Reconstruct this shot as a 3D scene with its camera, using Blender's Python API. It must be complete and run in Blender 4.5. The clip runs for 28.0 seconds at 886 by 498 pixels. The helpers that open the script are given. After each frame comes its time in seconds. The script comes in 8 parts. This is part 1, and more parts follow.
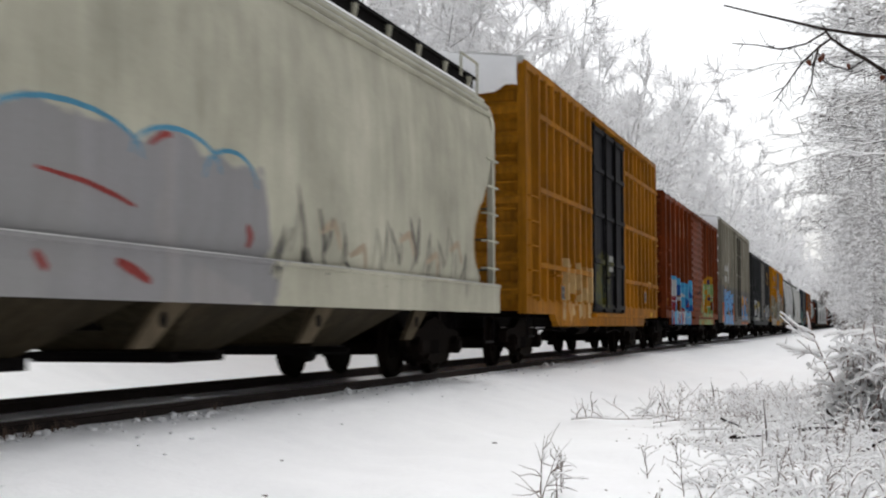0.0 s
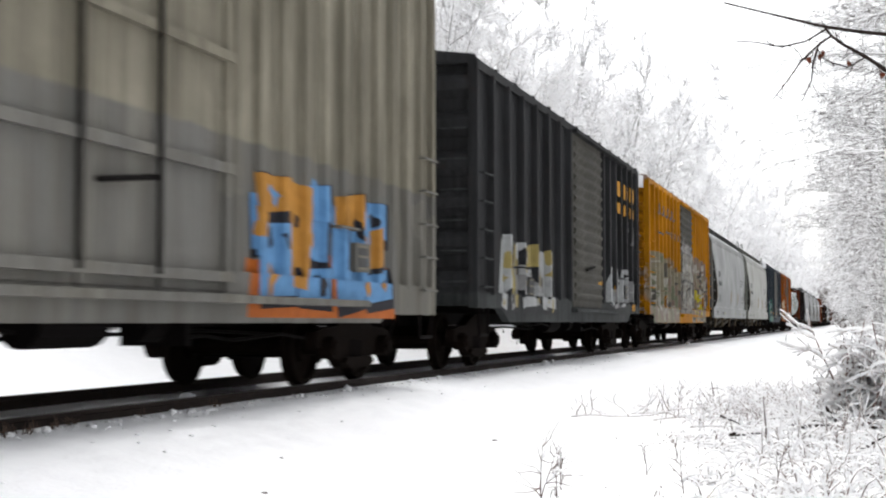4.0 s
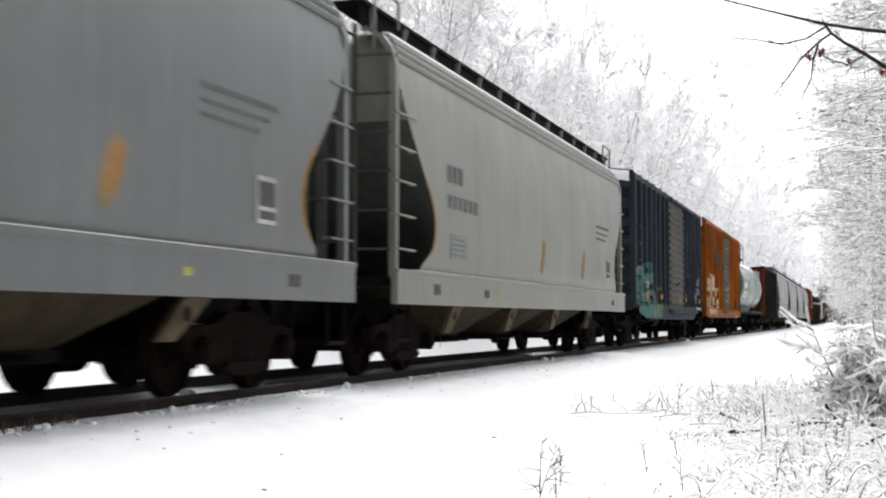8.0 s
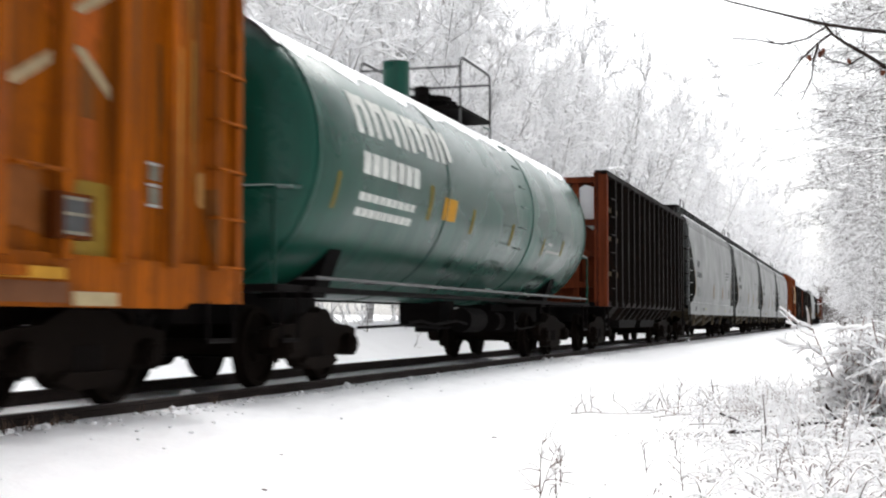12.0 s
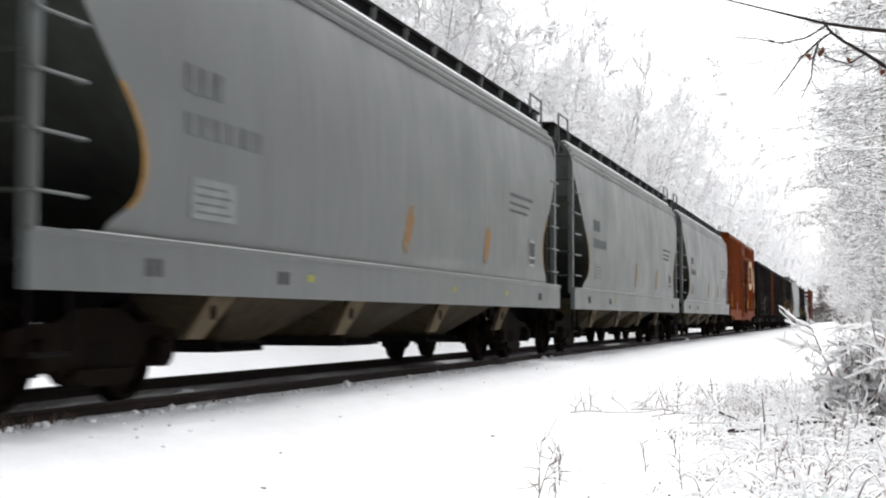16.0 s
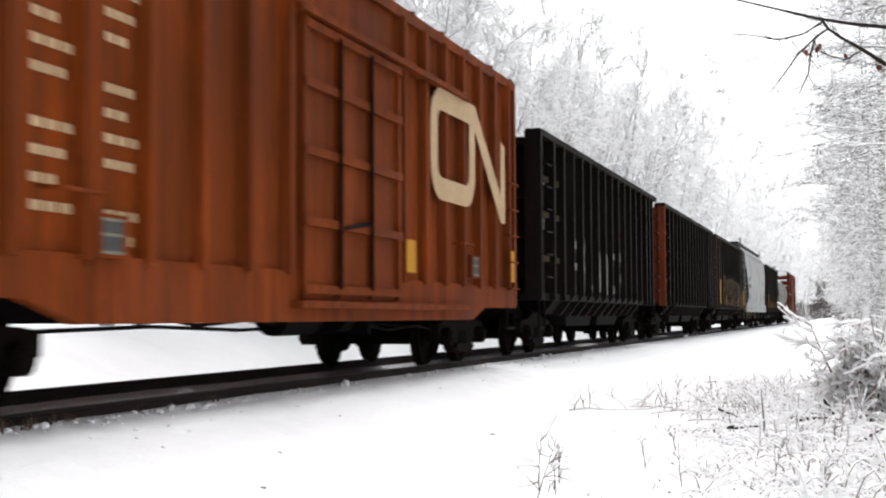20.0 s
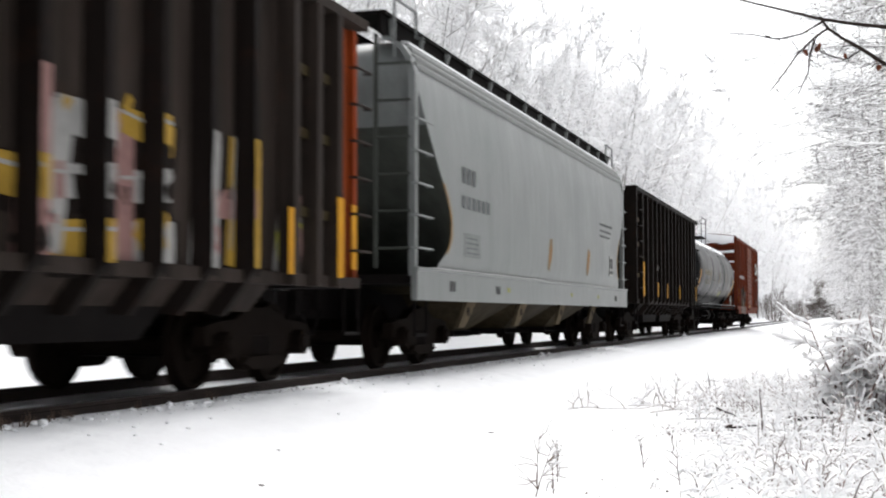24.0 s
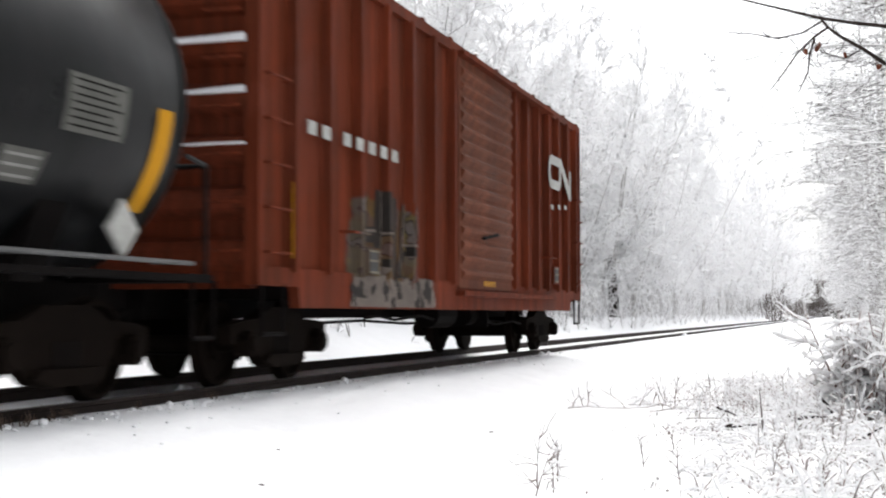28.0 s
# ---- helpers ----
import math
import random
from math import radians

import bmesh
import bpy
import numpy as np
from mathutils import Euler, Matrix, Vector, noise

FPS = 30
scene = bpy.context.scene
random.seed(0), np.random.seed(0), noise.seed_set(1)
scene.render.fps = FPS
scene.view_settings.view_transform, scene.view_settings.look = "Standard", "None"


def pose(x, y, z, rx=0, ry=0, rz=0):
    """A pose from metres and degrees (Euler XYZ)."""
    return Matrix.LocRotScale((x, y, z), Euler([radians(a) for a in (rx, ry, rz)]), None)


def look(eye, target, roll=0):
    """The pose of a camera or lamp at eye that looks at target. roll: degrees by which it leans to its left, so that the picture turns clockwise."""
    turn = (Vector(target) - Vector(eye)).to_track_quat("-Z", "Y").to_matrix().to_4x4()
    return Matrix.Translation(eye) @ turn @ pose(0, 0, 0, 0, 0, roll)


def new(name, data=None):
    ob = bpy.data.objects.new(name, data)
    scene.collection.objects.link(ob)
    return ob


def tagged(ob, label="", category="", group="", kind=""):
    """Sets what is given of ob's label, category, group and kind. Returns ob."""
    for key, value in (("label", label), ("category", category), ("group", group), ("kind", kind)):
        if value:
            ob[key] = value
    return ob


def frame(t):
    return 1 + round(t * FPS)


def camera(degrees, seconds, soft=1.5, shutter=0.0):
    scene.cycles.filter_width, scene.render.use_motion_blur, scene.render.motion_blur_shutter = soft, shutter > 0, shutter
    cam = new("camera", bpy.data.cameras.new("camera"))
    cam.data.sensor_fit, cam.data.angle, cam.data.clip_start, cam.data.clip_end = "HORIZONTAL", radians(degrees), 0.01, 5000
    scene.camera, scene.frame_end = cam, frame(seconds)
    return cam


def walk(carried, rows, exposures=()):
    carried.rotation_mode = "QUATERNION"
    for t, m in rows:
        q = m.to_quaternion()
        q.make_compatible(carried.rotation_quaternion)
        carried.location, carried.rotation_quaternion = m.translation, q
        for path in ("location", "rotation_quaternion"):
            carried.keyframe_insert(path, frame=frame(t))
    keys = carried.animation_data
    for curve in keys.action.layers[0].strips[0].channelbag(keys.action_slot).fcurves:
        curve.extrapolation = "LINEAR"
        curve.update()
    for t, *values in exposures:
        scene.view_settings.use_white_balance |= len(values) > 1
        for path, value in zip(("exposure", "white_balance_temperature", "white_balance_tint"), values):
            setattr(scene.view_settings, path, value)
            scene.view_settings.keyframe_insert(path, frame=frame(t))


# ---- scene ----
# World: the track runs along y, the near rail's head is z = 0, the camera stands beside the line.
TRACK_X = -6.75
EYE = (0.0, 0.0, 0.70)
cam = camera(36.3, 28.0, soft=2.1, shutter=0.3)
# seconds, pan to the left, tilt up, lean: the slow drift of a hand-held stand
SWAY = (
    (0, 0.017, 0.239, -0.09), (0.5, 0.016, 0.243, -0.08), (1, 0.003, 0.221, -0.01), (1.5, 0.003, 0.192, 0.04),
    (2, 0.007, 0.160, 0.04), (2.5, 0.006, 0.144, -0.03), (3, 0.006, 0.142, -0.05), (3.5, 0.011, 0.141, -0.08),
    (5.5, -0.001, 0.074, -0.00), (6, 0.002, 0.068, -0.01), (6.5, -0.001, 0.039, -0.00), (7, -0.008, 0.045, -0.04),
    (7.5, -0.001, 0.010, 0.01), (8, -0.004, 0.002, -0.01), (8.5, -0.000, 0.002, -0.00), (9, 0.000, -0.003, 0.01),
    (9.5, 0.002, -0.005, 0.02), (10, 0.000, 0.000, 0.00), (10.5, 0.003, 0.001, -0.00), (11, 0.003, 0.004, -0.00),
    (11.5, 0.006, 0.004, -0.01), (12, 0.004, 0.006, 0.01), (12.5, 0.006, 0.013, -0.03), (14.5, -0.002, 0.028, 0.02),
    (15, -0.000, -0.004, 0.02), (15.5, -0.002, -0.027, 0.07), (16, -0.021, -0.056, 0.08), (16.5, -0.009, -0.032, -0.03),
    (17, -0.014, -0.016, 0.12), (17.5, -0.056, -0.042, -0.10), (18, -0.024, -0.023, 0.04), (18.5, -0.039, -0.116, 0.36),
    (19, -0.049, -0.158, 0.31), (19.5, -0.052, -0.156, -0.13), (20, -0.093, -0.119, -0.29), (20.5, -0.095, -0.126, -0.09),
    (21, -0.120, -0.151, -0.03), (21.5, -0.130, -0.178, -0.05), (23.5, -0.132, -0.197, -0.09), (24, -0.135, -0.191, -0.09),
    (24.5, -0.144, -0.210, -0.04), (25, -0.135, -0.170, -0.07), (25.5, -0.140, -0.165, -0.11), (26, -0.126, -0.183, -0.12),
    (26.5, -0.126, -0.172, -0.06), (27, -0.130, -0.167, -0.09), (27.5, -0.134, -0.190, -0.11), (28, -0.135, -0.216, -0.12),
)
walk(cam, [(t, pose(*EYE, 93.0 + tilt, 0, 16.84 + pan) @ pose(0, 0, 0, 0, 0, lean)) for t, pan, tilt, lean in SWAY],
     exposures=((0.0, 0.1), (1.0, 0.45), (2.0, 0.65), (5.0, 0.75), (28.0, 0.75)))

# ---- overcast winter daylight ----
world = bpy.data.worlds.new("world")
scene.world = world
world.use_nodes = True
wn, wl = world.node_tree.nodes, world.node_tree.links
sky = wn.new("ShaderNodeTexSky")
sky.sky_type = "NISHITA"
sky.sun_disc = False
sky.sun_elevation, sky.sun_rotation = radians(56), radians(-8)
sky.air_density, sky.dust_density, sky.ozone_density = 1.0, 2.5, 1.0
cloud = wn.new("ShaderNodeHueSaturation")
cloud.inputs["Saturation"].default_value = 0.12
wl.new(sky.outputs[0], cloud.inputs["Color"])
wl.new(cloud.outputs[0], wn["Background"].inputs["Color"])
wn["Background"].inputs["Strength"].default_value = 0.15
sun = new("sun", bpy.data.lights.new("sun", "SUN"))
sun.data.energy, sun.data.angle, sun.data.color = 1.5, radians(60), (1.0, 0.985, 0.965)
sun.matrix_world = look((-5, 34, 52), (0, 0, 0))


# ---- materials ----
def shader(name):
    m = bpy.data.materials.new(name)
    m.use_nodes = True
    return m, m.node_tree.nodes, m.node_tree.links, m.node_tree.nodes["Principled BSDF"]


def noise_tex(n, l, vec, scale, detail=5.0, rough=0.6):
    t = n.new("ShaderNodeTexNoise")
    t.inputs["Scale"].default_value, t.inputs["Detail"].default_value, t.inputs["Roughness"].default_value = scale, detail, rough
    l.new(vec, t.inputs["Vector"])
    return t.outputs[0]


def maths(n, l, op, a, b=None):
    t = n.new("ShaderNodeMath")
    t.operation = op
    for k, v in enumerate((a, b)):
        if v is None:
            continue
        if isinstance(v, (int, float)):
            t.inputs[k].default_value = v
        else:
            l.new(v, t.inputs[k])
    return t.outputs[0]


def remap(n, l, v, lo, hi, to0=0.0, to1=1.0):
    t = n.new("ShaderNodeMapRange")
    l.new(v, t.inputs[0])
    for k, x in zip((1, 2, 3, 4), (lo, hi, to0, to1)):
        t.inputs[k].default_value = x
    return t.outputs[0]


def blend(n, l, fac, a, b):
    t = n.new("ShaderNodeMix")
    t.data_type = "RGBA"
    for k, v in ((0, fac), (6, a), (7, b)):
        if isinstance(v, (int, float)):
            t.inputs[k].default_value = v
        elif isinstance(v, tuple):
            t.inputs[k].default_value = (*v[:3], 1)
        else:
            l.new(v, t.inputs[k])
    return t.outputs[2]


def stretched(n, l, vec, sx, sy, sz):
    t = n.new("ShaderNodeMapping")
    t.inputs["Scale"].default_value = (sx, sy, sz)
    l.new(vec, t.inputs["Vector"])
    return t.outputs[0]


def bumped(n, l, b, height, strength, distance):
    t = n.new("ShaderNodeBump")
    t.inputs["Strength"].default_value, t.inputs["Distance"].default_value = strength, distance
    l.new(height, t.inputs["Height"])
    l.new(t.outputs[0], b.inputs["Normal"])


def spray_mask(n, l, y, z, ragged, yc, zc, hy, hz, power=0.45):
    """A ragged patch round (yc, zc) on a side, with half sizes hy and hz."""
    dy = maths(n, l, "DIVIDE", maths(n, l, "ABSOLUTE", maths(n, l, "SUBTRACT", y, yc)), hy)
    dz = maths(n, l, "DIVIDE", maths(n, l, "ABSOLUTE", maths(n, l, "SUBTRACT", z, zc)), hz)
    oval = maths(n, l, "POWER", maths(n, l, "ADD", maths(n, l, "POWER", dy, 4.0), maths(n, l, "POWER", dz, 4.0)), 0.25)
    d = maths(n, l, "ADD", oval, maths(n, l, "MULTIPLY", maths(n, l, "SUBTRACT", ragged, 0.5), power * 2))
    return remap(n, l, d, 0.97, 1.03, 1.0, 0.0)


def paint(name, rgb, grime=0.45, rust=0.2, rough=0.6, bands=(), sprays=(), gloss=0.03, chalk=0.3, sheet=0.45, snow_sheen=0.0, sheen_start=0.55):
    """Weathered vehicle paint. bands: (height, colour below it); sprays: (y, z, half y, half z, cell size, outline, colours...)."""
    m, n, l, b = shader(name)
    co = n.new("ShaderNodeTexCoord").outputs["Object"]
    sep = n.new("ShaderNodeSeparateXYZ")
    l.new(co, sep.inputs[0])
    y, z = sep.outputs[1], sep.outputs[2]
    big = noise_tex(n, l, co, 0.55, 7, 0.62)
    fine = noise_tex(n, l, co, 30, 4)
    streak = noise_tex(n, l, stretched(n, l, co, 4, 4, 0.22), 1.7, 7, 0.7)
    wash = noise_tex(n, l, stretched(n, l, co, 1.4, 1.4, 0.3), 1.1, 4, 0.6)
    ragged = noise_tex(n, l, co, 1.5, 4, 0.5)
    soil = min(1.0, 6.0 * max(rgb))
    dirt = tuple(0.20 * c + soil * d for c, d in zip(rgb, (0.010, 0.007, 0.004)))
    col = blend(n, l, remap(n, l, big, 0.3, 0.7), tuple(c * 0.68 for c in rgb), tuple(min(1, c * 1.3) for c in rgb))
    sheets = noise_tex(n, l, stretched(n, l, co, 0.0, 1.3, 0.12), 1.0, 2, 0.5)
    col = blend(n, l, remap(n, l, sheets, 0.50, 0.62, 0.0, sheet), col, tuple(0.45 * c for c in rgb))
    for h, c in bands:
        edge = maths(n, l, "ADD", z, maths(n, l, "MULTIPLY", maths(n, l, "SUBTRACT", ragged, 0.5), 0.12))
        col = blend(n, l, remap(n, l, edge, h - 0.02, h + 0.02, 1, 0), col, c)
    # chalking: pale washes that run down the sheet
    pale = tuple(min(1, c * 1.25 + 0.02 * soil) for c in rgb)
    col = blend(n, l, maths(n, l, "MULTIPLY", remap(n, l, wash, 0.52, 0.72), chalk), col, pale)
    for yc, zc, hy, hz, cell, outline, *cols in sprays:
        mask = spray_mask(n, l, y, z, ragged, yc, zc, hy, hz)
        warp = n.new("ShaderNodeVectorMath")
        warp.operation = "ADD"
        wobble = n.new("ShaderNodeTexNoise")
        wobble.inputs["Scale"].default_value = 0.9 / cell
        wobble.inputs["Detail"].default_value = 3.0
        l.new(co, wobble.inputs["Vector"])
        l.new(stretched(n, l, co, 0.0, 1.0, 0.62), warp.inputs[0])
        sc2 = n.new("ShaderNodeVectorMath")
        sc2.operation = "SCALE"
        sc2.inputs["Scale"].default_value = 1.1 * cell
        l.new(wobble.outputs[1], sc2.inputs[0])
        l.new(sc2.outputs[0], warp.inputs[1])
        # looping sprayed strokes over a ground coat
        wave = n.new("ShaderNodeTexWave")
        wave.bands_direction = "Y"
        for k, v in (("Scale", 0.34 / cell), ("Distortion", 13.0), ("Detail", 1.5), ("Detail Scale", 3.2), ("Detail Roughness", 0.4)):
            wave.inputs[k].default_value = v
        l.new(warp.outputs[0], wave.inputs["Vector"])
        blocks = n.new("ShaderNodeTexVoronoi")
        blocks.distance = "CHEBYCHEV"
        blocks.inputs["Scale"].default_value = 1.15 / cell
        l.new(warp.outputs[0], blocks.inputs["Vector"])
        split = n.new("ShaderNodeSeparateColor")
        l.new(blocks.outputs["Color"], split.inputs[0])
        tone = maths(n, l, "ADD", maths(n, l, "MULTIPLY", split.outputs[0], 0.62), maths(n, l, "MULTIPLY", noise_tex(n, l, co, 6.0, 5, 0.7), 0.38))
        ramp = n.new("ShaderNodeValToRGB")
        for k, c in enumerate(cols[:-1] if len(cols) > 2 else (cols[0], cols[0])):
            e = ramp.color_ramp.elements[k] if k < 2 else ramp.color_ramp.elements.new(0.5)
            e.position = 0.22 + 0.58 * k / max(1, len(cols) - 2)
            e.color = (*(0.62 * q for q in c), 1)
        l.new(tone, ramp.inputs[0])
        w = wave.outputs[1]
        inner = blend(n, l, remap(n, l, w, 0.10, 0.16), tuple(0.62 * q for q in cols[-1]), ramp.outputs[0])
        if outline:
            rim = maths(n, l, "ABSOLUTE", maths(n, l, "SUBTRACT", w, 0.14))
            inner = blend(n, l, remap(n, l, rim, 0.04, 0.07, 1, 0), inner, tuple(0.6 * q for q in outline))
        col = blend(n, l, maths(n, l, "MULTIPLY", mask, 0.93), col, inner)
    # panels touched up in a slightly different tone
    touch = n.new("ShaderNodeTexVoronoi")
    touch.distance = "CHEBYCHEV"
    touch.inputs["Scale"].default_value = 0.62
    l.new(co, touch.inputs["Vector"])
    cells = n.new("ShaderNodeSeparateColor")
    l.new(touch.outputs["Color"], cells.inputs[0])
    col = blend(n, l, remap(n, l, cells.outputs[0], 0.80, 0.82, 0.0, 0.30 * min(1.0, grime * 1.6)), col, tuple(0.62 * c for c in rgb))
    col = blend(n, l, remap(n, l, cells.outputs[1], 0.86, 0.88, 0.0, 0.22 * min(1.0, grime * 1.6)), col, pale)
    # narrow runs of dirt and rust under the roof line
    runs = noise_tex(n, l, stretched(n, l, co, 9, 9, 0.10), 1.3, 8, 0.75)
    col = blend(n, l, maths(n, l, "MULTIPLY", remap(n, l, runs, 0.50, 0.60), 0.55 * grime), col, dirt)
    dirty = maths(n, l, "MULTIPLY", remap(n, l, streak, 0.42, 0.64), grime)
    col = blend(n, l, dirty, col, dirt)
    spots = maths(n, l, "MULTIPLY", remap(n, l, noise_tex(n, l, co, 3.1, 9, 0.78), 0.55, 0.66), rust)
    col = blend(n, l, spots, col, tuple(0.25 * c + d for c, d in zip(rgb, (0.045, 0.014, 0.005))))
    col = blend(n, l, maths(n, l, "MULTIPLY", fine, 0.3), col, dirt)
    if snow_sheen:
        # stuck snow on the upper faces, plus the sky's pale sheen put into the colour
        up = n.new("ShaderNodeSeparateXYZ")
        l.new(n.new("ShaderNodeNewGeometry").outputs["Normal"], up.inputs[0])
        skyward = maths(n, l, "ADD", up.outputs[2], maths(n, l, "MULTIPLY", maths(n, l, "SUBTRACT", noise_tex(n, l, co, 2.2, 6, 0.65), 0.5), 0.5))
        col = blend(n, l, maths(n, l, "MULTIPLY", remap(n, l, skyward, sheen_start, sheen_start + 0.35), snow_sheen), col, (0.80, 0.81, 0.82))
    l.new(col, b.inputs["Base Color"])
    l.new(remap(n, l, big, 0.3, 0.7, rough - 0.1, rough + 0.15), b.inputs["Roughness"])
    b.inputs["Specular IOR Level"].default_value = gloss
    dents = noise_tex(n, l, stretched(n, l, co, 1, 1, 0.45), 1.6, 3, 0.5)
    bumped(n, l, b, maths(n, l, "ADD", maths(n, l, "MULTIPLY", fine, 0.12), maths(n, l, "MULTIPLY", dents, 2.2)), 0.3, 0.02)
    return m


def plain(name, rgb, rough=0.6, vary=0.25, scale=9.0, metal=0.0, bump=0.2, dist=0.01, gloss=0.06):
    m, n, l, b = shader(name)
    co = n.new("ShaderNodeTexCoord").outputs["Object"]
    a, c = noise_tex(n, l, co, scale, 6), noise_tex(n, l, co, scale * 0.12, 3)
    mixv = maths(n, l, "ADD", maths(n, l, "MULTIPLY", a, 0.5), maths(n, l, "MULTIPLY", c, 0.5))
    col = blend(n, l, remap(n, l, mixv, 0.3, 0.7), tuple(k * (1 - vary) for k in rgb), tuple(min(1, k * (1 + vary)) for k in rgb))
    l.new(col, b.inputs["Base Color"])
    b.inputs["Roughness"].default_value, b.inputs["Metallic"].default_value = rough, metal
    b.inputs["Specular IOR Level"].default_value = gloss
    bumped(n, l, b, a, bump, dist)
    return m


SNOW = plain("snow", (0.86, 0.865, 0.88), 0.75, 0.03, 14, 0, 0.35, 0.02)
TWIG_SNOW = plain("snow_on_twigs", (0.89, 0.89, 0.895), 0.8, 0.05, 30)
BARK = plain("bark", (0.15, 0.13, 0.12), 0.9, 0.5, 12, 0, 0.6)
RIMED = plain("rimed_twig", (0.46, 0.445, 0.435), 0.9, 0.8, 5, 0, 0.6)
TWIG_BARK = plain("dark_twig", (0.085, 0.074, 0.068), 0.9, 0.5, 6, 0, 0.4)
BOUGH = plain("wet_bark", (0.028, 0.021, 0.018), 0.8, 0.5, 14, 0, 0.6)
WEED = plain("dead_stem", (0.13, 0.092, 0.072), 0.85, 0.4, 30)
STRAW = plain("dead_grass", (0.21, 0.145, 0.125), 0.85, 0.6, 6)
DEAD_LEAF = plain("dead_leaf", (0.16, 0.055, 0.03), 0.8, 0.4, 30)
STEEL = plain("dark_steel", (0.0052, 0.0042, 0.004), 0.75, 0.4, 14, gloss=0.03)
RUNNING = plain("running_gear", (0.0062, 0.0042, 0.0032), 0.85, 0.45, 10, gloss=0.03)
RAILSTEEL = plain("rail_steel", (0.022, 0.016, 0.014), 0.75, 0.35, 12, gloss=0.1)
RAILTOP = plain("rail_head", (0.12, 0.11, 0.11), 0.45, 0.2, 8, 0.9)
TIE = plain("tie_wood", (0.06, 0.045, 0.035), 0.9, 0.4, 12)
GALV = plain("grey_pipe", (0.10, 0.10, 0.10), 0.6, 0.3, 10)
WHITE_MARK = plain("white_lettering", (0.33, 0.33, 0.31), 0.6, 0.35, 12)
CREAM_MARK = plain("cream_lettering", (0.44, 0.31, 0.18), 0.6, 0.2, 12)
DULL_MARK = plain("dull_lettering", (0.17, 0.155, 0.12), 0.6, 0.3, 12)
DARK_MARK = plain("dark_lettering", (0.06, 0.06, 0.06), 0.6, 0.3, 12)
YELLOW_MARK = plain("yellow_sheeting", (0.43, 0.205, 0.006), 0.5, 0.15, 12)
LIME_MARK = plain("lime_chalk", (0.45, 0.45, 0.05), 0.6, 0.2, 12)


# ---- mesh helpers ----
def part(name, bm, material, parent=None, label="", smooth=False):
    """Links a bmesh as one mesh object under a thing or a part."""
    me = bpy.data.meshes.new(name)
    bm.to_mesh(me)
    bm.free()
    me.materials.append(material)
    if smooth:
        me.polygons.foreach_set("use_smooth", [True] * len(me.polygons))
    ob = new(name, me)
    ob.parent = parent
    return tagged(ob, label) if label else ob


def again(ob, parent, x=0.0, y=0.0, z=0.0, turn=0.0):
    """Another object on ob's mesh."""
    o = new(ob.name.split(".")[0], ob.data)
    o.parent = parent
    o.matrix_basis = pose(x, y, z, 0, 0, turn)
    return o


def box(bm, x0, x1, y0, y1, z0, z1):
    v = [bm.verts.new((x, y, z)) for x in (x0, x1) for y in (y0, y1) for z in (z0, z1)]
    for f in ((0, 1, 3, 2), (4, 6, 7, 5), (0, 4, 5, 1), (2, 3, 7, 6), (0, 2, 6, 4), (1, 5, 7, 3)):
        bm.faces.new([v[i] for i in f])
    return v


def solid(bm, outline, axis, a, b):
    """A polygon drawn in the plane across an axis and drawn out from a to b."""
    def at(p, c):
        return {"x": (c, p[0], p[1]), "y": (p[0], c, p[1]), "z": (p[0], p[1], c)}[axis]
    lo, hi = [bm.verts.new(at(p, a)) for p in outline], [bm.verts.new(at(p, b)) for p in outline]
    k = len(outline)
    for i in range(k):
        bm.faces.new((lo[i], lo[(i + 1) % k], hi[(i + 1) % k], hi[i]))
    bm.faces.new(lo[::-1])
    bm.faces.new(hi)


def rod(bm, p, q, r, n=6, r2=None):
    p, q = Vector(p), Vector(q)
    d = (q - p).normalized()
    s = d.orthogonal().normalized()
    t = d.cross(s)
    rings = []
    for c, rr in ((p, r), (q, r if r2 is None else r2)):
        rings.append([bm.verts.new(c + (s * math.cos(2 * math.pi * k / n) + t * math.sin(2 * math.pi * k / n)) * rr) for k in range(n)])
    for k in range(n):
        bm.faces.new((rings[0][k], rings[0][(k + 1) % n], rings[1][(k + 1) % n], rings[1][k]))
    bm.faces.new(rings[0][::-1])
    bm.faces.new(rings[1])


def loft(bm, rings, caps=True):
    vs = [[bm.verts.new(p) for p in r] for r in rings]
    k = len(vs[0])
    for a, b in zip(vs, vs[1:]):
        for i in range(k):
            bm.faces.new((a[i], a[(i + 1) % k], b[(i + 1) % k], b[i]))
    if caps:
        bm.faces.new(vs[0][::-1])
        bm.faces.new(vs[-1])


def wheel_profile(bm, side, n=20):
    """One wheel turned round the x axis; side +1 or -1 carries the flange inward."""
    prof = ((0.60, 0.10), (0.62, 0.14), (0.66, 0.15), (0.68, 0.36), (0.66, 0.38), (0.675, 0.445), (0.70, 0.445), (0.715, 0.42), (0.80, 0.415), (0.80, 0.37), (0.74, 0.35), (0.73, 0.17), (0.79, 0.14), (0.79, 0.10))
    loft(bm, [[(side * x, r * math.cos(2 * math.pi * k / n), r * math.sin(2 * math.pi * k / n)) for k in range(n)] for x, r in prof])


def fixed(bm):
    bmesh.ops.recalc_face_normals(bm, faces=bm.faces)
    return bm


# ---- bogies: built once, then shared by every wagon ----
WHEEL_R = 0.42


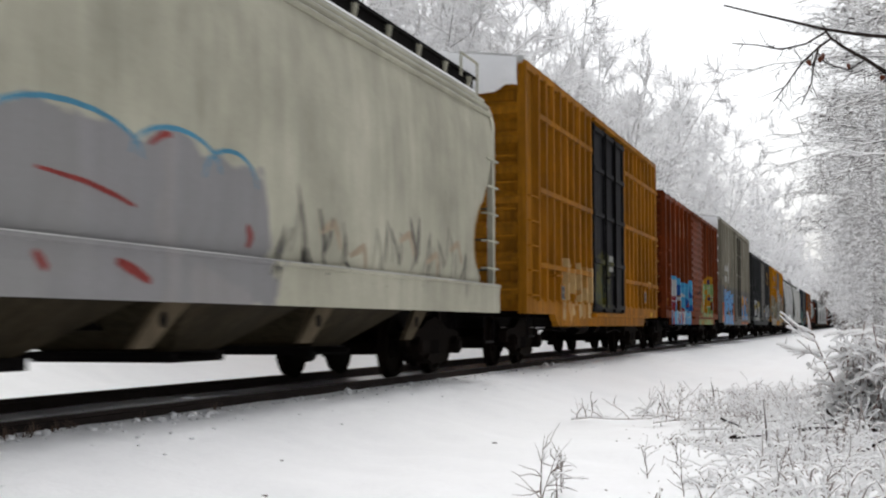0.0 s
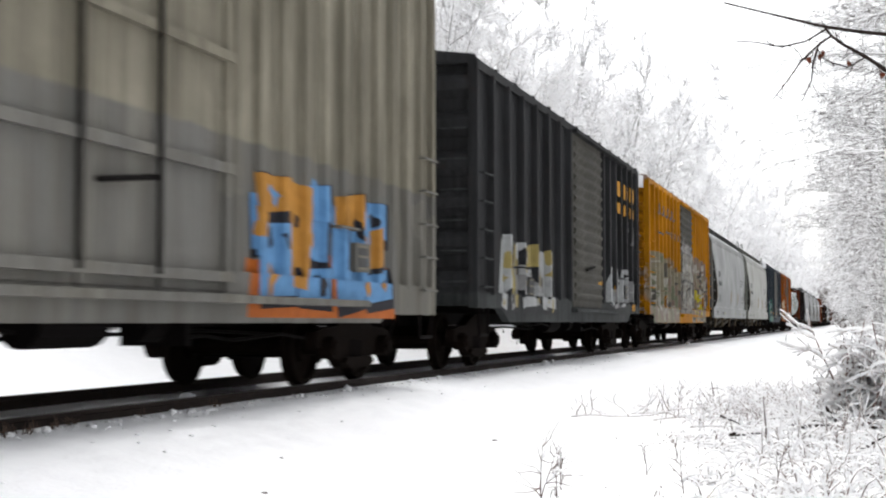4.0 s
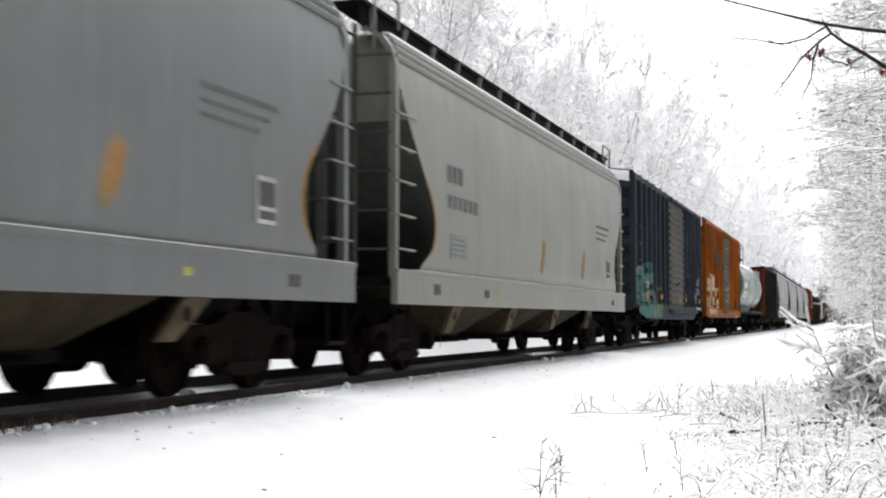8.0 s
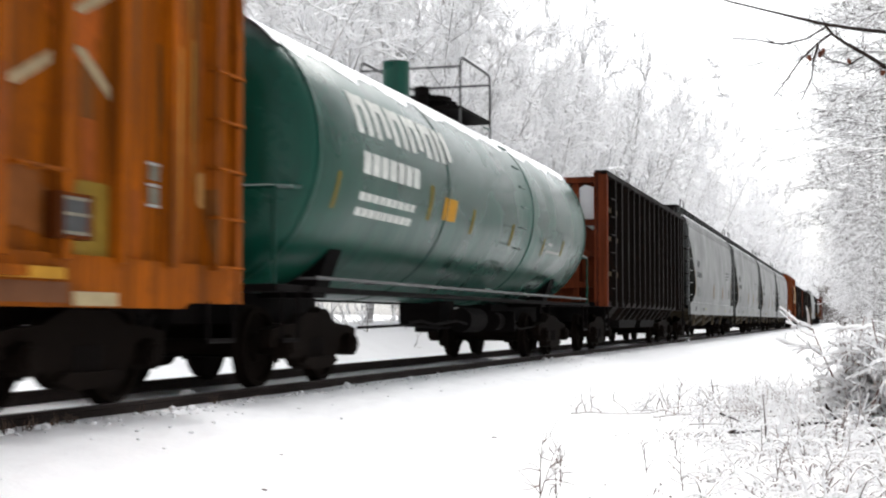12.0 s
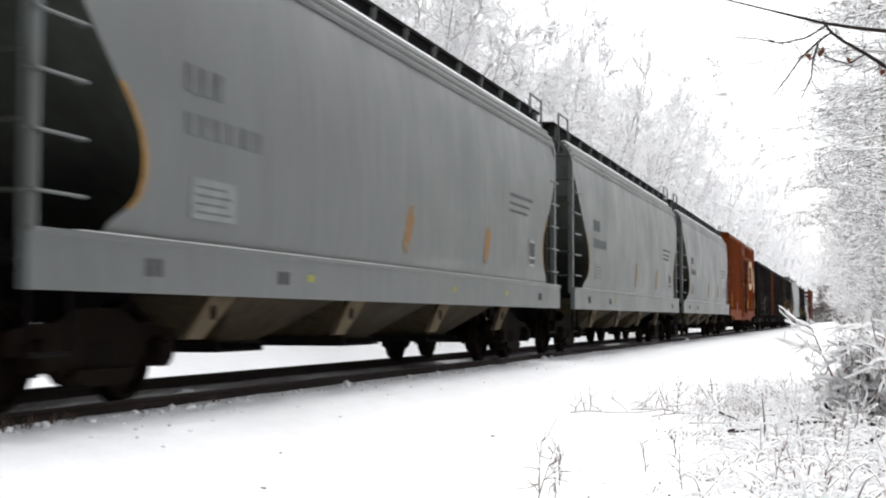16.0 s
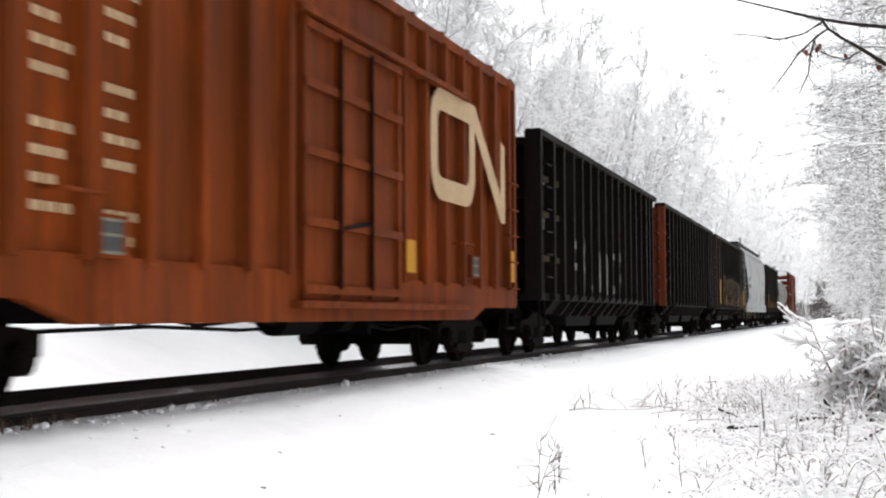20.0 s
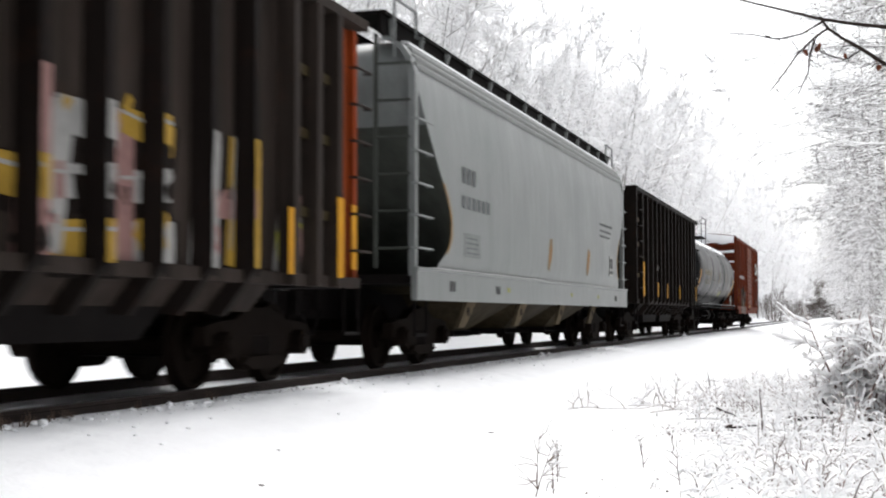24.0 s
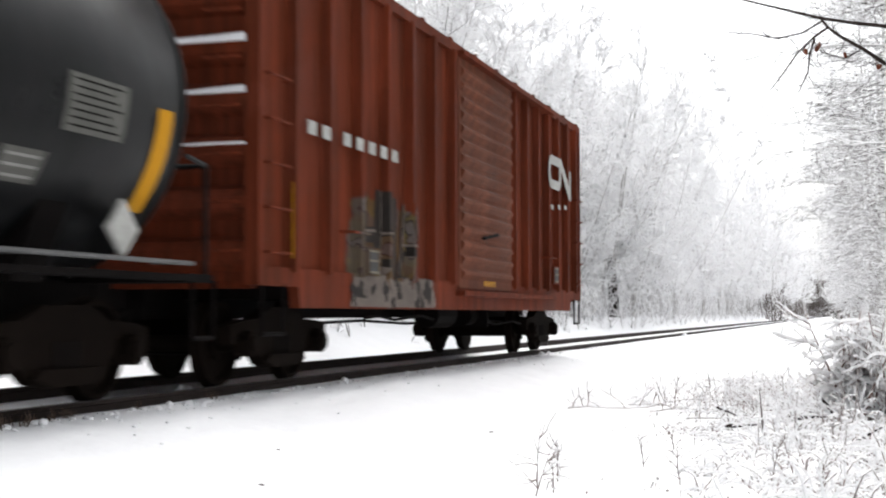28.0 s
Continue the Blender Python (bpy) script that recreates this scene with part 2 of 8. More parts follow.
def make_bogie():
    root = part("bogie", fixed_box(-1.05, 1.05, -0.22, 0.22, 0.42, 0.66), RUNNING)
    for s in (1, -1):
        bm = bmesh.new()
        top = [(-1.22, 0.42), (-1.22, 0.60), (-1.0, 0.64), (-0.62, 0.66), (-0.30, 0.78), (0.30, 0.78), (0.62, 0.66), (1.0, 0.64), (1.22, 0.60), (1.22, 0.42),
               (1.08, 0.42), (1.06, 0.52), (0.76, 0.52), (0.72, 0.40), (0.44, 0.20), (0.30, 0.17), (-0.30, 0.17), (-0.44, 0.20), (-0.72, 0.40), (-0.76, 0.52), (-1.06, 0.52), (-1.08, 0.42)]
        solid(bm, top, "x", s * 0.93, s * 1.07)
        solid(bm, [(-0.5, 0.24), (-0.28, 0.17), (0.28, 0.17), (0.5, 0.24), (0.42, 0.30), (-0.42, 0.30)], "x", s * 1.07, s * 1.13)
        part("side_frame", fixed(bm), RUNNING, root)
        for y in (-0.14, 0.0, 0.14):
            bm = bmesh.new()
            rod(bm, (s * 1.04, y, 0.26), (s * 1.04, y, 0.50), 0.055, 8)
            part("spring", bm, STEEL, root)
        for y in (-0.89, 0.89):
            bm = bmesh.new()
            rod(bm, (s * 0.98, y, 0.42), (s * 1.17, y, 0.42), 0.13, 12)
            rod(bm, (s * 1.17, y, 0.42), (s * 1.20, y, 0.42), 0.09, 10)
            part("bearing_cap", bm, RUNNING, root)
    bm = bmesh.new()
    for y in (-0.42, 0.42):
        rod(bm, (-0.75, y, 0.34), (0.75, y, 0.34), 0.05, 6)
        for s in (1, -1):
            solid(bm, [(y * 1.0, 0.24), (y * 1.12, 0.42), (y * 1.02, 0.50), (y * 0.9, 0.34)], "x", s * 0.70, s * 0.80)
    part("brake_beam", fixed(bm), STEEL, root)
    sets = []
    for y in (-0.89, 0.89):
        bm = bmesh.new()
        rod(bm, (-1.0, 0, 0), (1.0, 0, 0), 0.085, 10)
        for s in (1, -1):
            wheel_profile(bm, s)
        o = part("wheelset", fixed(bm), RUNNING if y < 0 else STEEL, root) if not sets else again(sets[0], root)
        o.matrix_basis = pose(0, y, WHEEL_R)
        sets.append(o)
    return root


def fixed_box(*a):
    bm = bmesh.new()
    box(bm, *a)
    return fixed(bm)


BOGIE = make_bogie()
WHEELSETS = []
WAGONS = []


def add_bogies(root, reach, first=[BOGIE]):
    """Two bogies under a wagon, reach metres before and behind its middle."""
    for y in (-reach, reach):
        if first:
            o = first.pop()
            o.parent = root
        else:
            o = new("bogie", BOGIE.data)
            o.parent = root
            for c in BOGIE.children:
                k = new(c.name.split(".")[0], c.data)
                k.parent = o
                k.matrix_basis = c.matrix_basis.copy()
        o.matrix_basis = pose(0, y, 0)
        WHEELSETS.extend(sorted((c for c in o.children if c.name.startswith("wheelset")), key=lambda c: c.location.y))


def add_couplers(root, end, z=0.86):
    for s in (-1, 1):
        bm = bmesh.new()
        box(bm, -0.09, 0.09, min(s * (end - 0.6), s * (end + 0.42)), max(s * (end - 0.6), s * (end + 0.42)), z - 0.09, z + 0.09)
        solid(bm, [(-0.14, s * (end + 0.36)), (-0.19, s * (end + 0.62)), (-0.02, s * (end + 0.74)), (0.05, s * (end + 0.55)), (0.19, s * (end + 0.6)), (0.16, s * (end + 0.36))], "z", z - 0.15, z + 0.15)
        part("coupler", fixed(bm), STEEL, root)
        bm = bmesh.new()
        bend = [(s * (end + 0.1 + 0.1 * k), z - 0.12 - 0.28 * math.sin(math.pi * min(1, k / 6 * 1.1))) for k in range(7)]
        loft(bm, [[(0.28 + 0.022 * math.cos(1.047 * q), y, h + 0.022 * math.sin(1.047 * q)) for q in range(6)] for y, h in bend])
        part("brake_hose", bm, STEEL, root)


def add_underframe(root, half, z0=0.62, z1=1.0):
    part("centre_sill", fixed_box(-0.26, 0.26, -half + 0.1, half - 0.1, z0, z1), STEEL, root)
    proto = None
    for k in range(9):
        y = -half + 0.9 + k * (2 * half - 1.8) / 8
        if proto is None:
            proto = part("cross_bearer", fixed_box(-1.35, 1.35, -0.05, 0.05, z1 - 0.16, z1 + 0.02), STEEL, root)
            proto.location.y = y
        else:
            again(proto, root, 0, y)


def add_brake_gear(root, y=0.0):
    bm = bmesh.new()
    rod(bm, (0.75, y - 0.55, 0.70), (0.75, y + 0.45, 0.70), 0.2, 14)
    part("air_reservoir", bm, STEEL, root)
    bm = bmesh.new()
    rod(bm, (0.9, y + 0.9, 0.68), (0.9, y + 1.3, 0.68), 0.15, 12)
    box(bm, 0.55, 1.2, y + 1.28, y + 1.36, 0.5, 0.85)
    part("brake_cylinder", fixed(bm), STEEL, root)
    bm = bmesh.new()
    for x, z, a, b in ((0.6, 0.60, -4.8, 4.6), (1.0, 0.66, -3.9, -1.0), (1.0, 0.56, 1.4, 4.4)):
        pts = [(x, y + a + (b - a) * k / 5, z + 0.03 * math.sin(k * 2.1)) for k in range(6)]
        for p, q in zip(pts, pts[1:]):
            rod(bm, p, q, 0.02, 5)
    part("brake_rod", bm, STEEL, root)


def add_ladder(root, mat, x, y0, y1, z0, z1, rungs, side=1, stiles=False, name="grab_iron"):
    """Rungs one above the other, each a bent bar of its own on one mesh."""
    proto = None
    for k in range(rungs):
        z = z0 + (z1 - z0) * (k + 0.5) / rungs
        if proto is None:
            bm = bmesh.new()
            rod(bm, (x + side * 0.07, y0, 0), (x + side * 0.07, y1, 0), 0.016, 5)
            for y in (y0, y1):
                rod(bm, (x - side * 0.02, y, 0), (x + side * 0.07, y, 0), 0.016, 5)
            proto = part(name, bm, mat, root)
            proto.location.z = z
        else:
            again(proto, root, 0, 0, z)


def add_bars(root, mat, name, x, bars):
    """Flat lettering that cannot be read: one bar (y0, y1, z0, z1) for each mark on the side at x."""
    for y0, y1, z0, z1 in bars:
        n = max(1, round((y1 - y0) / 0.16)) if z1 - z0 < 0.3 else 1
        w = (y1 - y0) / n
        for k in range(n):
            part(name, fixed_box(x, x + 0.006, y0 + k * w, y0 + (k + (0.7 if n > 1 else 1.0)) * w, z0, z1), mat, root)


def wagon(name, y0, y1, label, category):
    root = new(name)
    root.empty_display_size = 0.5
    tagged(root, label, category, "freight train")
    WAGONS.append((root, (y0 + y1) / 2))
    return root, (y1 - y0) / 2


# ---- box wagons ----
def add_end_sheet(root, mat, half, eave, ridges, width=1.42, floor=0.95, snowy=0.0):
    """Pressed steel ends with horizontal ridges."""
    for s in (-1, 1):
        bm = bmesh.new()
        out = [(s * (half - 0.10), floor)]
        step = (eave - floor - 0.15) / ridges
        for k in range(ridges):
            z = floor + 0.1 + k * step
            for f, d in ((0.06, -0.09), (0.16, -0.02), (0.34, 0.09), (0.54, 0.11), (0.70, 0.05), (0.84, -0.08)):
                out.append((s * (half - 0.09 + d), z + f * step))
        out += [(s * (half - 0.10), eave + 0.06), (s * (half - 0.2), eave + 0.06), (s * (half - 0.2), floor)]
        solid(bm, out, "x", -width, width)
        e = part("end_sheet", fixed(bm), mat, root)
        if snowy and s < 0:
            rng = random.Random(ridges)
            for k in range(ridges // 2 - 1, ridges):
                z = floor + 0.1 + k * step + 0.55 * step
                rows = []
                for q in range(9):
                    x = -width + 0.02 + (width - 0.02) * 2 * q / 8
                    h = (0.03 + 0.20 * (q / 8) ** 1.4 * snowy) * rng.uniform(0.7, 1.2) * (0.08 + 0.92 * ((k + 1) / ridges) ** 3)
                    rows.append([(x, s * (half + 0.00), z - 0.01), (x, s * (half + 0.045), z + 0.01), (x, s * (half + 0.03), z + 0.5 * h), (x, s * (half - 0.03), z + h + 0.02), (x, s * (half - 0.12), z + h)])
                bm = bmesh.new()
                loft(bm, rows)
                part("ridge_snow", fixed(bm), SNOW, e)


def add_end_drift(root, half, eave, depth):
    """Snow that the ride has plastered on the upper part of the leading end."""
    rng = random.Random(int(half * 977))
    bm = bmesh.new()
    rows = []
    for k in range(15):
        x = -1.40 + 2.80 * k / 14
        low = eave - depth * rng.uniform(0.8, 1.1)
        top = eave + 0.17 * (1 - abs(x) / 1.4) + 0.05
        rows.append([(x, -half - 0.005, low), (x, -half - 0.05 - rng.uniform(0, 0.015), low + 0.06), (x, -half - 0.06, (low + top) / 2), (x, -half - 0.045, top - 0.02), (x, -half + 0.05, top + 0.03)])
    sheet(bm, rows)
    part("end_snow", fixed(bm), SNOW, root, "snow plastered on the leading end", True)


def sheet(bm, rows):
    vs = [[bm.verts.new(p) for p in r] for r in rows]
    for a, b in zip(vs, vs[1:]):
        for i in range(len(a) - 1):
            bm.faces.new((a[i], a[i + 1], b[i + 1], b[i]))


def add_roof(root, mat, half, eave, snow=True, width=1.5, rise=0.17):
    bm = bmesh.new()
    solid(bm, [(-width, eave - 0.06), (-width, eave + 0.03), (-0.7, eave + rise * 0.75), (0, eave + rise), (0.7, eave + rise * 0.75), (width, eave + 0.03), (width, eave - 0.06)], "y", -half, half)
    part("roof", fixed(bm), mat, root)
    seams = int(half * 2 / 1.25)
    proto = None
    for k in range(seams + 1):
        y = -half + 0.04 + k * (2 * half - 0.08) / seams
        if proto is None:
            bm = bmesh.new()
            solid(bm, [(-width, eave - 0.02), (-width, eave + 0.07), (-0.7, eave + rise * 0.75 + 0.05), (0, eave + rise + 0.05), (0.7, eave + rise * 0.75 + 0.05), (width, eave + 0.07), (width, eave - 0.02)], "y", -0.04, 0.04)
            proto = part("roof_seam", fixed(bm), mat, root)
            proto.location.y = y
        else:
            again(proto, root, 0, y)
    if snow:
        rng = random.Random(int(half * 1000) + int(eave * 100))
        bm = bmesh.new()
        ny, nx = 44, 8
        grid = []
        for i in range(ny + 1):
            y = -half + 0.06 + i * (2 * half - 0.12) / ny
            row = []
            for j in range(nx + 1):
                x = -1 + 2 * j / nx
                e = 1 - abs(x) ** 6
                px = x * (width - 0.05 + rng.uniform(-0.04, 0.03))
                pz = eave + 0.035 + rise * (1 - abs(x)) * 0.95 + (0.05 + rng.uniform(-0.012, 0.02)) * e
                row.append(bm.verts.new((px, y, pz)))
            grid.append(row)
        for a, b in zip(grid, grid[1:]):
            for j in range(nx):
                bm.faces.new((a[j], a[j + 1], b[j + 1], b[j]))
        part("roof_snow", fixed(bm), SNOW, root, "thin layer of snow on the roof", True)


def box_wagon(y0, y1, eave, mat, label, door, posts, sill=0.72, end_sill=0.92, notch=(6.3, 5.3), ridges=6, end_mat=None, door_mat=None, belts=(),
              door_kind="ribbed", post_w=0.11, post_d=0.11, ladder=(5, 0.0), roof_mat=None, door_z=None, reach=6.2, snow=True, end_snow=0.0, drift=0.0):
    root, half = wagon("box_wagon", y0, y1, label, "box wagon")
    W = 1.47
    part("body", fixed_box(-W, W, -half + 0.14, half - 0.14, 1.02, eave - 0.05), mat, root)
    for s in (1, -1):
        bm = bmesh.new()
        a, b = notch
        solid(bm, [(-half, 1.16), (-half, end_sill), (-a, end_sill), (-b, sill), (b, sill), (a, end_sill), (half, end_sill), (half, 1.16)], "x", s * (W - 0.05), s * (W + 0.06))
        part("side_sill", fixed(bm), mat, root)
        part("top_rail", fixed_box(min(s * (W - 0.02), s * (W + 0.07)), max(s * (W - 0.02), s * (W + 0.07)), -half, half, eave - 0.14, eave + 0.0), mat, root)
        for z in belts:
            for ya, yb in ((-half + 0.9, door[0] - 0.15), (door[1] + 0.15, half - 0.15)):
                part("side_belt", fixed_box(min(s * W, s * (W + 0.12)), max(s * W, s * (W + 0.12)), ya, yb, z - 0.045, z + 0.045), mat, root)
        for c in (-half + 0.06, half - 0.06):
            part("corner_post", fixed_box(min(s * (W - 0.08), s * (W + 0.07)), max(s * (W - 0.08), s * (W + 0.07)), c - 0.06, c + 0.06, end_sill, eave), mat, root)
    for y in posts:
        if door[0] - 0.1 < y < door[1] + 0.1:
            continue
        bm = bmesh.new()
        solid(bm, [(W, y - post_w * 0.75), (W + post_d, y - post_w * 0.5), (W + post_d, y + post_w * 0.5), (W, y + post_w * 0.75)], "z", 1.12, eave - 0.12)
        p = part("side_post", fixed(bm), mat, root)
        again(p, root, -2 * W - post_d)
    end_mat = end_mat or mat
    add_end_sheet(root, end_mat, half, eave, ridges, snowy=end_snow)
    add_roof(root, roof_mat or end_mat, half, eave, snow)
    if drift:
        add_end_drift(root, half, eave, drift)
    add_underframe(root, half - 0.1, 0.66, 1.02)
    add_brake_gear(root, 0.4)
    add_bogies(root, reach)
    add_couplers(root, half)
    # door
    dz0, dz1 = door_z or (sill + 0.30, eave - 0.16)
    for s in (1, -1):
        bm = bmesh.new()
        x0, x1 = s * (W + 0.01), s * (W + 0.075)
        box(bm, min(x0, x1), max(x0, x1), door[0], door[1], dz0, dz1)
        if door_kind == "ribbed":
            k = 15
            step = (dz1 - dz0 - 0.2) / k
        d = part("door", fixed(bm), door_mat or mat, root)
        if door_kind == "ribbed":
            for i in range(k):
                z = dz0 + 0.12 + i * step
                bm = bmesh.new()
                solid(bm, [(s * (W + 0.07), z), (s * (W + 0.125), z + step * 0.35), (s * (W + 0.125), z + step * 0.55), (s * (W + 0.07), z + step * 0.8)], "y", door[0] + 0.1, door[1] - 0.1)
                part("door_ridge", fixed(bm), door_mat or mat, d)
        if door_kind == "plug":
            for y in (door[0] + 0.06, (door[0] * 2 + door[1]) / 3, (door[0] + 2 * door[1]) / 3, door[1] - 0.06):
                part("door_stile", fixed_box(min(x1, x1 + s * 0.05), max(x1, x1 + s * 0.05), y - 0.05, y + 0.05, dz0, dz1), door_mat or mat, d)
            for f in (0.03, 0.27, 0.52, 0.76, 0.97):
                z = dz0 + f * (dz1 - dz0)
                part("door_rail", fixed_box(min(x1, x1 + s * 0.07), max(x1, x1 + s * 0.07), door[0], door[1], z - 0.045, z + 0.045), door_mat or mat, d)
            for f in (0.3, 0.62):
                y = door[0] + f * (door[1] - door[0])
                bm = bmesh.new()
                rod(bm, (x1 + s * 0.09, y, dz0 + 0.1), (x1 + s * 0.09, y, dz1 - 0.1), 0.022, 6)
                part("lock_rod", bm, STEEL, d)
        bm = bmesh.new()
        rod(bm, (s * (W + 0.14), (door[0] + door[1]) / 2 - 0.45, dz0 + 0.75), (s * (W + 0.14), (door[0] + door[1]) / 2 + 0.4, dz0 + 0.85), 0.025, 6)
        part("door_handle", bm, STEEL, d)
        for z in (dz0 - 0.07, dz1 + 0.03):
            part("door_track", fixed_box(min(s * W, s * (W + 0.19)), max(s * W, s * (W + 0.19)), door[0] - (0.2 if door_kind == "plug" else 0.1), min(half - 0.2, door[1] + (door[1] - door[0]) * 0.95), z - 0.035, z + 0.035), mat, root)
    for y, z in ((door[1] + 0.55 * (half - door[1]), 1.42), (-half + 0.45 * (half + door[0]), 1.30)):
        board = part("tack_board", fixed_box(W + 0.02, W + post_d + 0.02, y - 0.22, y + 0.22, z - 0.16, z + 0.16), end_mat, root)
        part("notice", fixed_box(W + post_d + 0.021, W + post_d + 0.026, y - 0.15, y + 0.13, z - 0.11, z + 0.11), DARK_MARK, board)
        for q in (z - 0.12, z + 0.01, z + 0.12):
            part("notice_line", fixed_box(W + post_d + 0.027, W + post_d + 0.031, y - 0.16, y + 0.14, q - 0.012, q + 0.012), DULL_MARK, board)
        bm = bmesh.new()
        rod(bm, (W + post_d + 0.05, y - 0.75, z + 0.3), (W + post_d + 0.05, y - 0.2, z + 0.3), 0.018, 6)
        for q in (y - 0.75, y - 0.2):
            rod(bm, (W, q, z + 0.3), (W + post_d + 0.05, q, z + 0.3), 0.016, 5)
        part("hand_hold", bm, mat, root)
    # ladders and grab irons
    for y in (-half + 0.12, half - 0.62):
        add_ladder(root, mat, W + 0.06, y, y + 0.5, end_sill + 0.1, end_sill + 0.1 + 0.42 * ladder[0], ladder[0])
        add_ladder(root, mat, -W - 0.06, y, y + 0.5, end_sill + 0.1, end_sill + 0.1 + 0.42 * ladder[0], ladder[0], -1)
        bm = bmesh.new()
        for q in (y, y + 0.5):
            rod(bm, (W + 0.05, q, end_sill + 0.02), (W + 0.05, q, 0.52), 0.02, 5)
        rod(bm, (W + 0.05, y, 0.52), (W + 0.05, y + 0.5, 0.52), 0.022, 5)
        part("stirrup_step", bm, STEEL, root)
    for s in (-1, 1):
        proto = None
        for k in range(6):
            if proto is None:
                bm = bmesh.new()
                rod(bm, (1.0, s * (half + 0.08), 0), (1.38, s * (half + 0.08), 0), 0.016, 5)
                proto = part("end_grab_iron", bm, mat, root)
                proto.location.z = 1.3
            else:
                again(proto, root, 0, 0, 1.3 + k * 0.45)
    return root, half, W


def spaced(half, n, door):
    """n posts over each of the two wall panels beside the door."""
    a = [-half + 0.85 + k * (door[0] - 0.25 + half - 0.85) / (n - 1) for k in range(n)]
    b = [door[1] + 0.25 + k * (half - 0.55 - door[1] - 0.25) / (n - 1) for k in range(n)]
    return a + b


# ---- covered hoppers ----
# Grime plus painted shade: recessed hopper ends are darker than the body colour.
END_SHADE_GRIME = plain("sooty_end", (0.040, 0.043, 0.038), 0.8, 0.5, 3, gloss=0.03)
# Pale lines along hopper ledges: a painted highlight with a little snow.
LEDGE = plain("dirty_snow", (0.42, 0.42, 0.41), 0.8, 0.5, 2)
DUSTY = plain("dust_caked_steel", (0.095, 0.075, 0.05), 0.9, 0.5, 5, gloss=0.03)
EDGE_ORANGE = plain("faded_edge_orange", (0.22, 0.125, 0.04), 0.6, 0.45, 4)


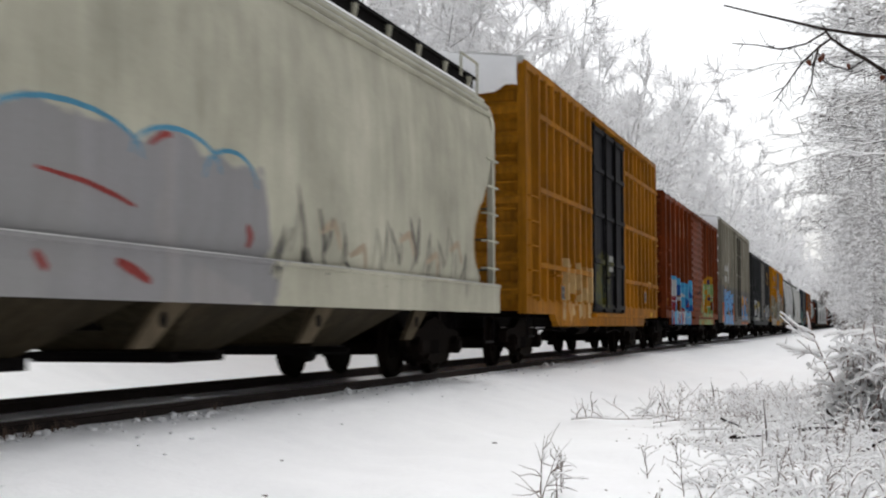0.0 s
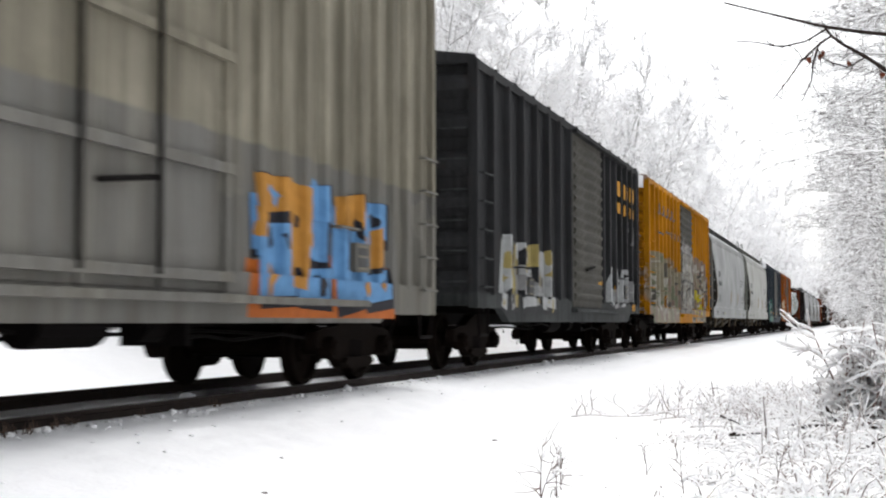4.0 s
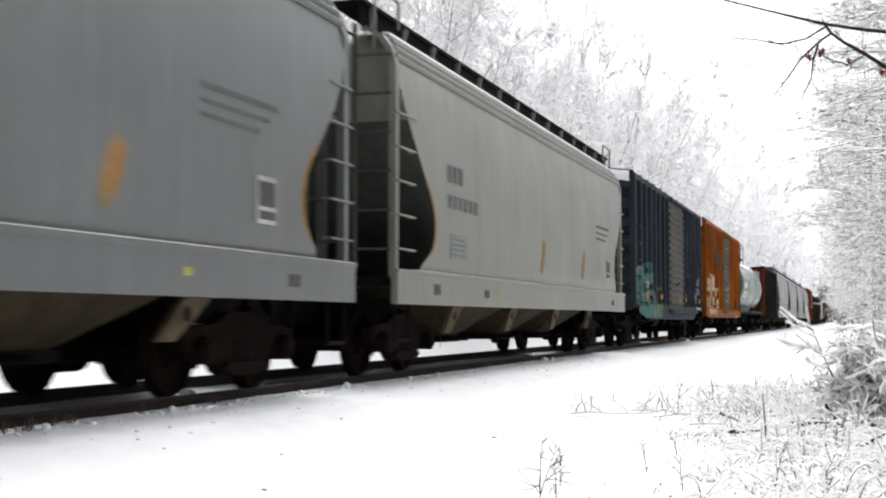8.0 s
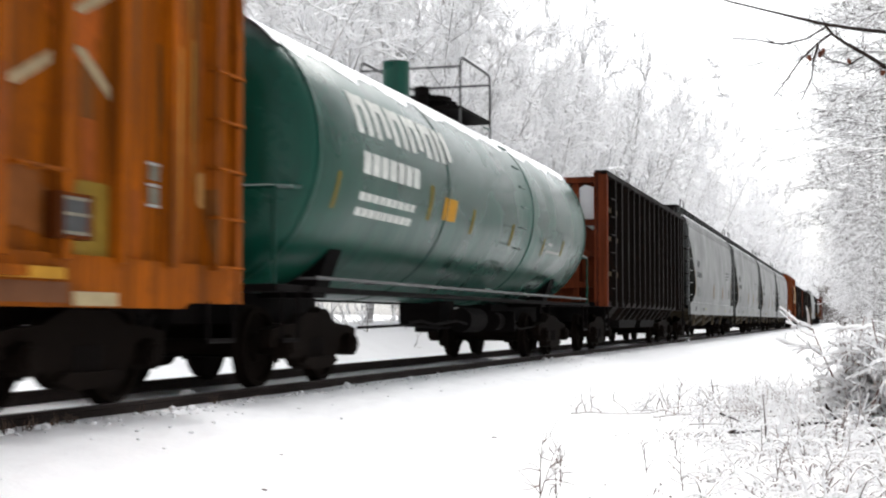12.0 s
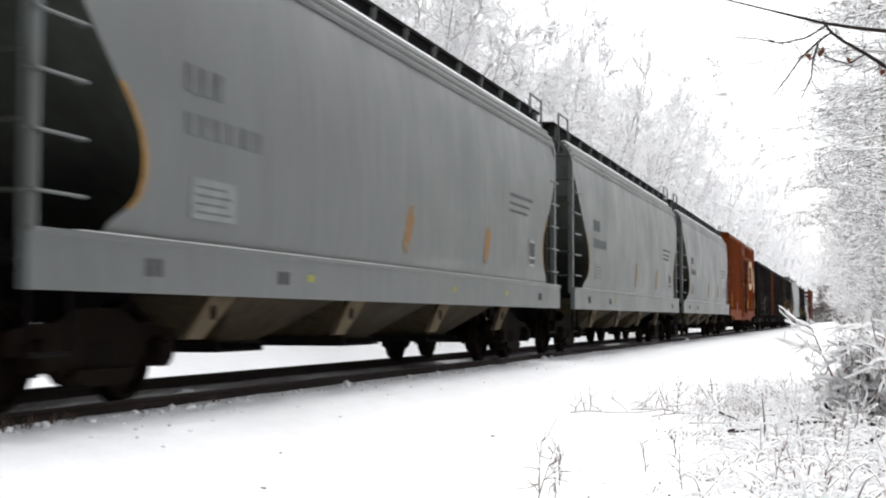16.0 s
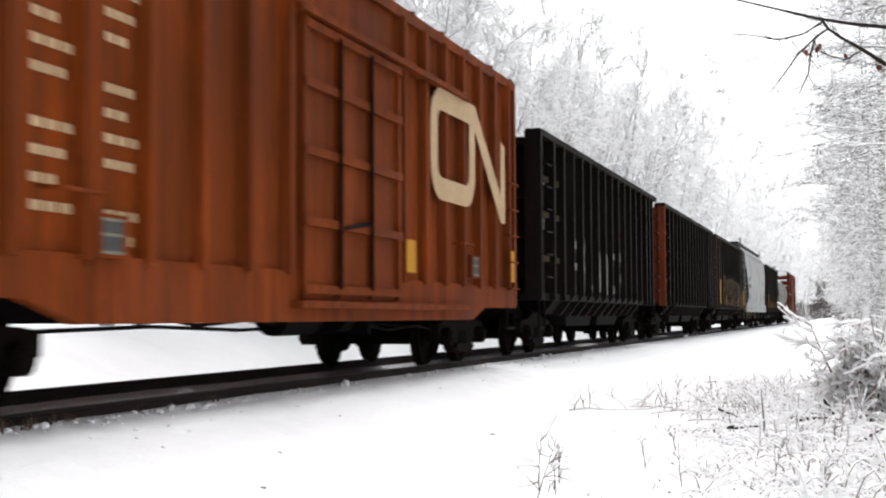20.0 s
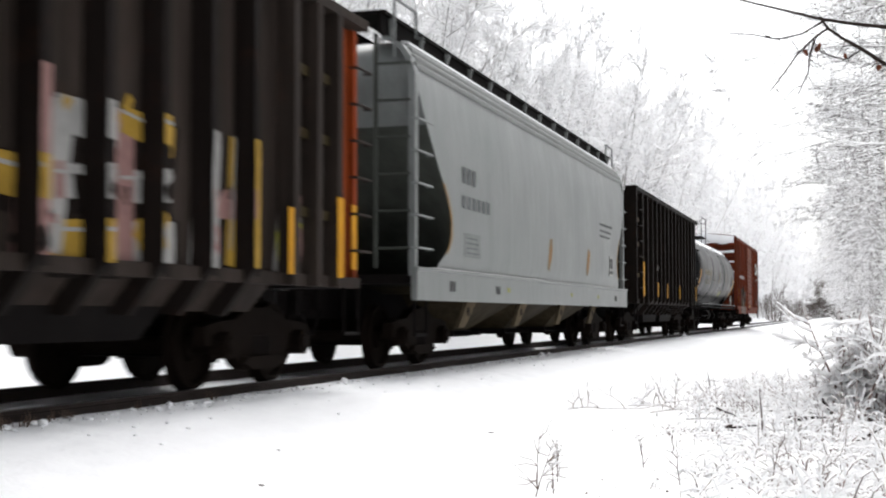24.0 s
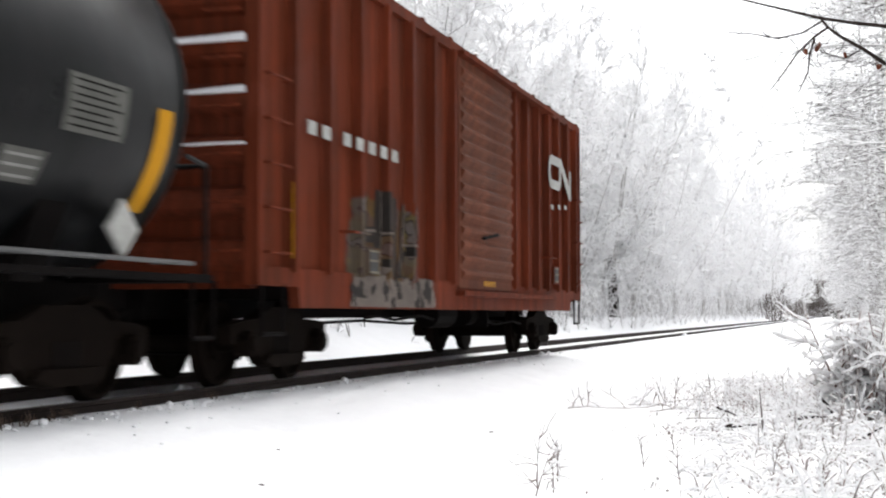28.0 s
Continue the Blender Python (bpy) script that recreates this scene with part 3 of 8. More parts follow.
def hopper_wagon(y0, y1, mat, label, sill_mat=None, marks=True, bays=3, dark=None):
    root, half = wagon("covered_hopper_wagon", y0, y1, label, "hopper wagon")
    sill_mat = sill_mat or mat
    # height, half width, inset of the side sheet's end, inset of the end wall's middle
    levels = ((1.24, 1.50, 0.95, 3.6), (1.40, 1.55, 1.05, 3.3), (1.52, 1.575, 1.25, 3.1), (1.63, 1.585, 1.39, 2.9), (1.78, 1.59, 1.46, 2.65), (1.94, 1.59, 1.47, 2.4), (2.12, 1.59, 1.41, 2.1), (2.29, 1.59, 1.28, 1.85),
              (2.46, 1.59, 1.10, 1.6), (2.63, 1.588, 0.92, 1.35), (2.80, 1.585, 0.75, 1.1), (2.96, 1.578, 0.60, 0.85), (3.16, 1.566, 0.44, 0.5), (3.36, 1.55, 0.31, 0.36), (3.55, 1.53, 0.21, 0.24),
              (3.73, 1.505, 0.15, 0.17), (3.88, 1.475, 0.15, 0.16), (4.00, 1.435, 0.18, 0.19), (4.10, 1.38, 0.24, 0.25), (4.18, 1.31, 0.34, 0.35), (4.25, 1.20, 0.48, 0.49), (4.30, 1.02, 0.66, 0.67), (4.33, 0.75, 0.85, 0.86), (4.35, 0.4, 1.0, 1.0))
    ends = {-1: [], 1: []}
    sides = {-1: [], 1: []}
    for z, w, e, c in levels:
        for q in (-1, 1):
            ends[q].append([(w * f, q * (half - c - (e - c) * abs(f) ** 3), z) for f in [-1 + k / 5 for k in range(11)]])
            sides[q].append([(q * w, -(half - e) + 2 * (half - e) * k / 10, z) for k in range(11)])
    bm = bmesh.new()
    for q in (-1, 1):
        sheet(bm, sides[q])
    sheet(bm, [[(-w, -(half - e), z), (w, -(half - e), z)] for z, w, e, c in levels[-1:]] + [[(-w, half - e, z), (w, half - e, z)] for z, w, e, c in levels[-1:]])
    part("body", fixed(bm), mat, root, smooth=True)
    for q in (-1, 1):
        bm = bmesh.new()
        sheet(bm, ends[q][12:])
        part("end_bulkhead", fixed(bm), mat, root, smooth=True)
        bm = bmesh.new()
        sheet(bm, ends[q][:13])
        part("end_slope", fixed(bm), END_SHADE_GRIME, root, "grimy sloping end sheet, darkened with painted shade", True)
        # worn orange edging on the curve of the side sheet
        for x in (1, -1):
            bm = bmesh.new()
            for (z0, w0, e0, _), (z1, w1, e1, _) in zip(levels[2:8], levels[3:9]):
                bm.faces.new([bm.verts.new(v) for v in ((x * (w0 + 0.004), q * (half - e0), z0), (x * (w0 + 0.004), q * (half - e0 - 0.075), z0), (x * (w1 + 0.004), q * (half - e1 - 0.075), z1), (x * (w1 + 0.004), q * (half - e1), z1))])
            part("edge_stripe", fixed(bm), EDGE_ORANGE, root, "faded orange edge stripe")
    for s in (1, -1):
        bm = bmesh.new()
        solid(bm, [(s * 1.50, 0.89), (s * 1.58, 0.89), (s * 1.58, 1.26), (s * 1.60, 1.28), (s * 1.60, 1.31), (s * 1.50, 1.31)], "y", -half, half)
        part("side_sill", fixed(bm), sill_mat, root)
        part("ledge_snow", fixed_box(min(s * 1.545, s * 1.603), max(s * 1.545, s * 1.603), -half + 0.6, half - 0.05, 1.311, 1.320), LEDGE, root, "thin line of snow and painted highlight on the ledge")
        for k, (z, x) in enumerate(((3.91, 1.465), (4.015, 1.428), (4.115, 1.367), (4.205, 1.275))):
            bm = bmesh.new()
            solid(bm, [(s * (x - 0.05), z - 0.05), (s * (x + 0.03), z - 0.035), (s * (x + 0.05), z - 0.01), (s * (x + 0.05), z + 0.022), (s * (x - 0.06), z + 0.03)], "y", -half + (0.17, 0.2, 0.27, 0.4)[k], half - (0.17, 0.2, 0.27, 0.4)[k])
            rail = part("roof_rail", fixed(bm), mat, root)
            bm = bmesh.new()
            deep = (0.006, 0.008, 0.012, 0.03)[k]
            solid(bm, [(s * (x + 0.052), z + 0.020), (s * (x + 0.045), z + 0.022 + deep), (s * (x - 0.05), z + 0.034 + deep), (s * (x - 0.05), z + 0.026)], "y", -half + (0.2, 0.23, 0.3, 0.45)[k], half - (0.2, 0.23, 0.3, 0.45)[k])
            # The lower three rails carry the painted highlight, the top one snow.
            part("rail_snow", fixed(bm), LEDGE if k < 3 else SNOW, rail, "line of snow and painted highlight on the roof rail")
        # running board along the roof, on brackets
        bm = bmesh.new()
        box(bm, min(s * 0.72, s * 1.18), max(s * 0.72, s * 1.18), -half - 0.1, half + 0.1, 4.52, 4.57)
        part("running_board", fixed(bm), STEEL, root)
        part("board_stringer", fixed_box(min(s * 1.10, s * 1.13), max(s * 1.10, s * 1.13), -half - 0.1, half + 0.1, 4.27, 4.52), STEEL, root)
        for k in range(14):
            y = -half + 0.25 + k * (2 * half - 0.5) / 13
            if k == 0:
                bm = bmesh.new()
                solid(bm, [(s * 1.02, 4.25), (s * 1.14, 4.25), (s * 1.20, 4.50), (s * 1.20, 4.52), (s * 1.02, 4.52)], "y", -0.02, 0.02)
                proto = part("board_bracket", fixed(bm), mat, root)
                proto.location.y = y
            else:
                again(proto, root, 0, y)
    bm = bmesh.new()
    box(bm, -0.36, 0.36, -half + 0.7, half - 0.7, 4.3, 4.52)
    solid(bm, [(-0.42, 4.52), (-0.3, 4.60), (0.3, 4.60), (0.42, 4.52)], "y", -half + 0.6, half - 0.6)
    part("roof_hatch", fixed(bm), STEEL, root, "long dark trough hatch on the roof")
    for k in range(11):
        y = -half + 1.0 + k * (2 * half - 2) / 10
        part("hatch_batten", fixed_box(-0.45, 0.45, y - 0.03, y + 0.03, 4.60, 4.64), mat, root)
    # end frames: posts, cross bars, ladders
    for s in (-1, 1):
        e = s * (half - 0.08)
        for x in (-1.48, 1.48):
            bm = bmesh.new()
            bend = [(x, 1.2), (x, 3.78), (x * 0.96, 4.0), (x * 0.88, 4.16), (x * 0.74, 4.28)]
            loft(bm, [[(px - 0.045, e, pz), (px + 0.045, e, pz), (px + 0.045, e - s * (0.1 + 0.05 * k), pz), (px - 0.045, e - s * (0.1 + 0.05 * k), pz)] for k, (px, pz) in enumerate(bend)])
            part("end_post", fixed(bm), mat, root)
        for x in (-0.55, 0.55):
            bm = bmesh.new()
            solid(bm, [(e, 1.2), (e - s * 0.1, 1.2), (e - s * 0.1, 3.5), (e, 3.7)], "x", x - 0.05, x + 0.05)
            part("end_strut", fixed(bm), END_SHADE_GRIME, root)
        part("end_platform", fixed_box(-1.5, 1.5, min(e, e - s * 1.5), max(e, e - s * 1.5), 1.10, 1.22), STEEL, root)
        proto = None
        for k in range(6):
            z = 1.55 + k * 0.47
            if proto is None:
                bm = bmesh.new()
                rod(bm, (1.02, e + s * 0.06, 0), (1.48, e + s * 0.06, 0), 0.018, 5)
                proto = part("ladder_rung", bm, END_SHADE_GRIME, root)
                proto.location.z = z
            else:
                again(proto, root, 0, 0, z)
        part("ladder_stile", fixed_box(0.99, 1.03, min(e, e + s * 0.06), max(e, e + s * 0.06), 1.3, 4.3), END_SHADE_GRIME, root)
        a, b = sorted((e, e - s * 0.62))
        add_ladder(root, mat, 1.50, a, b, 1.35, 3.4, 5)
        bm = bmesh.new()
        rod(bm, (1.25, e, 4.0), (1.25, e, 4.75), 0.02, 5)
        rod(bm, (1.25, e, 4.75), (1.25, e - s * 0.9, 4.75), 0.02, 5)
        rod(bm, (1.25, e - s * 0.9, 4.75), (1.25, e - s * 0.9, 4.4), 0.02, 5)
        part("roof_grab_rail", bm, mat, root)
        bm = bmesh.new()
        for q in (0.05, 0.55):
            rod(bm, (1.5, e - s * q, 0.95), (1.5, e - s * q, 0.45), 0.02, 5)
        rod(bm, (1.5, e - s * 0.05, 0.45), (1.5, e - s * 0.55, 0.45), 0.022, 5)
        part("stirrup_step", bm, STEEL, root)
    # bays with sloping sheets and outlet gates
    span = 2 * (half - 3.3)
    for k in range(bays):
        yc = -half + 3.3 + span * (k + 0.5) / bays
        hw = span / bays / 2
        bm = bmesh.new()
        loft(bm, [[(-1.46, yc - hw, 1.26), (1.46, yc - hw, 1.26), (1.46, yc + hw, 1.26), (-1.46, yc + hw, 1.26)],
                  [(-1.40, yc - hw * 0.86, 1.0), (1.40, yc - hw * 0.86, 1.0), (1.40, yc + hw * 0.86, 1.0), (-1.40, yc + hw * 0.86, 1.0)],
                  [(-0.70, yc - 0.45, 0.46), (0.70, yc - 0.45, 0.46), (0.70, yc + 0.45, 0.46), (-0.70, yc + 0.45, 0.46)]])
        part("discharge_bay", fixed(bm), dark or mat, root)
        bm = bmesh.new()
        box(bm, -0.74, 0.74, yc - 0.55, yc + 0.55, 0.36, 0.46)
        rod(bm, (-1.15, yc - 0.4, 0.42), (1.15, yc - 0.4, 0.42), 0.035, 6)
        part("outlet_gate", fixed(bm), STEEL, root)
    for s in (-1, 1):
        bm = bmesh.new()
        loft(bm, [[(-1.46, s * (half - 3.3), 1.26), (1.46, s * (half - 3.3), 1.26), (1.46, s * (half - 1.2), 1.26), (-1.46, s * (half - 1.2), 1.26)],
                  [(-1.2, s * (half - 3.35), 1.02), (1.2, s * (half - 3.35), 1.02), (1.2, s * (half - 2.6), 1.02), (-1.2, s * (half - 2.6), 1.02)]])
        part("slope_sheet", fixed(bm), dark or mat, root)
    for k in range(bays + 1):
        yc = -half + 3.3 + span * k / bays
        for s in (1, -1):
            bm = bmesh.new()
            solid(bm, [(yc + 0.42, 0.96), (yc - 0.12, 0.96), (yc - 0.66, 0.52), (yc - 0.36, 0.52)], "x", s * 1.30, s * 1.36)
            g = part("bay_gusset", fixed(bm), DUSTY, root, "dust-caked sloping plate")
            bm = bmesh.new()
            rod(bm, (s * 1.355, yc - 0.16, 0.75), (s * 1.366, yc - 0.16, 0.75), 0.07, 10)
            part("gusset_hole", bm, STEEL, g)
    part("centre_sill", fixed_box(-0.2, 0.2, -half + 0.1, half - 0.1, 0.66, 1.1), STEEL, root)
    add_bogies(root, half - 1.75)
    add_couplers(root, half - 0.05)
    return root, half


# ---- open-topped gondolas with outside ribs ----
def gondola_wagon(y0, y1, mat, label, end_mat=None, ribs=11, rim_mat=None, rib_mat=None, rear_mat=None, front_mat=None, snowy=False):
    root, half = wagon("gondola_wagon", y0, y1, label, "open wagon")
    end_mat = end_mat or mat
    rib_mat, rear_mat, front_mat = rib_mat or mat, rear_mat or mat, front_mat or mat
    W, top = 1.40, 3.93
    for s in (1, -1):
        bm = bmesh.new()
        solid(bm, [(s * W, top), (s * W, 1.08), (s * 1.12, 0.74), (s * 1.04, 0.74), (s * 1.32, 1.10), (s * (W - 0.07), top)], "y", -half + 2.15, half - 2.15)
        solid(bm, [(s * W, top), (s * W, 1.08), (s * (W - 0.07), 1.08), (s * (W - 0.07), top)], "y", -half, -half + 2.15)
        solid(bm, [(s * W, top), (s * W, 1.08), (s * (W - 0.07), 1.08), (s * (W - 0.07), top)], "y", half - 2.15, half - 0.8)
        part("side_wall", fixed(bm), mat, root)
        bm = bmesh.new()
        solid(bm, [(s * (W - 0.09), top - 0.02), (s * (W + 0.19), top - 0.02), (s * (W + 0.19), top + 0.09), (s * (W - 0.09), top + 0.09)], "y", -half, half)
        part("top_chord", fixed(bm), rim_mat or mat, root)
        part("side_sill", fixed_box(min(s * (W - 0.04), s * (W + 0.09)), max(s * (W - 0.04), s * (W + 0.09)), -half, half, 1.0, 1.12), mat, root)
        for e in (-1, 1):
            for q in (0.05, 1.16, 2.05) if e < 0 else (0.87, 1.45, 2.05):
                part("end_side_post", fixed_box(min(s * W, s * (W + 0.19)), max(s * W, s * (W + 0.19)), e * (half - q) - 0.07, e * (half - q) + 0.07, 1.0, top), front_mat if e < 0 and q < 1 else mat, root)
            for z in (1.75, 2.55, 3.2):
                part("end_side_rail", fixed_box(min(s * W, s * (W + 0.09)), max(s * W, s * (W + 0.09)), min(e * (half - (0 if e < 0 else 0.8)), e * (half - 2.05)), max(e * (half - (0 if e < 0 else 0.8)), e * (half - 2.05)), z - 0.05, z + 0.05), GONDOLA_STAIN, root)
    for k in range(ribs):
        y = -half + 3.0 + k * (2 * half - 6.0) / (ribs - 1)
        for s in (1, -1):
            bm = bmesh.new()
            loft(bm, [[(s * (W - 0.01), y - 0.09, top - 0.02), (s * (W + 0.19), y - 0.055, top - 0.02), (s * (W + 0.19), y + 0.055, top - 0.02), (s * (W - 0.01), y + 0.09, top - 0.02)],
                      [(s * (W - 0.01), y - 0.09, 1.08), (s * (W + 0.19), y - 0.055, 1.12), (s * (W + 0.19), y + 0.055, 1.12), (s * (W - 0.01), y + 0.09, 1.08)],
                      [(s * 1.11, y - 0.09, 0.72), (s * 1.27, y - 0.055, 0.70), (s * 1.27, y + 0.055, 0.70), (s * 1.11, y + 0.09, 0.72)]])
            part("side_rib", fixed(bm), rib_mat, root)
    for e in (-1, 1):
        bm = bmesh.new()
        y = e * (half - 0.62)
        box(bm, -W + 0.02, W - 0.02, min(y, y - e * 0.07), max(y, y - e * 0.07), 1.1, top)
        part("end_wall", fixed(bm), end_mat, root)
        for z in (1.5, 2.2, 2.9, 3.86):
            part("end_rail", fixed_box(-W + 0.02, W - 0.02, min(y, y + e * 0.2), max(y, y + e * 0.2), z - 0.07, z + 0.07), end_mat, root)
        for x in (-0.8, 0, 0.8):
            part("end_stake", fixed_box(x - 0.07, x + 0.07, min(y, y + e * 0.16), max(y, y + e * 0.16), 1.1, top - 0.04), end_mat, root)
        part("end_platform", fixed_box(-1.45, 1.45, min(e * half, e * (half - 0.75)), max(e * half, e * (half - 0.75)), 1.0, 1.1), STEEL, root)
        for x in (-W + 0.05, W - 0.05):
            part("corner_plate", fixed_box(x - 0.05, x + 0.04, min(e * half, e * (half - 0.80)), max(e * half, e * (half - 0.80)), 1.05, top), rear_mat if e > 0 else front_mat, root)
            part("corner_post", fixed_box(x - 0.06, x + 0.10, min(e * half, e * (half - 0.12)), max(e * half, e * (half - 0.12)), 1.02, top + 0.05), rear_mat if e > 0 else front_mat, root)
        a, b = sorted((e * (half - 0.12), e * (half - 0.55)))
        add_ladder(root, mat, W + 0.19, a, b, 1.2, 3.6, 6)
        bm = bmesh.new()
        for q in (0.1, 0.55):
            rod(bm, (1.5, e * (half - q), 1.0), (1.5, e * (half - q), 0.5), 0.02, 5)
        rod(bm, (1.5, e * (half - 0.1), 0.5), (1.5, e * (half - 0.55), 0.5), 0.022, 5)
        part("stirrup_step", bm, STEEL, root)
    if snowy:
        bm = bmesh.new()
        sheet(bm, [[(-1.25 + 0.25 * k, -half + 0.60 - 0.10 * f, 2.75 + 0.08 * math.sin(2.3 * k) + (0.95 - 0.05 * math.sin(1.7 * k)) * f) for f in (0.0, 0.12, 0.6, 0.9, 1.0)] for k in range(11)])
        part("end_snow", fixed(bm), SNOW, root, "snow plastered on the end wall", True)
        part("end_panel", fixed_box(W - 0.06, W + 0.012, -half + 0.02, -half + 0.78, 1.1, top), front_mat, root)
    part("floor_plate", fixed_box(-1.42, 1.42, -half + 0.6, half - 0.6, 1.02, 1.08), STEEL, root)
    for e in (-1, 1):
        bm = bmesh.new()
        loft(bm, [[(-1.2, e * 0.3, 1.04), (1.2, e * 0.3, 1.04), (1.2, e * 3.6, 1.04), (-1.2, e * 3.6, 1.04)], [(-1.1, e * 0.45, 0.50), (1.1, e * 0.45, 0.50), (1.1, e * 3.0, 0.50), (-1.1, e * 3.0, 0.50)]])
        part("discharge_bay", fixed(bm), STEEL, root)
    part("centre_sill", fixed_box(-0.22, 0.22, -half + 0.2, half - 0.2, 0.60, 1.03), STEEL, root)
    add_bogies(root, half - 1.75)
    add_couplers(root, half - 0.05)
    return root, half


# ---- tank wagons ----
def tank_wagon(y0, y1, mat, label, ext=0.4, mid=2.42, r=1.47, walk_y=0.0, dome=None, dome_mat=None, snow=True, frame_mat=None, rail_z=1.55, rail_mat=None):
    root, half = wagon("tank_wagon", y0, y1, label, "tank wagon")
    frame_mat = frame_mat or STEEL
    N = 64
    ring = lambda y, q: [(q * math.cos(2 * math.pi * k / N), y, mid + q * math.sin(2 * math.pi * k / N)) for k in range(N)]
    ys = [(-half + 0.5 * (1 - math.sin(a)), r * math.cos(a)) for a in (1.5, 1.25, 1.0, 0.75, 0.5, 0.25, 0.0)]
    prof = ys + [(-half + 0.5 + k * (2 * half - 1.0) / 10, r) for k in range(1, 10)] + [(-y, q) for y, q in ys[::-1]]
    bm = bmesh.new()
    loft(bm, [ring(y, q) for y, q in prof])
    part("tank_shell", fixed(bm), mat, root, smooth=True)
    for y in (-half + 0.5, -half * 0.33, half * 0.33, half - 0.5):
        bm = bmesh.new()
        loft(bm, [ring(y - 0.03, r + 0.001), ring(y - 0.02, r + 0.012), ring(y + 0.02, r + 0.012), ring(y + 0.03, r + 0.001)], False)
        part("weld_band", fixed(bm), mat, root, smooth=True)
    if snow:
        bm = bmesh.new()
        rng = random.Random(int(y0))
        rows = []
        for k in range(61):
            y = -half + 0.3 + k * (2 * half - 0.6) / 60
            w = 0.80 + 0.05 * math.sin(k * 0.9) + rng.uniform(-0.05, 0.05)
            rows.append([bm.verts.new(((r + 0.004 + 0.035 * (1 - abs(f)) ** 0.5) * math.sin(f * w), y, mid + (r + 0.004 + 0.035 * (1 - abs(f)) ** 0.5) * math.cos(f * w))) for f in [j / 8 - 1 for j in range(17)]])
        for a, b in zip(rows, rows[1:]):
            for j in range(16):
                bm.faces.new((a[j], a[j + 1], b[j + 1], b[j]))
        part("snow_cap", fixed(bm), SNOW, root, "snow along the tank's top", True)
    # platform, valves and railing on the top
    top = mid + r
    part("platform", fixed_box(-0.85, 0.85, walk_y - 0.95, walk_y + 0.95, top + 0.02, top + 0.07), STEEL, root)
    bm = bmesh.new()
    rod(bm, (0, walk_y, top - 0.05), (0, walk_y, top + 0.28), 0.36, 18)
    rod(bm, (0, walk_y, top + 0.28), (0, walk_y, top + 0.36), 0.42, 18)
    part("manway", bm, STEEL, root)
    for dy in (-0.75, 0.8):
        bm = bmesh.new()
        rod(bm, (0.15, walk_y + dy, top - 0.03), (0.15, walk_y + dy, top + 0.3), 0.1, 10)
        rod(bm, (0.15, walk_y + dy, top + 0.3), (0.15, walk_y + dy, top + 0.42), 0.13, 10)
        part("valve", bm, STEEL, root)
    for s in (1, -1):
        bm = bmesh.new()
        bend = [(-0.92, -0.25), (-0.92, 0.72), (-0.88, 0.82), (-0.78, 0.86), (0.78, 0.86), (0.88, 0.82), (0.92, 0.72), (0.92, -0.25)]
        for (a, b), (c, d) in zip(bend, bend[1:]):
            rod(bm, (s * 0.84, walk_y + a, top + b), (s * 0.84, walk_y + c, top + d), 0.021, 6)
        rail = part("railing", bm, GALV, root)
        part("rail_snow", fixed_box(min(s * 0.82, s * 0.86), max(s * 0.82, s * 0.86), walk_y - 0.8, walk_y + 0.8, top + 0.878, top + 0.90), SNOW, rail, "snow on the railing")
    bm = bmesh.new()
    for dy in (-0.92, 0.92):
        rod(bm, (-0.84, walk_y + dy, top + 0.70), (0.84, walk_y + dy, top + 0.70), 0.018, 6)
    part("cross_railing", bm, GALV, root)
    if dome is not None:
        bm = bmesh.new()
        rod(bm, (0.1, dome, top - 0.1), (0.1, dome, top + 0.62), 0.21, 20)
        part("dome", bm, dome_mat or mat, root, smooth=False)
    # frame: stub sills, saddles, side rails, ladder
    for e in (-1, 1):
        part("stub_sill", fixed_box(-0.3, 0.3, min(e * (half + ext - 0.05), e * (half - 3.4)), max(e * (half + ext - 0.05), e * (half - 3.4)), 0.66, 1.0), frame_mat, root)
        bm = bmesh.new()
        solid(bm, [(-1.25, 1.75), (-0.95, 0.95), (0.95, 0.95), (1.25, 1.75), (0.9, 1.25), (-0.9, 1.25)], "y", e * (half - 1.9) - 0.2, e * (half - 1.9) + 0.2)
        part("saddle", fixed(bm), frame_mat, root)
        part("end_platform", fixed_box(-1.45, 1.45, min(e * (half + ext), e * (half - 0.35)), max(e * (half + ext), e * (half - 0.35)), 0.98, 1.05), frame_mat, root)
        bm = bmesh.new()
        for x in (-1.4, 1.4):
            rod(bm, (x, e * (half + ext - 0.04), 1.05), (x, e * (half + ext - 0.04), 2.0), 0.022, 6)
        rod(bm, (-1.4, e * (half + ext - 0.04), 2.0), (1.4, e * (half + ext - 0.04), 2.0), 0.022, 6)
        rod(bm, (1.4, e * (half + ext - 0.04), 2.0), (1.4, e * (half - 0.3), 2.05), 0.022, 6)
        part("end_handrail", bm, mat, root)
        bm = bmesh.new()
        for q in (0.1, 0.5):
            rod(bm, (1.42, e * (half + 0.3 - q), 1.0), (1.42, e * (half + 0.3 - q), 0.5), 0.02, 5)
        rod(bm, (1.42, e * (half + 0.2), 0.5), (1.42, e * (half - 0.2), 0.5), 0.022, 5)
        part("stirrup_step", bm, STEEL, root)
    for s in (1, -1):
        part("side_walk", fixed_box(min(s * 1.2, s * 1.5), max(s * 1.2, s * 1.5), -half + 0.3, half - 0.3, 0.99, 1.04), frame_mat, root)
        bm = bmesh.new()
        rod(bm, (s * 1.53, -half + 0.4, rail_z), (s * 1.53, half - 0.4, rail_z), 0.02, 6)
        for k in range(8):
            y = -half + 0.6 + k * (2 * half - 1.2) / 7
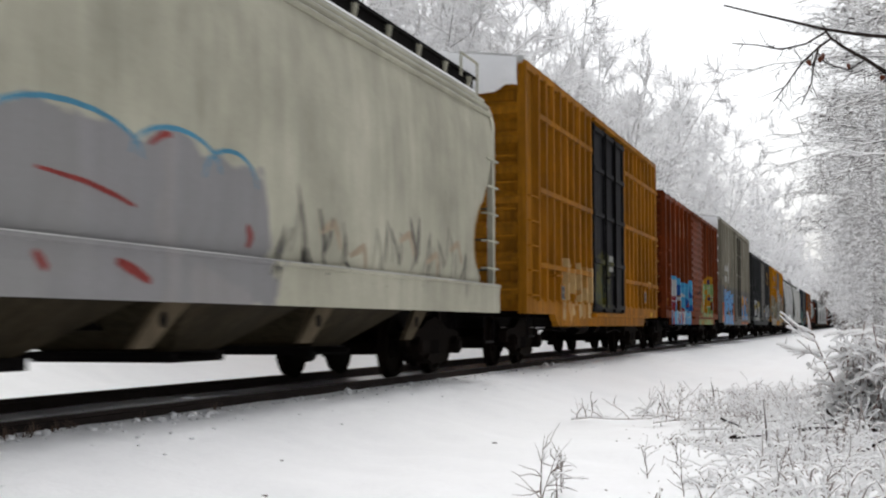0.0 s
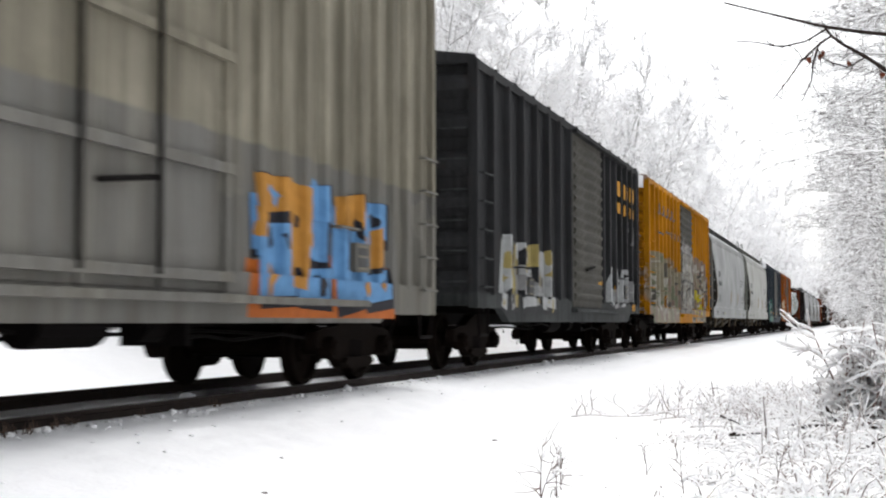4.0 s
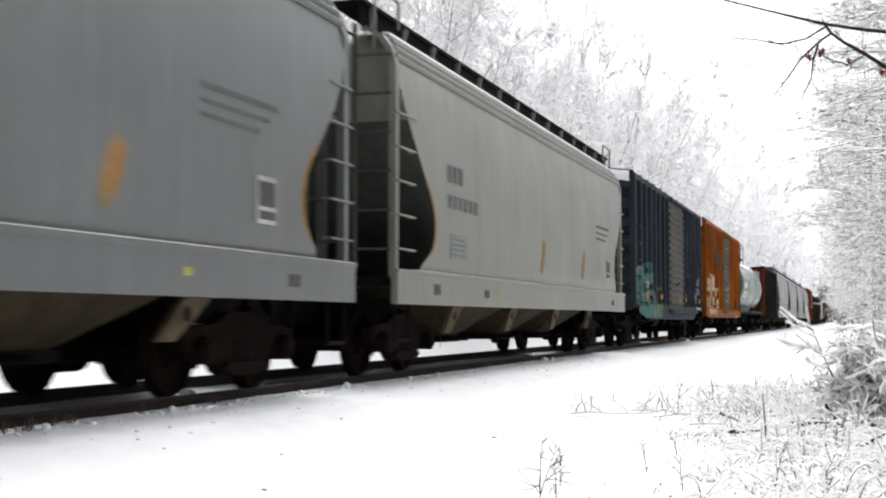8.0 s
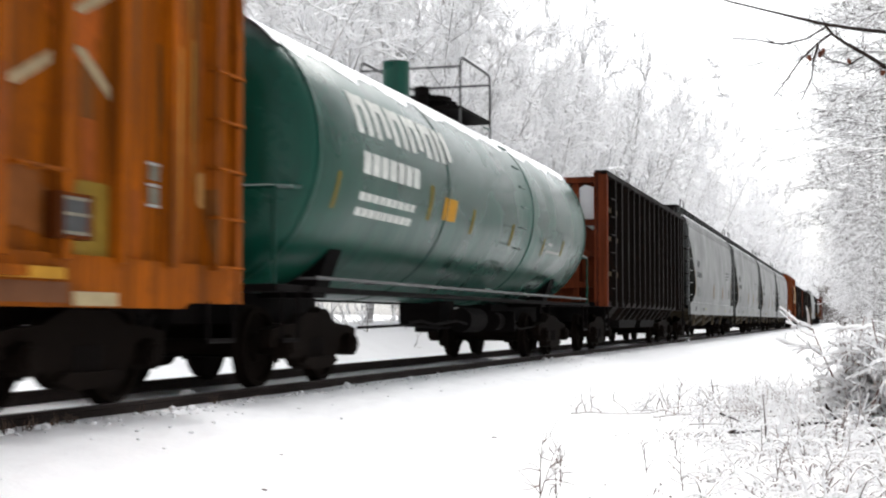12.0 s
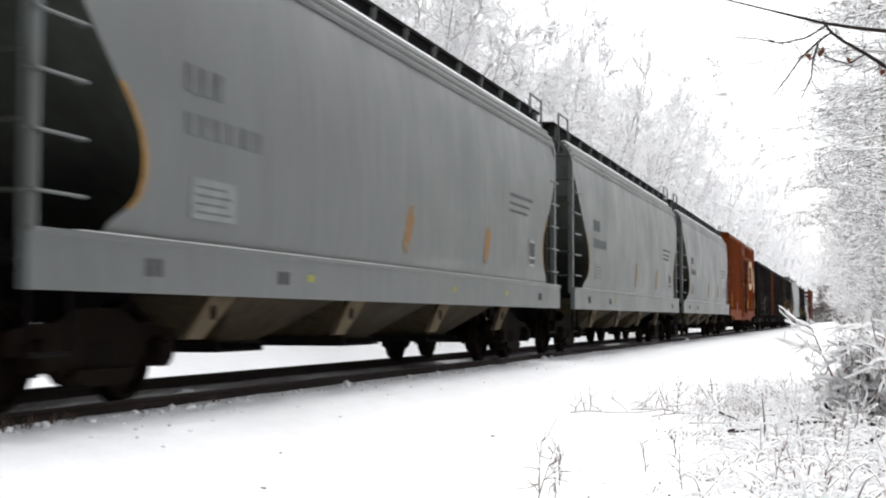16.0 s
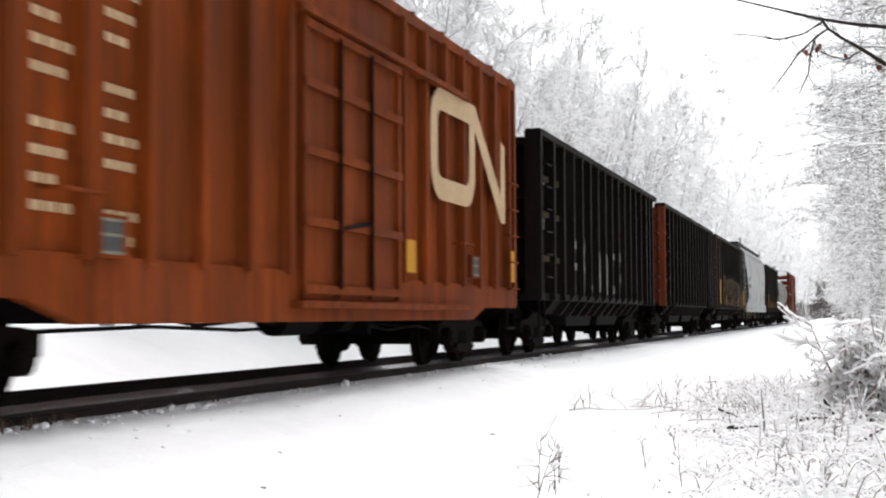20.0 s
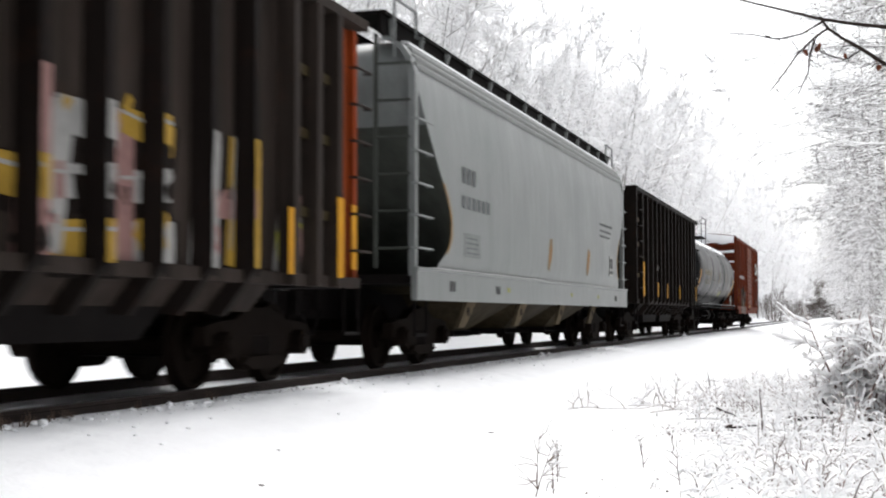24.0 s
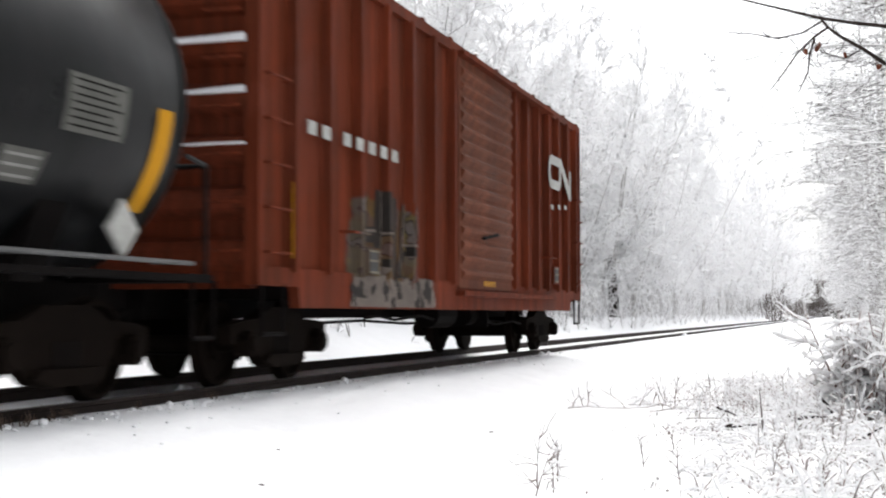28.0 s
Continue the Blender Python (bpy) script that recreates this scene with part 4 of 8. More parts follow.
            rod(bm, (s * 1.25, y, rail_z), (s * 1.53, y, rail_z), 0.016, 5)
        part("hand_rail", bm, rail_mat or mat, root)
        bm = bmesh.new()
        for k in range(9):
            z = 1.2 + k * 0.33
            x = s * (max(math.sqrt(max(0.02, r * r - (z - mid) ** 2)), 0.9) + 0.14)
            rod(bm, (x, walk_y - 0.22, z), (x, walk_y + 0.22, z), 0.018, 5)
        part("ladder", bm, mat, root)
    bm = bmesh.new()
    box(bm, -0.35, 0.35, walk_y - 0.4, walk_y + 0.4, 0.62, mid - r + 0.1)
    rod(bm, (0, walk_y, 0.5), (0, walk_y, 0.7), 0.2, 12)
    part("bottom_outlet", fixed(bm), STEEL, root)
    add_brake_gear(root, 1.2)
    add_bogies(root, half - 1.55)
    add_couplers(root, half + ext - 0.15)
    return root, half


# ---- the train, in its order ----
def C(*v):
    return tuple(v)


CREAM = paint("cream_hopper_paint", C(0.46, 0.445, 0.355), 0.13, 0.05, sheet=0.06, chalk=0.5, sprays=((-2.9, 1.52, 2.75, 0.70, 2.6, None, C(0.40, 0.39, 0.42), C(0.37, 0.365, 0.39), C(0.43, 0.41, 0.43)),))
ORANGE = paint("orange_wagon_paint", C(0.37, 0.15, 0.009), 0.55, 0.25)
BROWN = paint("brown_wagon_paint", C(0.19, 0.040, 0.010), 0.75, 0.5)
BEIGE = paint("beige_wagon_paint", C(0.27, 0.25, 0.195), 0.55, 0.15, bands=((2.35, C(0.16, 0.158, 0.15)),))
BLACKBOX = paint("black_wagon_paint", C(0.036, 0.037, 0.039), 0.5, 0.15, bands=((1.14, C(0.05, 0.055, 0.055)),))
YELLOW = paint("yellow_wagon_paint", C(0.47, 0.20, 0.005), 0.45, 0.2, sprays=(
    (-4.9, 1.6, 3.1, 0.95, 0.42, None, C(0.36, 0.34, 0.28), C(0.62, 0.61, 0.58), C(0.10, 0.10, 0.09), C(0.40, 0.37, 0.28), C(0.66, 0.65, 0.62), C(0.48, 0.28, 0.04), C(0.22, 0.21, 0.16)),
    (4.3, 1.85, 1.9, 1.05, 0.36, C(0.12, 0.11, 0.11), C(0.34, 0.30, 0.27), C(0.44, 0.38, 0.34), C(0.12, 0.11, 0.11), C(0.50, 0.42, 0.05), C(0.34, 0.29, 0.25))))
# Plain yellow ends: grimier, and darkened a little for shade between wagons.
YELLOW_END = paint("yellow_end_paint", C(0.42, 0.17, 0.005), 0.85, 0.4)
YDOOR = paint("tagged_door", C(0.06, 0.06, 0.05), 0.4, 0.2, sprays=((0.4, 2.0, 1.75, 1.25, 0.34, None, C(0.28, 0.27, 0.26), C(0.66, 0.65, 0.63), C(0.08, 0.08, 0.08), C(0.55, 0.53, 0.50), C(0.18, 0.17, 0.155)),))
GREY = paint("grey_hopper_paint", C(0.092, 0.100, 0.098), 0.2, 0.04, rough=0.38, gloss=0.5, sheet=0.05, chalk=0.2)
GREY2 = paint("pale_hopper_paint", C(0.155, 0.167, 0.163), 0.2, 0.04, rough=0.38, gloss=0.5, sheet=0.05, chalk=0.2)
OLIVE = paint("olive_hopper_paint", C(0.15, 0.155, 0.128), 0.2, 0.04, rough=0.38, gloss=0.5, sheet=0.05, chalk=0.2)
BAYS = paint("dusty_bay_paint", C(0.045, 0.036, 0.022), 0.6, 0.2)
NAVY = paint("navy_wagon_paint", C(0.037, 0.046, 0.058), 0.5, 0.2)
NAVYDOOR = paint("grey_door_paint", C(0.085, 0.083, 0.072), 0.55, 0.25)
# Shaded copy of the rusty orange: the gap's darkness is in the end colour.
SHADED_ORANGE_END = paint("rust_darkened_orange_paint", C(0.14, 0.030, 0.002), 0.95, 0.8)
RUSTORANGE = paint("rusty_orange_paint", C(0.34, 0.084, 0.002), 0.85, 0.75)
OLIVEDOOR = paint("olive_door_paint", C(0.075, 0.062, 0.040), 0.5, 0.3)
GREEN = paint("green_tank_paint", C(0.002, 0.056, 0.037), 0.25, 0.02, rough=0.26, gloss=0.2, snow_sheen=0.22, sheen_start=0.46)
REDBROWN = paint("red_brown_paint", C(0.16, 0.034, 0.013), 0.6, 0.3)
CNBROWN = paint("oxide_wagon_paint", C(0.205, 0.040, 0.006), 0.7, 0.5)
CNRED = paint("oxide_red_paint", C(0.15, 0.030, 0.013), 0.65, 0.3, sprays=((-4.2, 1.45, 1.1, 0.62, 0.5, C(0.05, 0.05, 0.05), C(0.16, 0.15, 0.13), C(0.10, 0.09, 0.09), C(0.22, 0.19, 0.06), C(0.20, 0.19, 0.18)),))
CNDOOR = paint("oxide_door_paint", C(0.16, 0.055, 0.032), 0.5, 0.25)
GONDOLA = paint("black_gondola_paint", C(0.0105, 0.0078, 0.0068), 0.5, 0.2)
GONDOLA_TRIM = paint("black_end_paint", C(0.008, 0.006, 0.005), 0.5, 0.3)
GONDOLA_STAIN = paint("stained_rail_paint", C(0.05, 0.038, 0.018), 0.6, 0.4)
GONDOLA_RUST = paint("rust_red_end", C(0.24, 0.042, 0.009), 0.5, 0.4)
GONDOLA_TAG = paint("tagged_gondola_paint", C(0.036, 0.028, 0.024), 0.5, 0.2)
GONDOLA_CHALK = paint("chalked_gondola_paint", C(0.0105, 0.0078, 0.0068), 0.5, 0.2)
BLACKTANK = paint("black_tank_paint", C(0.0065, 0.007, 0.0075), 0.3, 0.05, rough=0.34, gloss=0.08, chalk=0.1, snow_sheen=0.36, sheen_start=0.72)
BLACKDOOR = paint("black_door_paint", C(0.022, 0.022, 0.025), 0.3, 0.1, sprays=((-0.6, 1.7, 0.9, 0.6, 0.5, None, C(0.20, 0.19, 0.04), C(0.05, 0.05, 0.05), C(0.12, 0.14, 0.10)),))
ROOFGREY = plain("galvanised_roof", (0.5, 0.5, 0.49), 0.45, 0.15, 5, 0.5)


def hopper_marks(root, half, orange=True):
    x = 1.592
    add_bars(root, paint_of("faint_lettering", (0.10, 0.105, 0.105)), "lettering", x, [(-6.3 + k * 0.26, -6.13 + k * 0.26, 2.55, 2.78) for k in range(3)] + [(-6.3 + k * 0.26, -6.13 + k * 0.26, 2.2, 2.38) for k in range(6)] + [(4.6, 6.2, 2.65, 2.70), (4.6, 6.0, 2.52, 2.56), (4.6, 5.8, 2.40, 2.44)])
    p = part("placard", fixed_box(1.55, 1.600, half - 2.58, half - 2.17, 1.58, 2.02), WHITE_MARK, root)
    for z in (1.60, 1.72):
        part("placard_panel", fixed_box(1.60, 1.606, half - 2.55, half - 2.20, z + 0.02, 1.70 if z < 1.7 else 1.97), DARK_MARK, p)
    if orange:
        for y in (-0.5, 3.2):
            splash(root, 1.588, y - 0.16, y + 0.14, 1.48, 2.12, paint_of("faded_orange", (0.19, 0.135, 0.08)), y, 0.12)
            splash(root, 1.590, y - 0.10, y + 0.15, 1.60, 2.02, paint_of("worn_orange", (0.21, 0.115, 0.045)), y + 1, 0.10)
    part("stencil_panel", fixed_box(1.586, 1.594, -6.2, -5.35, 1.52, 1.86), paint_of("dull_white_patch", (0.17, 0.178, 0.174)), root, "dull white stencil panel")
    for k in range(4):
        part("stencil_line", fixed_box(1.594, 1.598, -6.1, -5.45 - 0.1 * (k % 2), 1.57 + k * 0.07, 1.59 + k * 0.07), paint_of("faint_lettering", (0.10, 0.105, 0.105)), root)
    for y in (-3.6, 1.5, 4.4):
        part("chalk_mark", fixed_box(1.57, 1.585, y - 0.07, y + 0.07, 1.06, 1.13), paint_of("dull_lime", (0.27, 0.27, 0.06)), root)
    add_bars(root, DARK_MARK, "sill_stencil", 1.581, [(-6.9, -6.6, 1.02, 1.16), (-4.4, -4.1, 1.02, 1.14), (half - 1.8, half - 1.5, 1.02, 1.14)])


MADE = {}


def paint_of(name, rgb):
    if name not in MADE:
        MADE[name] = plain(name, rgb, 0.6, 0.3, 8)
    return MADE[name]


CHALK = paint_of("chalk_white_spray", (0.25, 0.245, 0.235))
YELLOW_TAG = paint_of("yellow_spray", (0.28, 0.175, 0.03))
PINK_TAG = paint_of("pink_spray", (0.21, 0.12, 0.11))
OLIVE_TAG = paint_of("olive_spray", (0.14, 0.12, 0.065))


def splash(root, x, y0, y1, z0, z1, mat, seed, skew=0.0, ragged=0.3, power=4):
    """A ragged patch of sprayed paint on a side at x."""
    rng = random.Random(seed)
    bm = bmesh.new()
    ring = []
    for k in range(22):
        a = 2 * math.pi * k / 22
        c, s = math.cos(a), math.sin(a)
        q = (abs(c) ** power + abs(s) ** power) ** (-1 / power) * rng.uniform(1.03 - ragged, 1.03)
        ring.append(((y0 + y1) / 2 + q * c * (y1 - y0) / 2 + skew * q * s, (z0 + z1) / 2 + q * s * (z1 - z0) / 2))
    solid(bm, ring, "x", x, x + 0.004)
    part("sprayed_tag", fixed(bm), mat, root)


def clipped(poly, k, lo, hi):
    """The part of a polygon between lo and hi along its coordinate k."""
    for edge, sign in ((lo, 1), (hi, -1)):
        out = []
        for p, q in zip(poly, poly[1:] + poly[:1]):
            a, b = sign * (p[k] - edge), sign * (q[k] - edge)
            if a >= 0:
                out.append(p)
            if a * b < 0:
                f = a / (a - b)
                out.append((p[0] + f * (q[0] - p[0]), p[1] + f * (q[1] - p[1])))
        poly = out
        if len(poly) < 3:
            return []
    return poly


def side_faces(W, posts, post_w, post_d, door, door_x, sill=0.72, sill_top=1.16):
    """Outer faces of a box wagon's side as strips (y0, y1, z0, z1, x at y0, x at y1)."""
    cuts = [(door[0], door[1], door_x, door_x)]
    for y in sorted(posts):
        if not door[0] - 0.1 < y < door[1] + 0.1:
            a, b = post_w * 0.75, post_w * 0.5
            cuts += [(y - a, y - b, W, W + post_d), (y - b, y + b, W + post_d, W + post_d), (y + b, y + a, W + post_d, W)]
    strips, at = [(-9, 9, sill, sill_top, W + 0.06, W + 0.06)], -8.0
    for a, b, x0, x1 in sorted(cuts):
        if a - at > 0.001:
            strips.append((at, a, sill_top, 6, W, W))
        strips.append((a, b, sill_top, 6, x0, x1))
        at = b
    return strips + [(at, 8.0, sill_top, 6, W, W)]


def spray_layer(root, faces, polys, mat, lift, name="sprayed_tag", label=""):
    """Polygons (y, z) laid as paint on the strips that they cover."""
    bm = bmesh.new()
    for i, poly in enumerate(polys):
        for y0, y1, z0, z1, x0, x1 in faces:
            c = clipped(clipped(poly, 0, y0, y1), 1, z0, z1) if poly else []
            if len(c) > 2:
                bm.faces.new([bm.verts.new((x0 + (x1 - x0) * (y - y0) / (y1 - y0) + lift + 0.0003 * (i % 12), y, z)) for y, z in c])
    tagged(part(name, fixed(bm), mat, root), label or name.replace("_", " ") + " in sprayed paint", kind="stuff")


LETTERS = (((0.15, 0, 0.15, 1), (0.15, 0.92, 0.85, 0.86), (0.85, 0.86, 0.80, 0.5), (0.15, 0.48, 0.8, 0.5), (0.45, 0.48, 0.9, 0.02)),
           ((0.12, 0.05, 0.2, 0.98), (0.2, 0.92, 0.9, 0.9), (0.15, 0.5, 0.75, 0.55), (0.12, 0.08, 0.9, 0.1)),
           ((0.85, 0.9, 0.2, 0.85), (0.2, 0.85, 0.18, 0.5), (0.18, 0.5, 0.82, 0.5), (0.82, 0.5, 0.84, 0.12), (0.84, 0.1, 0.1, 0.08)),
           ((0.1, 0.02, 0.35, 0.98), (0.35, 0.95, 0.62, 0.95), (0.62, 0.95, 0.9, 0.0), (0.3, 0.38, 0.75, 0.4)),
           ((0.15, 0.0, 0.12, 1.0), (0.85, 0.0, 0.88, 1.0), (0.15, 0.5, 0.85, 0.48)),
           ((0.2, 0.1, 0.15, 0.9), (0.15, 0.9, 0.8, 0.95), (0.8, 0.95, 0.88, 0.12), (0.88, 0.08, 0.2, 0.06)))


def sprayed_piece(root, faces, y0, y1, z0, z1, n, seed, fills, edge, halo=None, shine=None, fat=0.17, label="sprayed block letters"):
    """A row of n fat, broken letters: halo, dark edge, fill in several colours and thin highlights."""
    rng = random.Random(seed)
    w = (y1 - y0) / n
    bars = []
    for k in range(n):
        form = LETTERS[rng.randrange(len(LETTERS))]
        lean, high = rng.uniform(-0.10, 0.14), (z1 - z0) * rng.uniform(0.84, 1.0)
        base, at = z0 + rng.uniform(0, 0.06), y0 + (k + rng.uniform(-0.06, 0.04)) * w
        for a, b, c, d in form:
            j = [rng.uniform(-0.05, 0.05) for _ in range(4)]
            bars.append(((at + (a + j[0] + lean * b) * w * 0.95, base + (b + j[1]) * high), (at + (c + j[2] + lean * d) * w * 0.95, base + (d + j[3]) * high), fat * rng.uniform(0.8, 1.25)))

    def block(p, q, h, more=0.0, flare=1.2):
        dy, dz = q[0] - p[0], q[1] - p[1]
        ln = math.hypot(dy, dz) or 1
        dy, dz = dy / ln, dz / ln
        h += more
        e = 0.45 * h
        out = []
        for c, g, f in ((p, -1, 1.0), (q, 1, flare)):
            for side in ((1, -1) if g < 0 else (-1, 1)):
                out.append((c[0] + g * e * dy - side * f * h * dz, c[1] + g * e * dz + side * f * h * dy))
        return out
    if halo:
        rag = []
        for p, q, h in bars:
            g = h + rng.uniform(0.13, 0.22)
            a = math.atan2(q[1] - p[1], q[0] - p[0])
            rag.append([((p if 3 <= k < 9 else q)[0] + g * math.cos(a + math.pi * (k + 0.5) / 6), (p if 3 <= k < 9 else q)[1] + g * math.sin(a + math.pi * (k + 0.5) / 6)) for k in range(12)])
        spray_layer(root, faces, rag, halo, 0.004, "graffiti_halo")
    spray_layer(root, faces, [block((p[0] + 0.05, p[1] - 0.05), (q[0] + 0.05, q[1] - 0.05), h, 0.055) for p, q, h in bars], edge, 0.008, "graffiti_edge")
    for i, mat in enumerate(fills):
        spray_layer(root, faces, [block(p, q, h) for k, (p, q, h) in enumerate(bars) if (k * 7 + seed) % (len(fills) + 2) in ((i,) if i else (0, len(fills), len(fills) + 1))], mat, 0.012 + 0.0008 * i, "graffiti_fill", label if i == 0 else "")
    flecks = []
    for k, (p, q, h) in enumerate(bars):
        for _ in range(2):
            f = rng.random()
            c = (p[0] + f * (q[0] - p[0]) + rng.uniform(-0.6, 0.6) * h, p[1] + f * (q[1] - p[1]) + rng.uniform(-0.6, 0.6) * h)
            flecks.append((k, block(c, (c[0] + rng.uniform(-0.12, 0.12), c[1] + rng.uniform(-0.2, 0.2)), rng.uniform(0.03, 0.085), 0, 0.7)))
    for i, mat in enumerate(fills[1:] + [edge]):
        spray_layer(root, faces, [b for k, b in flecks if k % len(fills) == i], mat, 0.018, "graffiti_fleck")
    if shine:
        spray_layer(root, faces, [block((p[0] - 0.5 * h, p[1] + 0.55 * h), (q[0] - 0.5 * h, q[1] + 0.55 * h), 0.014) for k, (p, q, h) in enumerate(bars) if k % 3 != 1], shine, 0.022, "graffiti_highlight")


TANK_MID = 2.50


def build_train():
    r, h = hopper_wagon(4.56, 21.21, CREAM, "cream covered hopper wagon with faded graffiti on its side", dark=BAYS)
    # blue, grey and red strokes of an old tag
    def flank(z):
        for (z0, x0), (z1, x1) in zip(((0.8, 1.58), (1.28, 1.60), (1.31, 1.52), (1.40, 1.55), (1.52, 1.575), (1.63, 1.585)), ((1.28, 1.58), (1.31, 1.605), (1.40, 1.55), (1.52, 1.575), (1.63, 1.585), (9.0, 1.59))):
            if z0 <= z <= z1:
                return x0 + (x1 - x0) * (z - z0) / (z1 - z0) + 0.005
        return 1.595

    def stroke(name, pts, w, mat, label):
        """A sprayed line along points (y, z) on the side sheet."""
        bm = bmesh.new()
        fine = []
        for (a, b), (c, d) in zip(pts, pts[1:]):
            fine += [(a + (c - a) * q / 4, b + (d - b) * q / 4) for q in range(4)]
        fine.append(pts[-1])
        rows = []
        for k, (y, z) in enumerate(fine):
            (a, b), (c, d) = fine[max(0, k - 1)], fine[min(len(fine) - 1, k + 1)]
            ln = math.hypot(c - a, d - b) or 1
            ny, nz = -(d - b) / ln, (c - a) / ln
            h = w * (0.5 + 0.5 * math.sin(math.pi * (k + 0.6) / (len(fine) + 0.2)))
            rows.append([bm.verts.new((flank(z + e * nz * h), y + e * ny * h, z + e * nz * h)) for e in (-1, 1)])
        for a, b in zip(rows, rows[1:]):
            bm.faces.new((a[0], b[0], b[1], a[1]))
        part(name, fixed(bm), mat, r, label)

    blue, red, ink = paint_of("blue_spray", (0.06, 0.20, 0.30)), paint_of("red_spray", (0.20, 0.035, 0.03)), paint_of("black_spray", (0.06, 0.055, 0.055))
    for yc, hw, top in ((-3.6, 1.0, 2.26), (-2.02, 0.75, 2.28), (-1.05, 0.52, 2.22)):
        stroke("graffiti_outline", [(yc - hw * math.cos(math.pi * k / 10), top - 0.28 + 0.28 * math.sin(math.pi * k / 10)) for k in range(11)], 0.022, blue, "blue sprayed outline")
    for pts, w in ((((-4.0, 1.76), (-3.4, 1.72), (-3.0, 1.66), (-2.7, 1.60)), 0.022), (((-2.5, 2.10), (-2.3, 2.20), (-2.15, 2.22)), 0.03), (((-0.72, 1.60), (-0.62, 1.48), (-0.66, 1.40)), 0.05), (((-2.95, 1.18), (-2.7, 1.12), (-2.45, 1.04)), 0.045), (((-4.0, 1.20), (-3.85, 1.08)), 0.04)):
        stroke("graffiti_stroke", pts, w, red, "red sprayed stroke")
    rng = random.Random(31)
    for y, n in ((-0.1, 4), (0.35, 5), (0.95, 5), (1.5, 4), (2.6, 5), (3.2, 4), (3.9, 5), (4.5, 4), (5.1, 4), (5.7, 3), (6.2, 4)):
        low, pts = rng.uniform(1.15, 1.45), []
        for k in range(n):
            pts.append((y + rng.uniform(-0.12, 0.30) + 0.06 * k, low + (0.55 if k % 2 else 0.0) + rng.uniform(-0.1, 0.2)))
        stroke("graffiti_stroke", pts, rng.uniform(0.012, 0.028), ink, "dark scrawled stroke")
    for k, (y, z) in enumerate(((1.0, 1.65), (1.9, 1.45), (3.5, 1.7), (4.6, 1.5), (5.6, 1.7))):
        stroke("graffiti_stroke", [(y, z), (y + 0.4, z + 0.12), (y + 0.6, z - 0.15)], 0.05, paint_of("tan_spray", (0.36, 0.29, 0.21)), "tan sprayed stroke")

    D = (-1.9, 1.93)
    r, h, W = box_wagon(23.15, 38.9, 5.18, ORANGE, "orange box wagon with outside posts and a black door", D, spaced(7.87, 9, D), sill=0.68, end_sill=0.9, notch=(5.6, 5.3), ridges=8, drift=0.5, door_mat=BLACKDOOR,
                        belts=(1.75, 3.06, 4.35), door_kind="plug", door_z=(0.98, 4.98), roof_mat=ROOFGREY)
    add_bars(r, WHITE_MARK, "lettering", W + 0.079, [(0.1, 0.8, 1.9, 2.25)])
    add_bars(r, paint_of("stained_patch", (0.13, 0.055, 0.01)), "reporting_mark", W + 0.004, [(-6.2 + k * 0.55, -5.85 + k * 0.55, 2.35, 2.6) for k in range(3)] + [(-6.2 + k * 0.55, -5.85 + k * 0.55, 1.98, 2.2) for k in range(3)])

    faces = side_faces(W, spaced(7.87, 9, D), 0.11, 0.11, D, W + 0.128, 0.70)
    creamy, buff = paint_of("creamy_spray", (0.40, 0.27, 0.12)), paint_of("buff_spray", (0.36, 0.19, 0.05))
    sprayed_piece(r, faces, -4.9, -2.1, 0.85, 1.9, 3, 113, [creamy, buff, creamy], ORANGE, None, None, 0.15, label="worn cream sprayed letters")
    tack = part("tack_board", fixed_box(W + 0.02, W + 0.10, 5.9, 6.4, 1.66, 1.84), ORANGE, r)
    part("board_edge", fixed_box(W + 0.10, W + 0.108, 5.9, 6.4, 1.80, 1.84), paint_of("pale_orange", (0.42, 0.25, 0.06)), tack)
    part("step_ledge", fixed_box(W + 0.02, W + 0.14, 6.5, 7.15, 1.70, 1.76), ORANGE, r)
    part("stencil_panel", fixed_box(W + 0.0, W + 0.006, 5.85, 6.25, 1.28, 1.52), paint_of("grey_panel", (0.12, 0.10, 0.08)), r)
    for z in (1.27, 1.53):
        part("stencil_line", fixed_box(W + 0.0, W + 0.009, 5.82, 6.28, z - 0.015, z + 0.015), WHITE_MARK, r)
    part("reflector", fixed_box(W + 0.062, W + 0.068, 6.55, 6.92, 0.92, 1.04), paint_of("gold_sheet", (0.40, 0.24, 0.01)), r)

    D = (-1.34, 1.88)
    r, h, W = box_wagon(40.79, 56.6, 4.58, BROWN, "rusty brown box wagon covered in bright graffiti", D, spaced(7.9, 6, D), ridges=7, notch=(6.55, 6.35), door_kind="ribbed")
    faces = side_faces(W, spaced(7.9, 6, D), 0.11, 0.11, D, W + 0.128)
    sky_b, pale_b, deep_b = paint_of("sky_blue_spray", (0.0504, 0.238, 0.403)), paint_of("pale_blue_spray", (0.187, 0.302, 0.36)), paint_of("deep_blue_spray", (0.0144, 0.0648, 0.216))
    wine, white_s = paint_of("wine_red_spray", (0.187, 0.0252, 0.0288)), paint_of("white_spray", (0.36, 0.367, 0.36))
    leaf, lime, navy_s, gold_s = paint_of("leaf_green_spray", (0.136, 0.223, 0.0806)), paint_of("pale_green_spray", (0.211, 0.285, 0.136)), paint_of("navy_spray", (0.025, 0.02, 0.07)), paint_of("golden_spray", (0.302, 0.137, 0.0072))
    sprayed_piece(r, faces, -6.35, -1.75, 0.76, 1.98, 5, 14, [sky_b, pale_b, wine, white_s], deep_b, sky_b, white_s, 0.2, label="sky blue sprayed block letters")
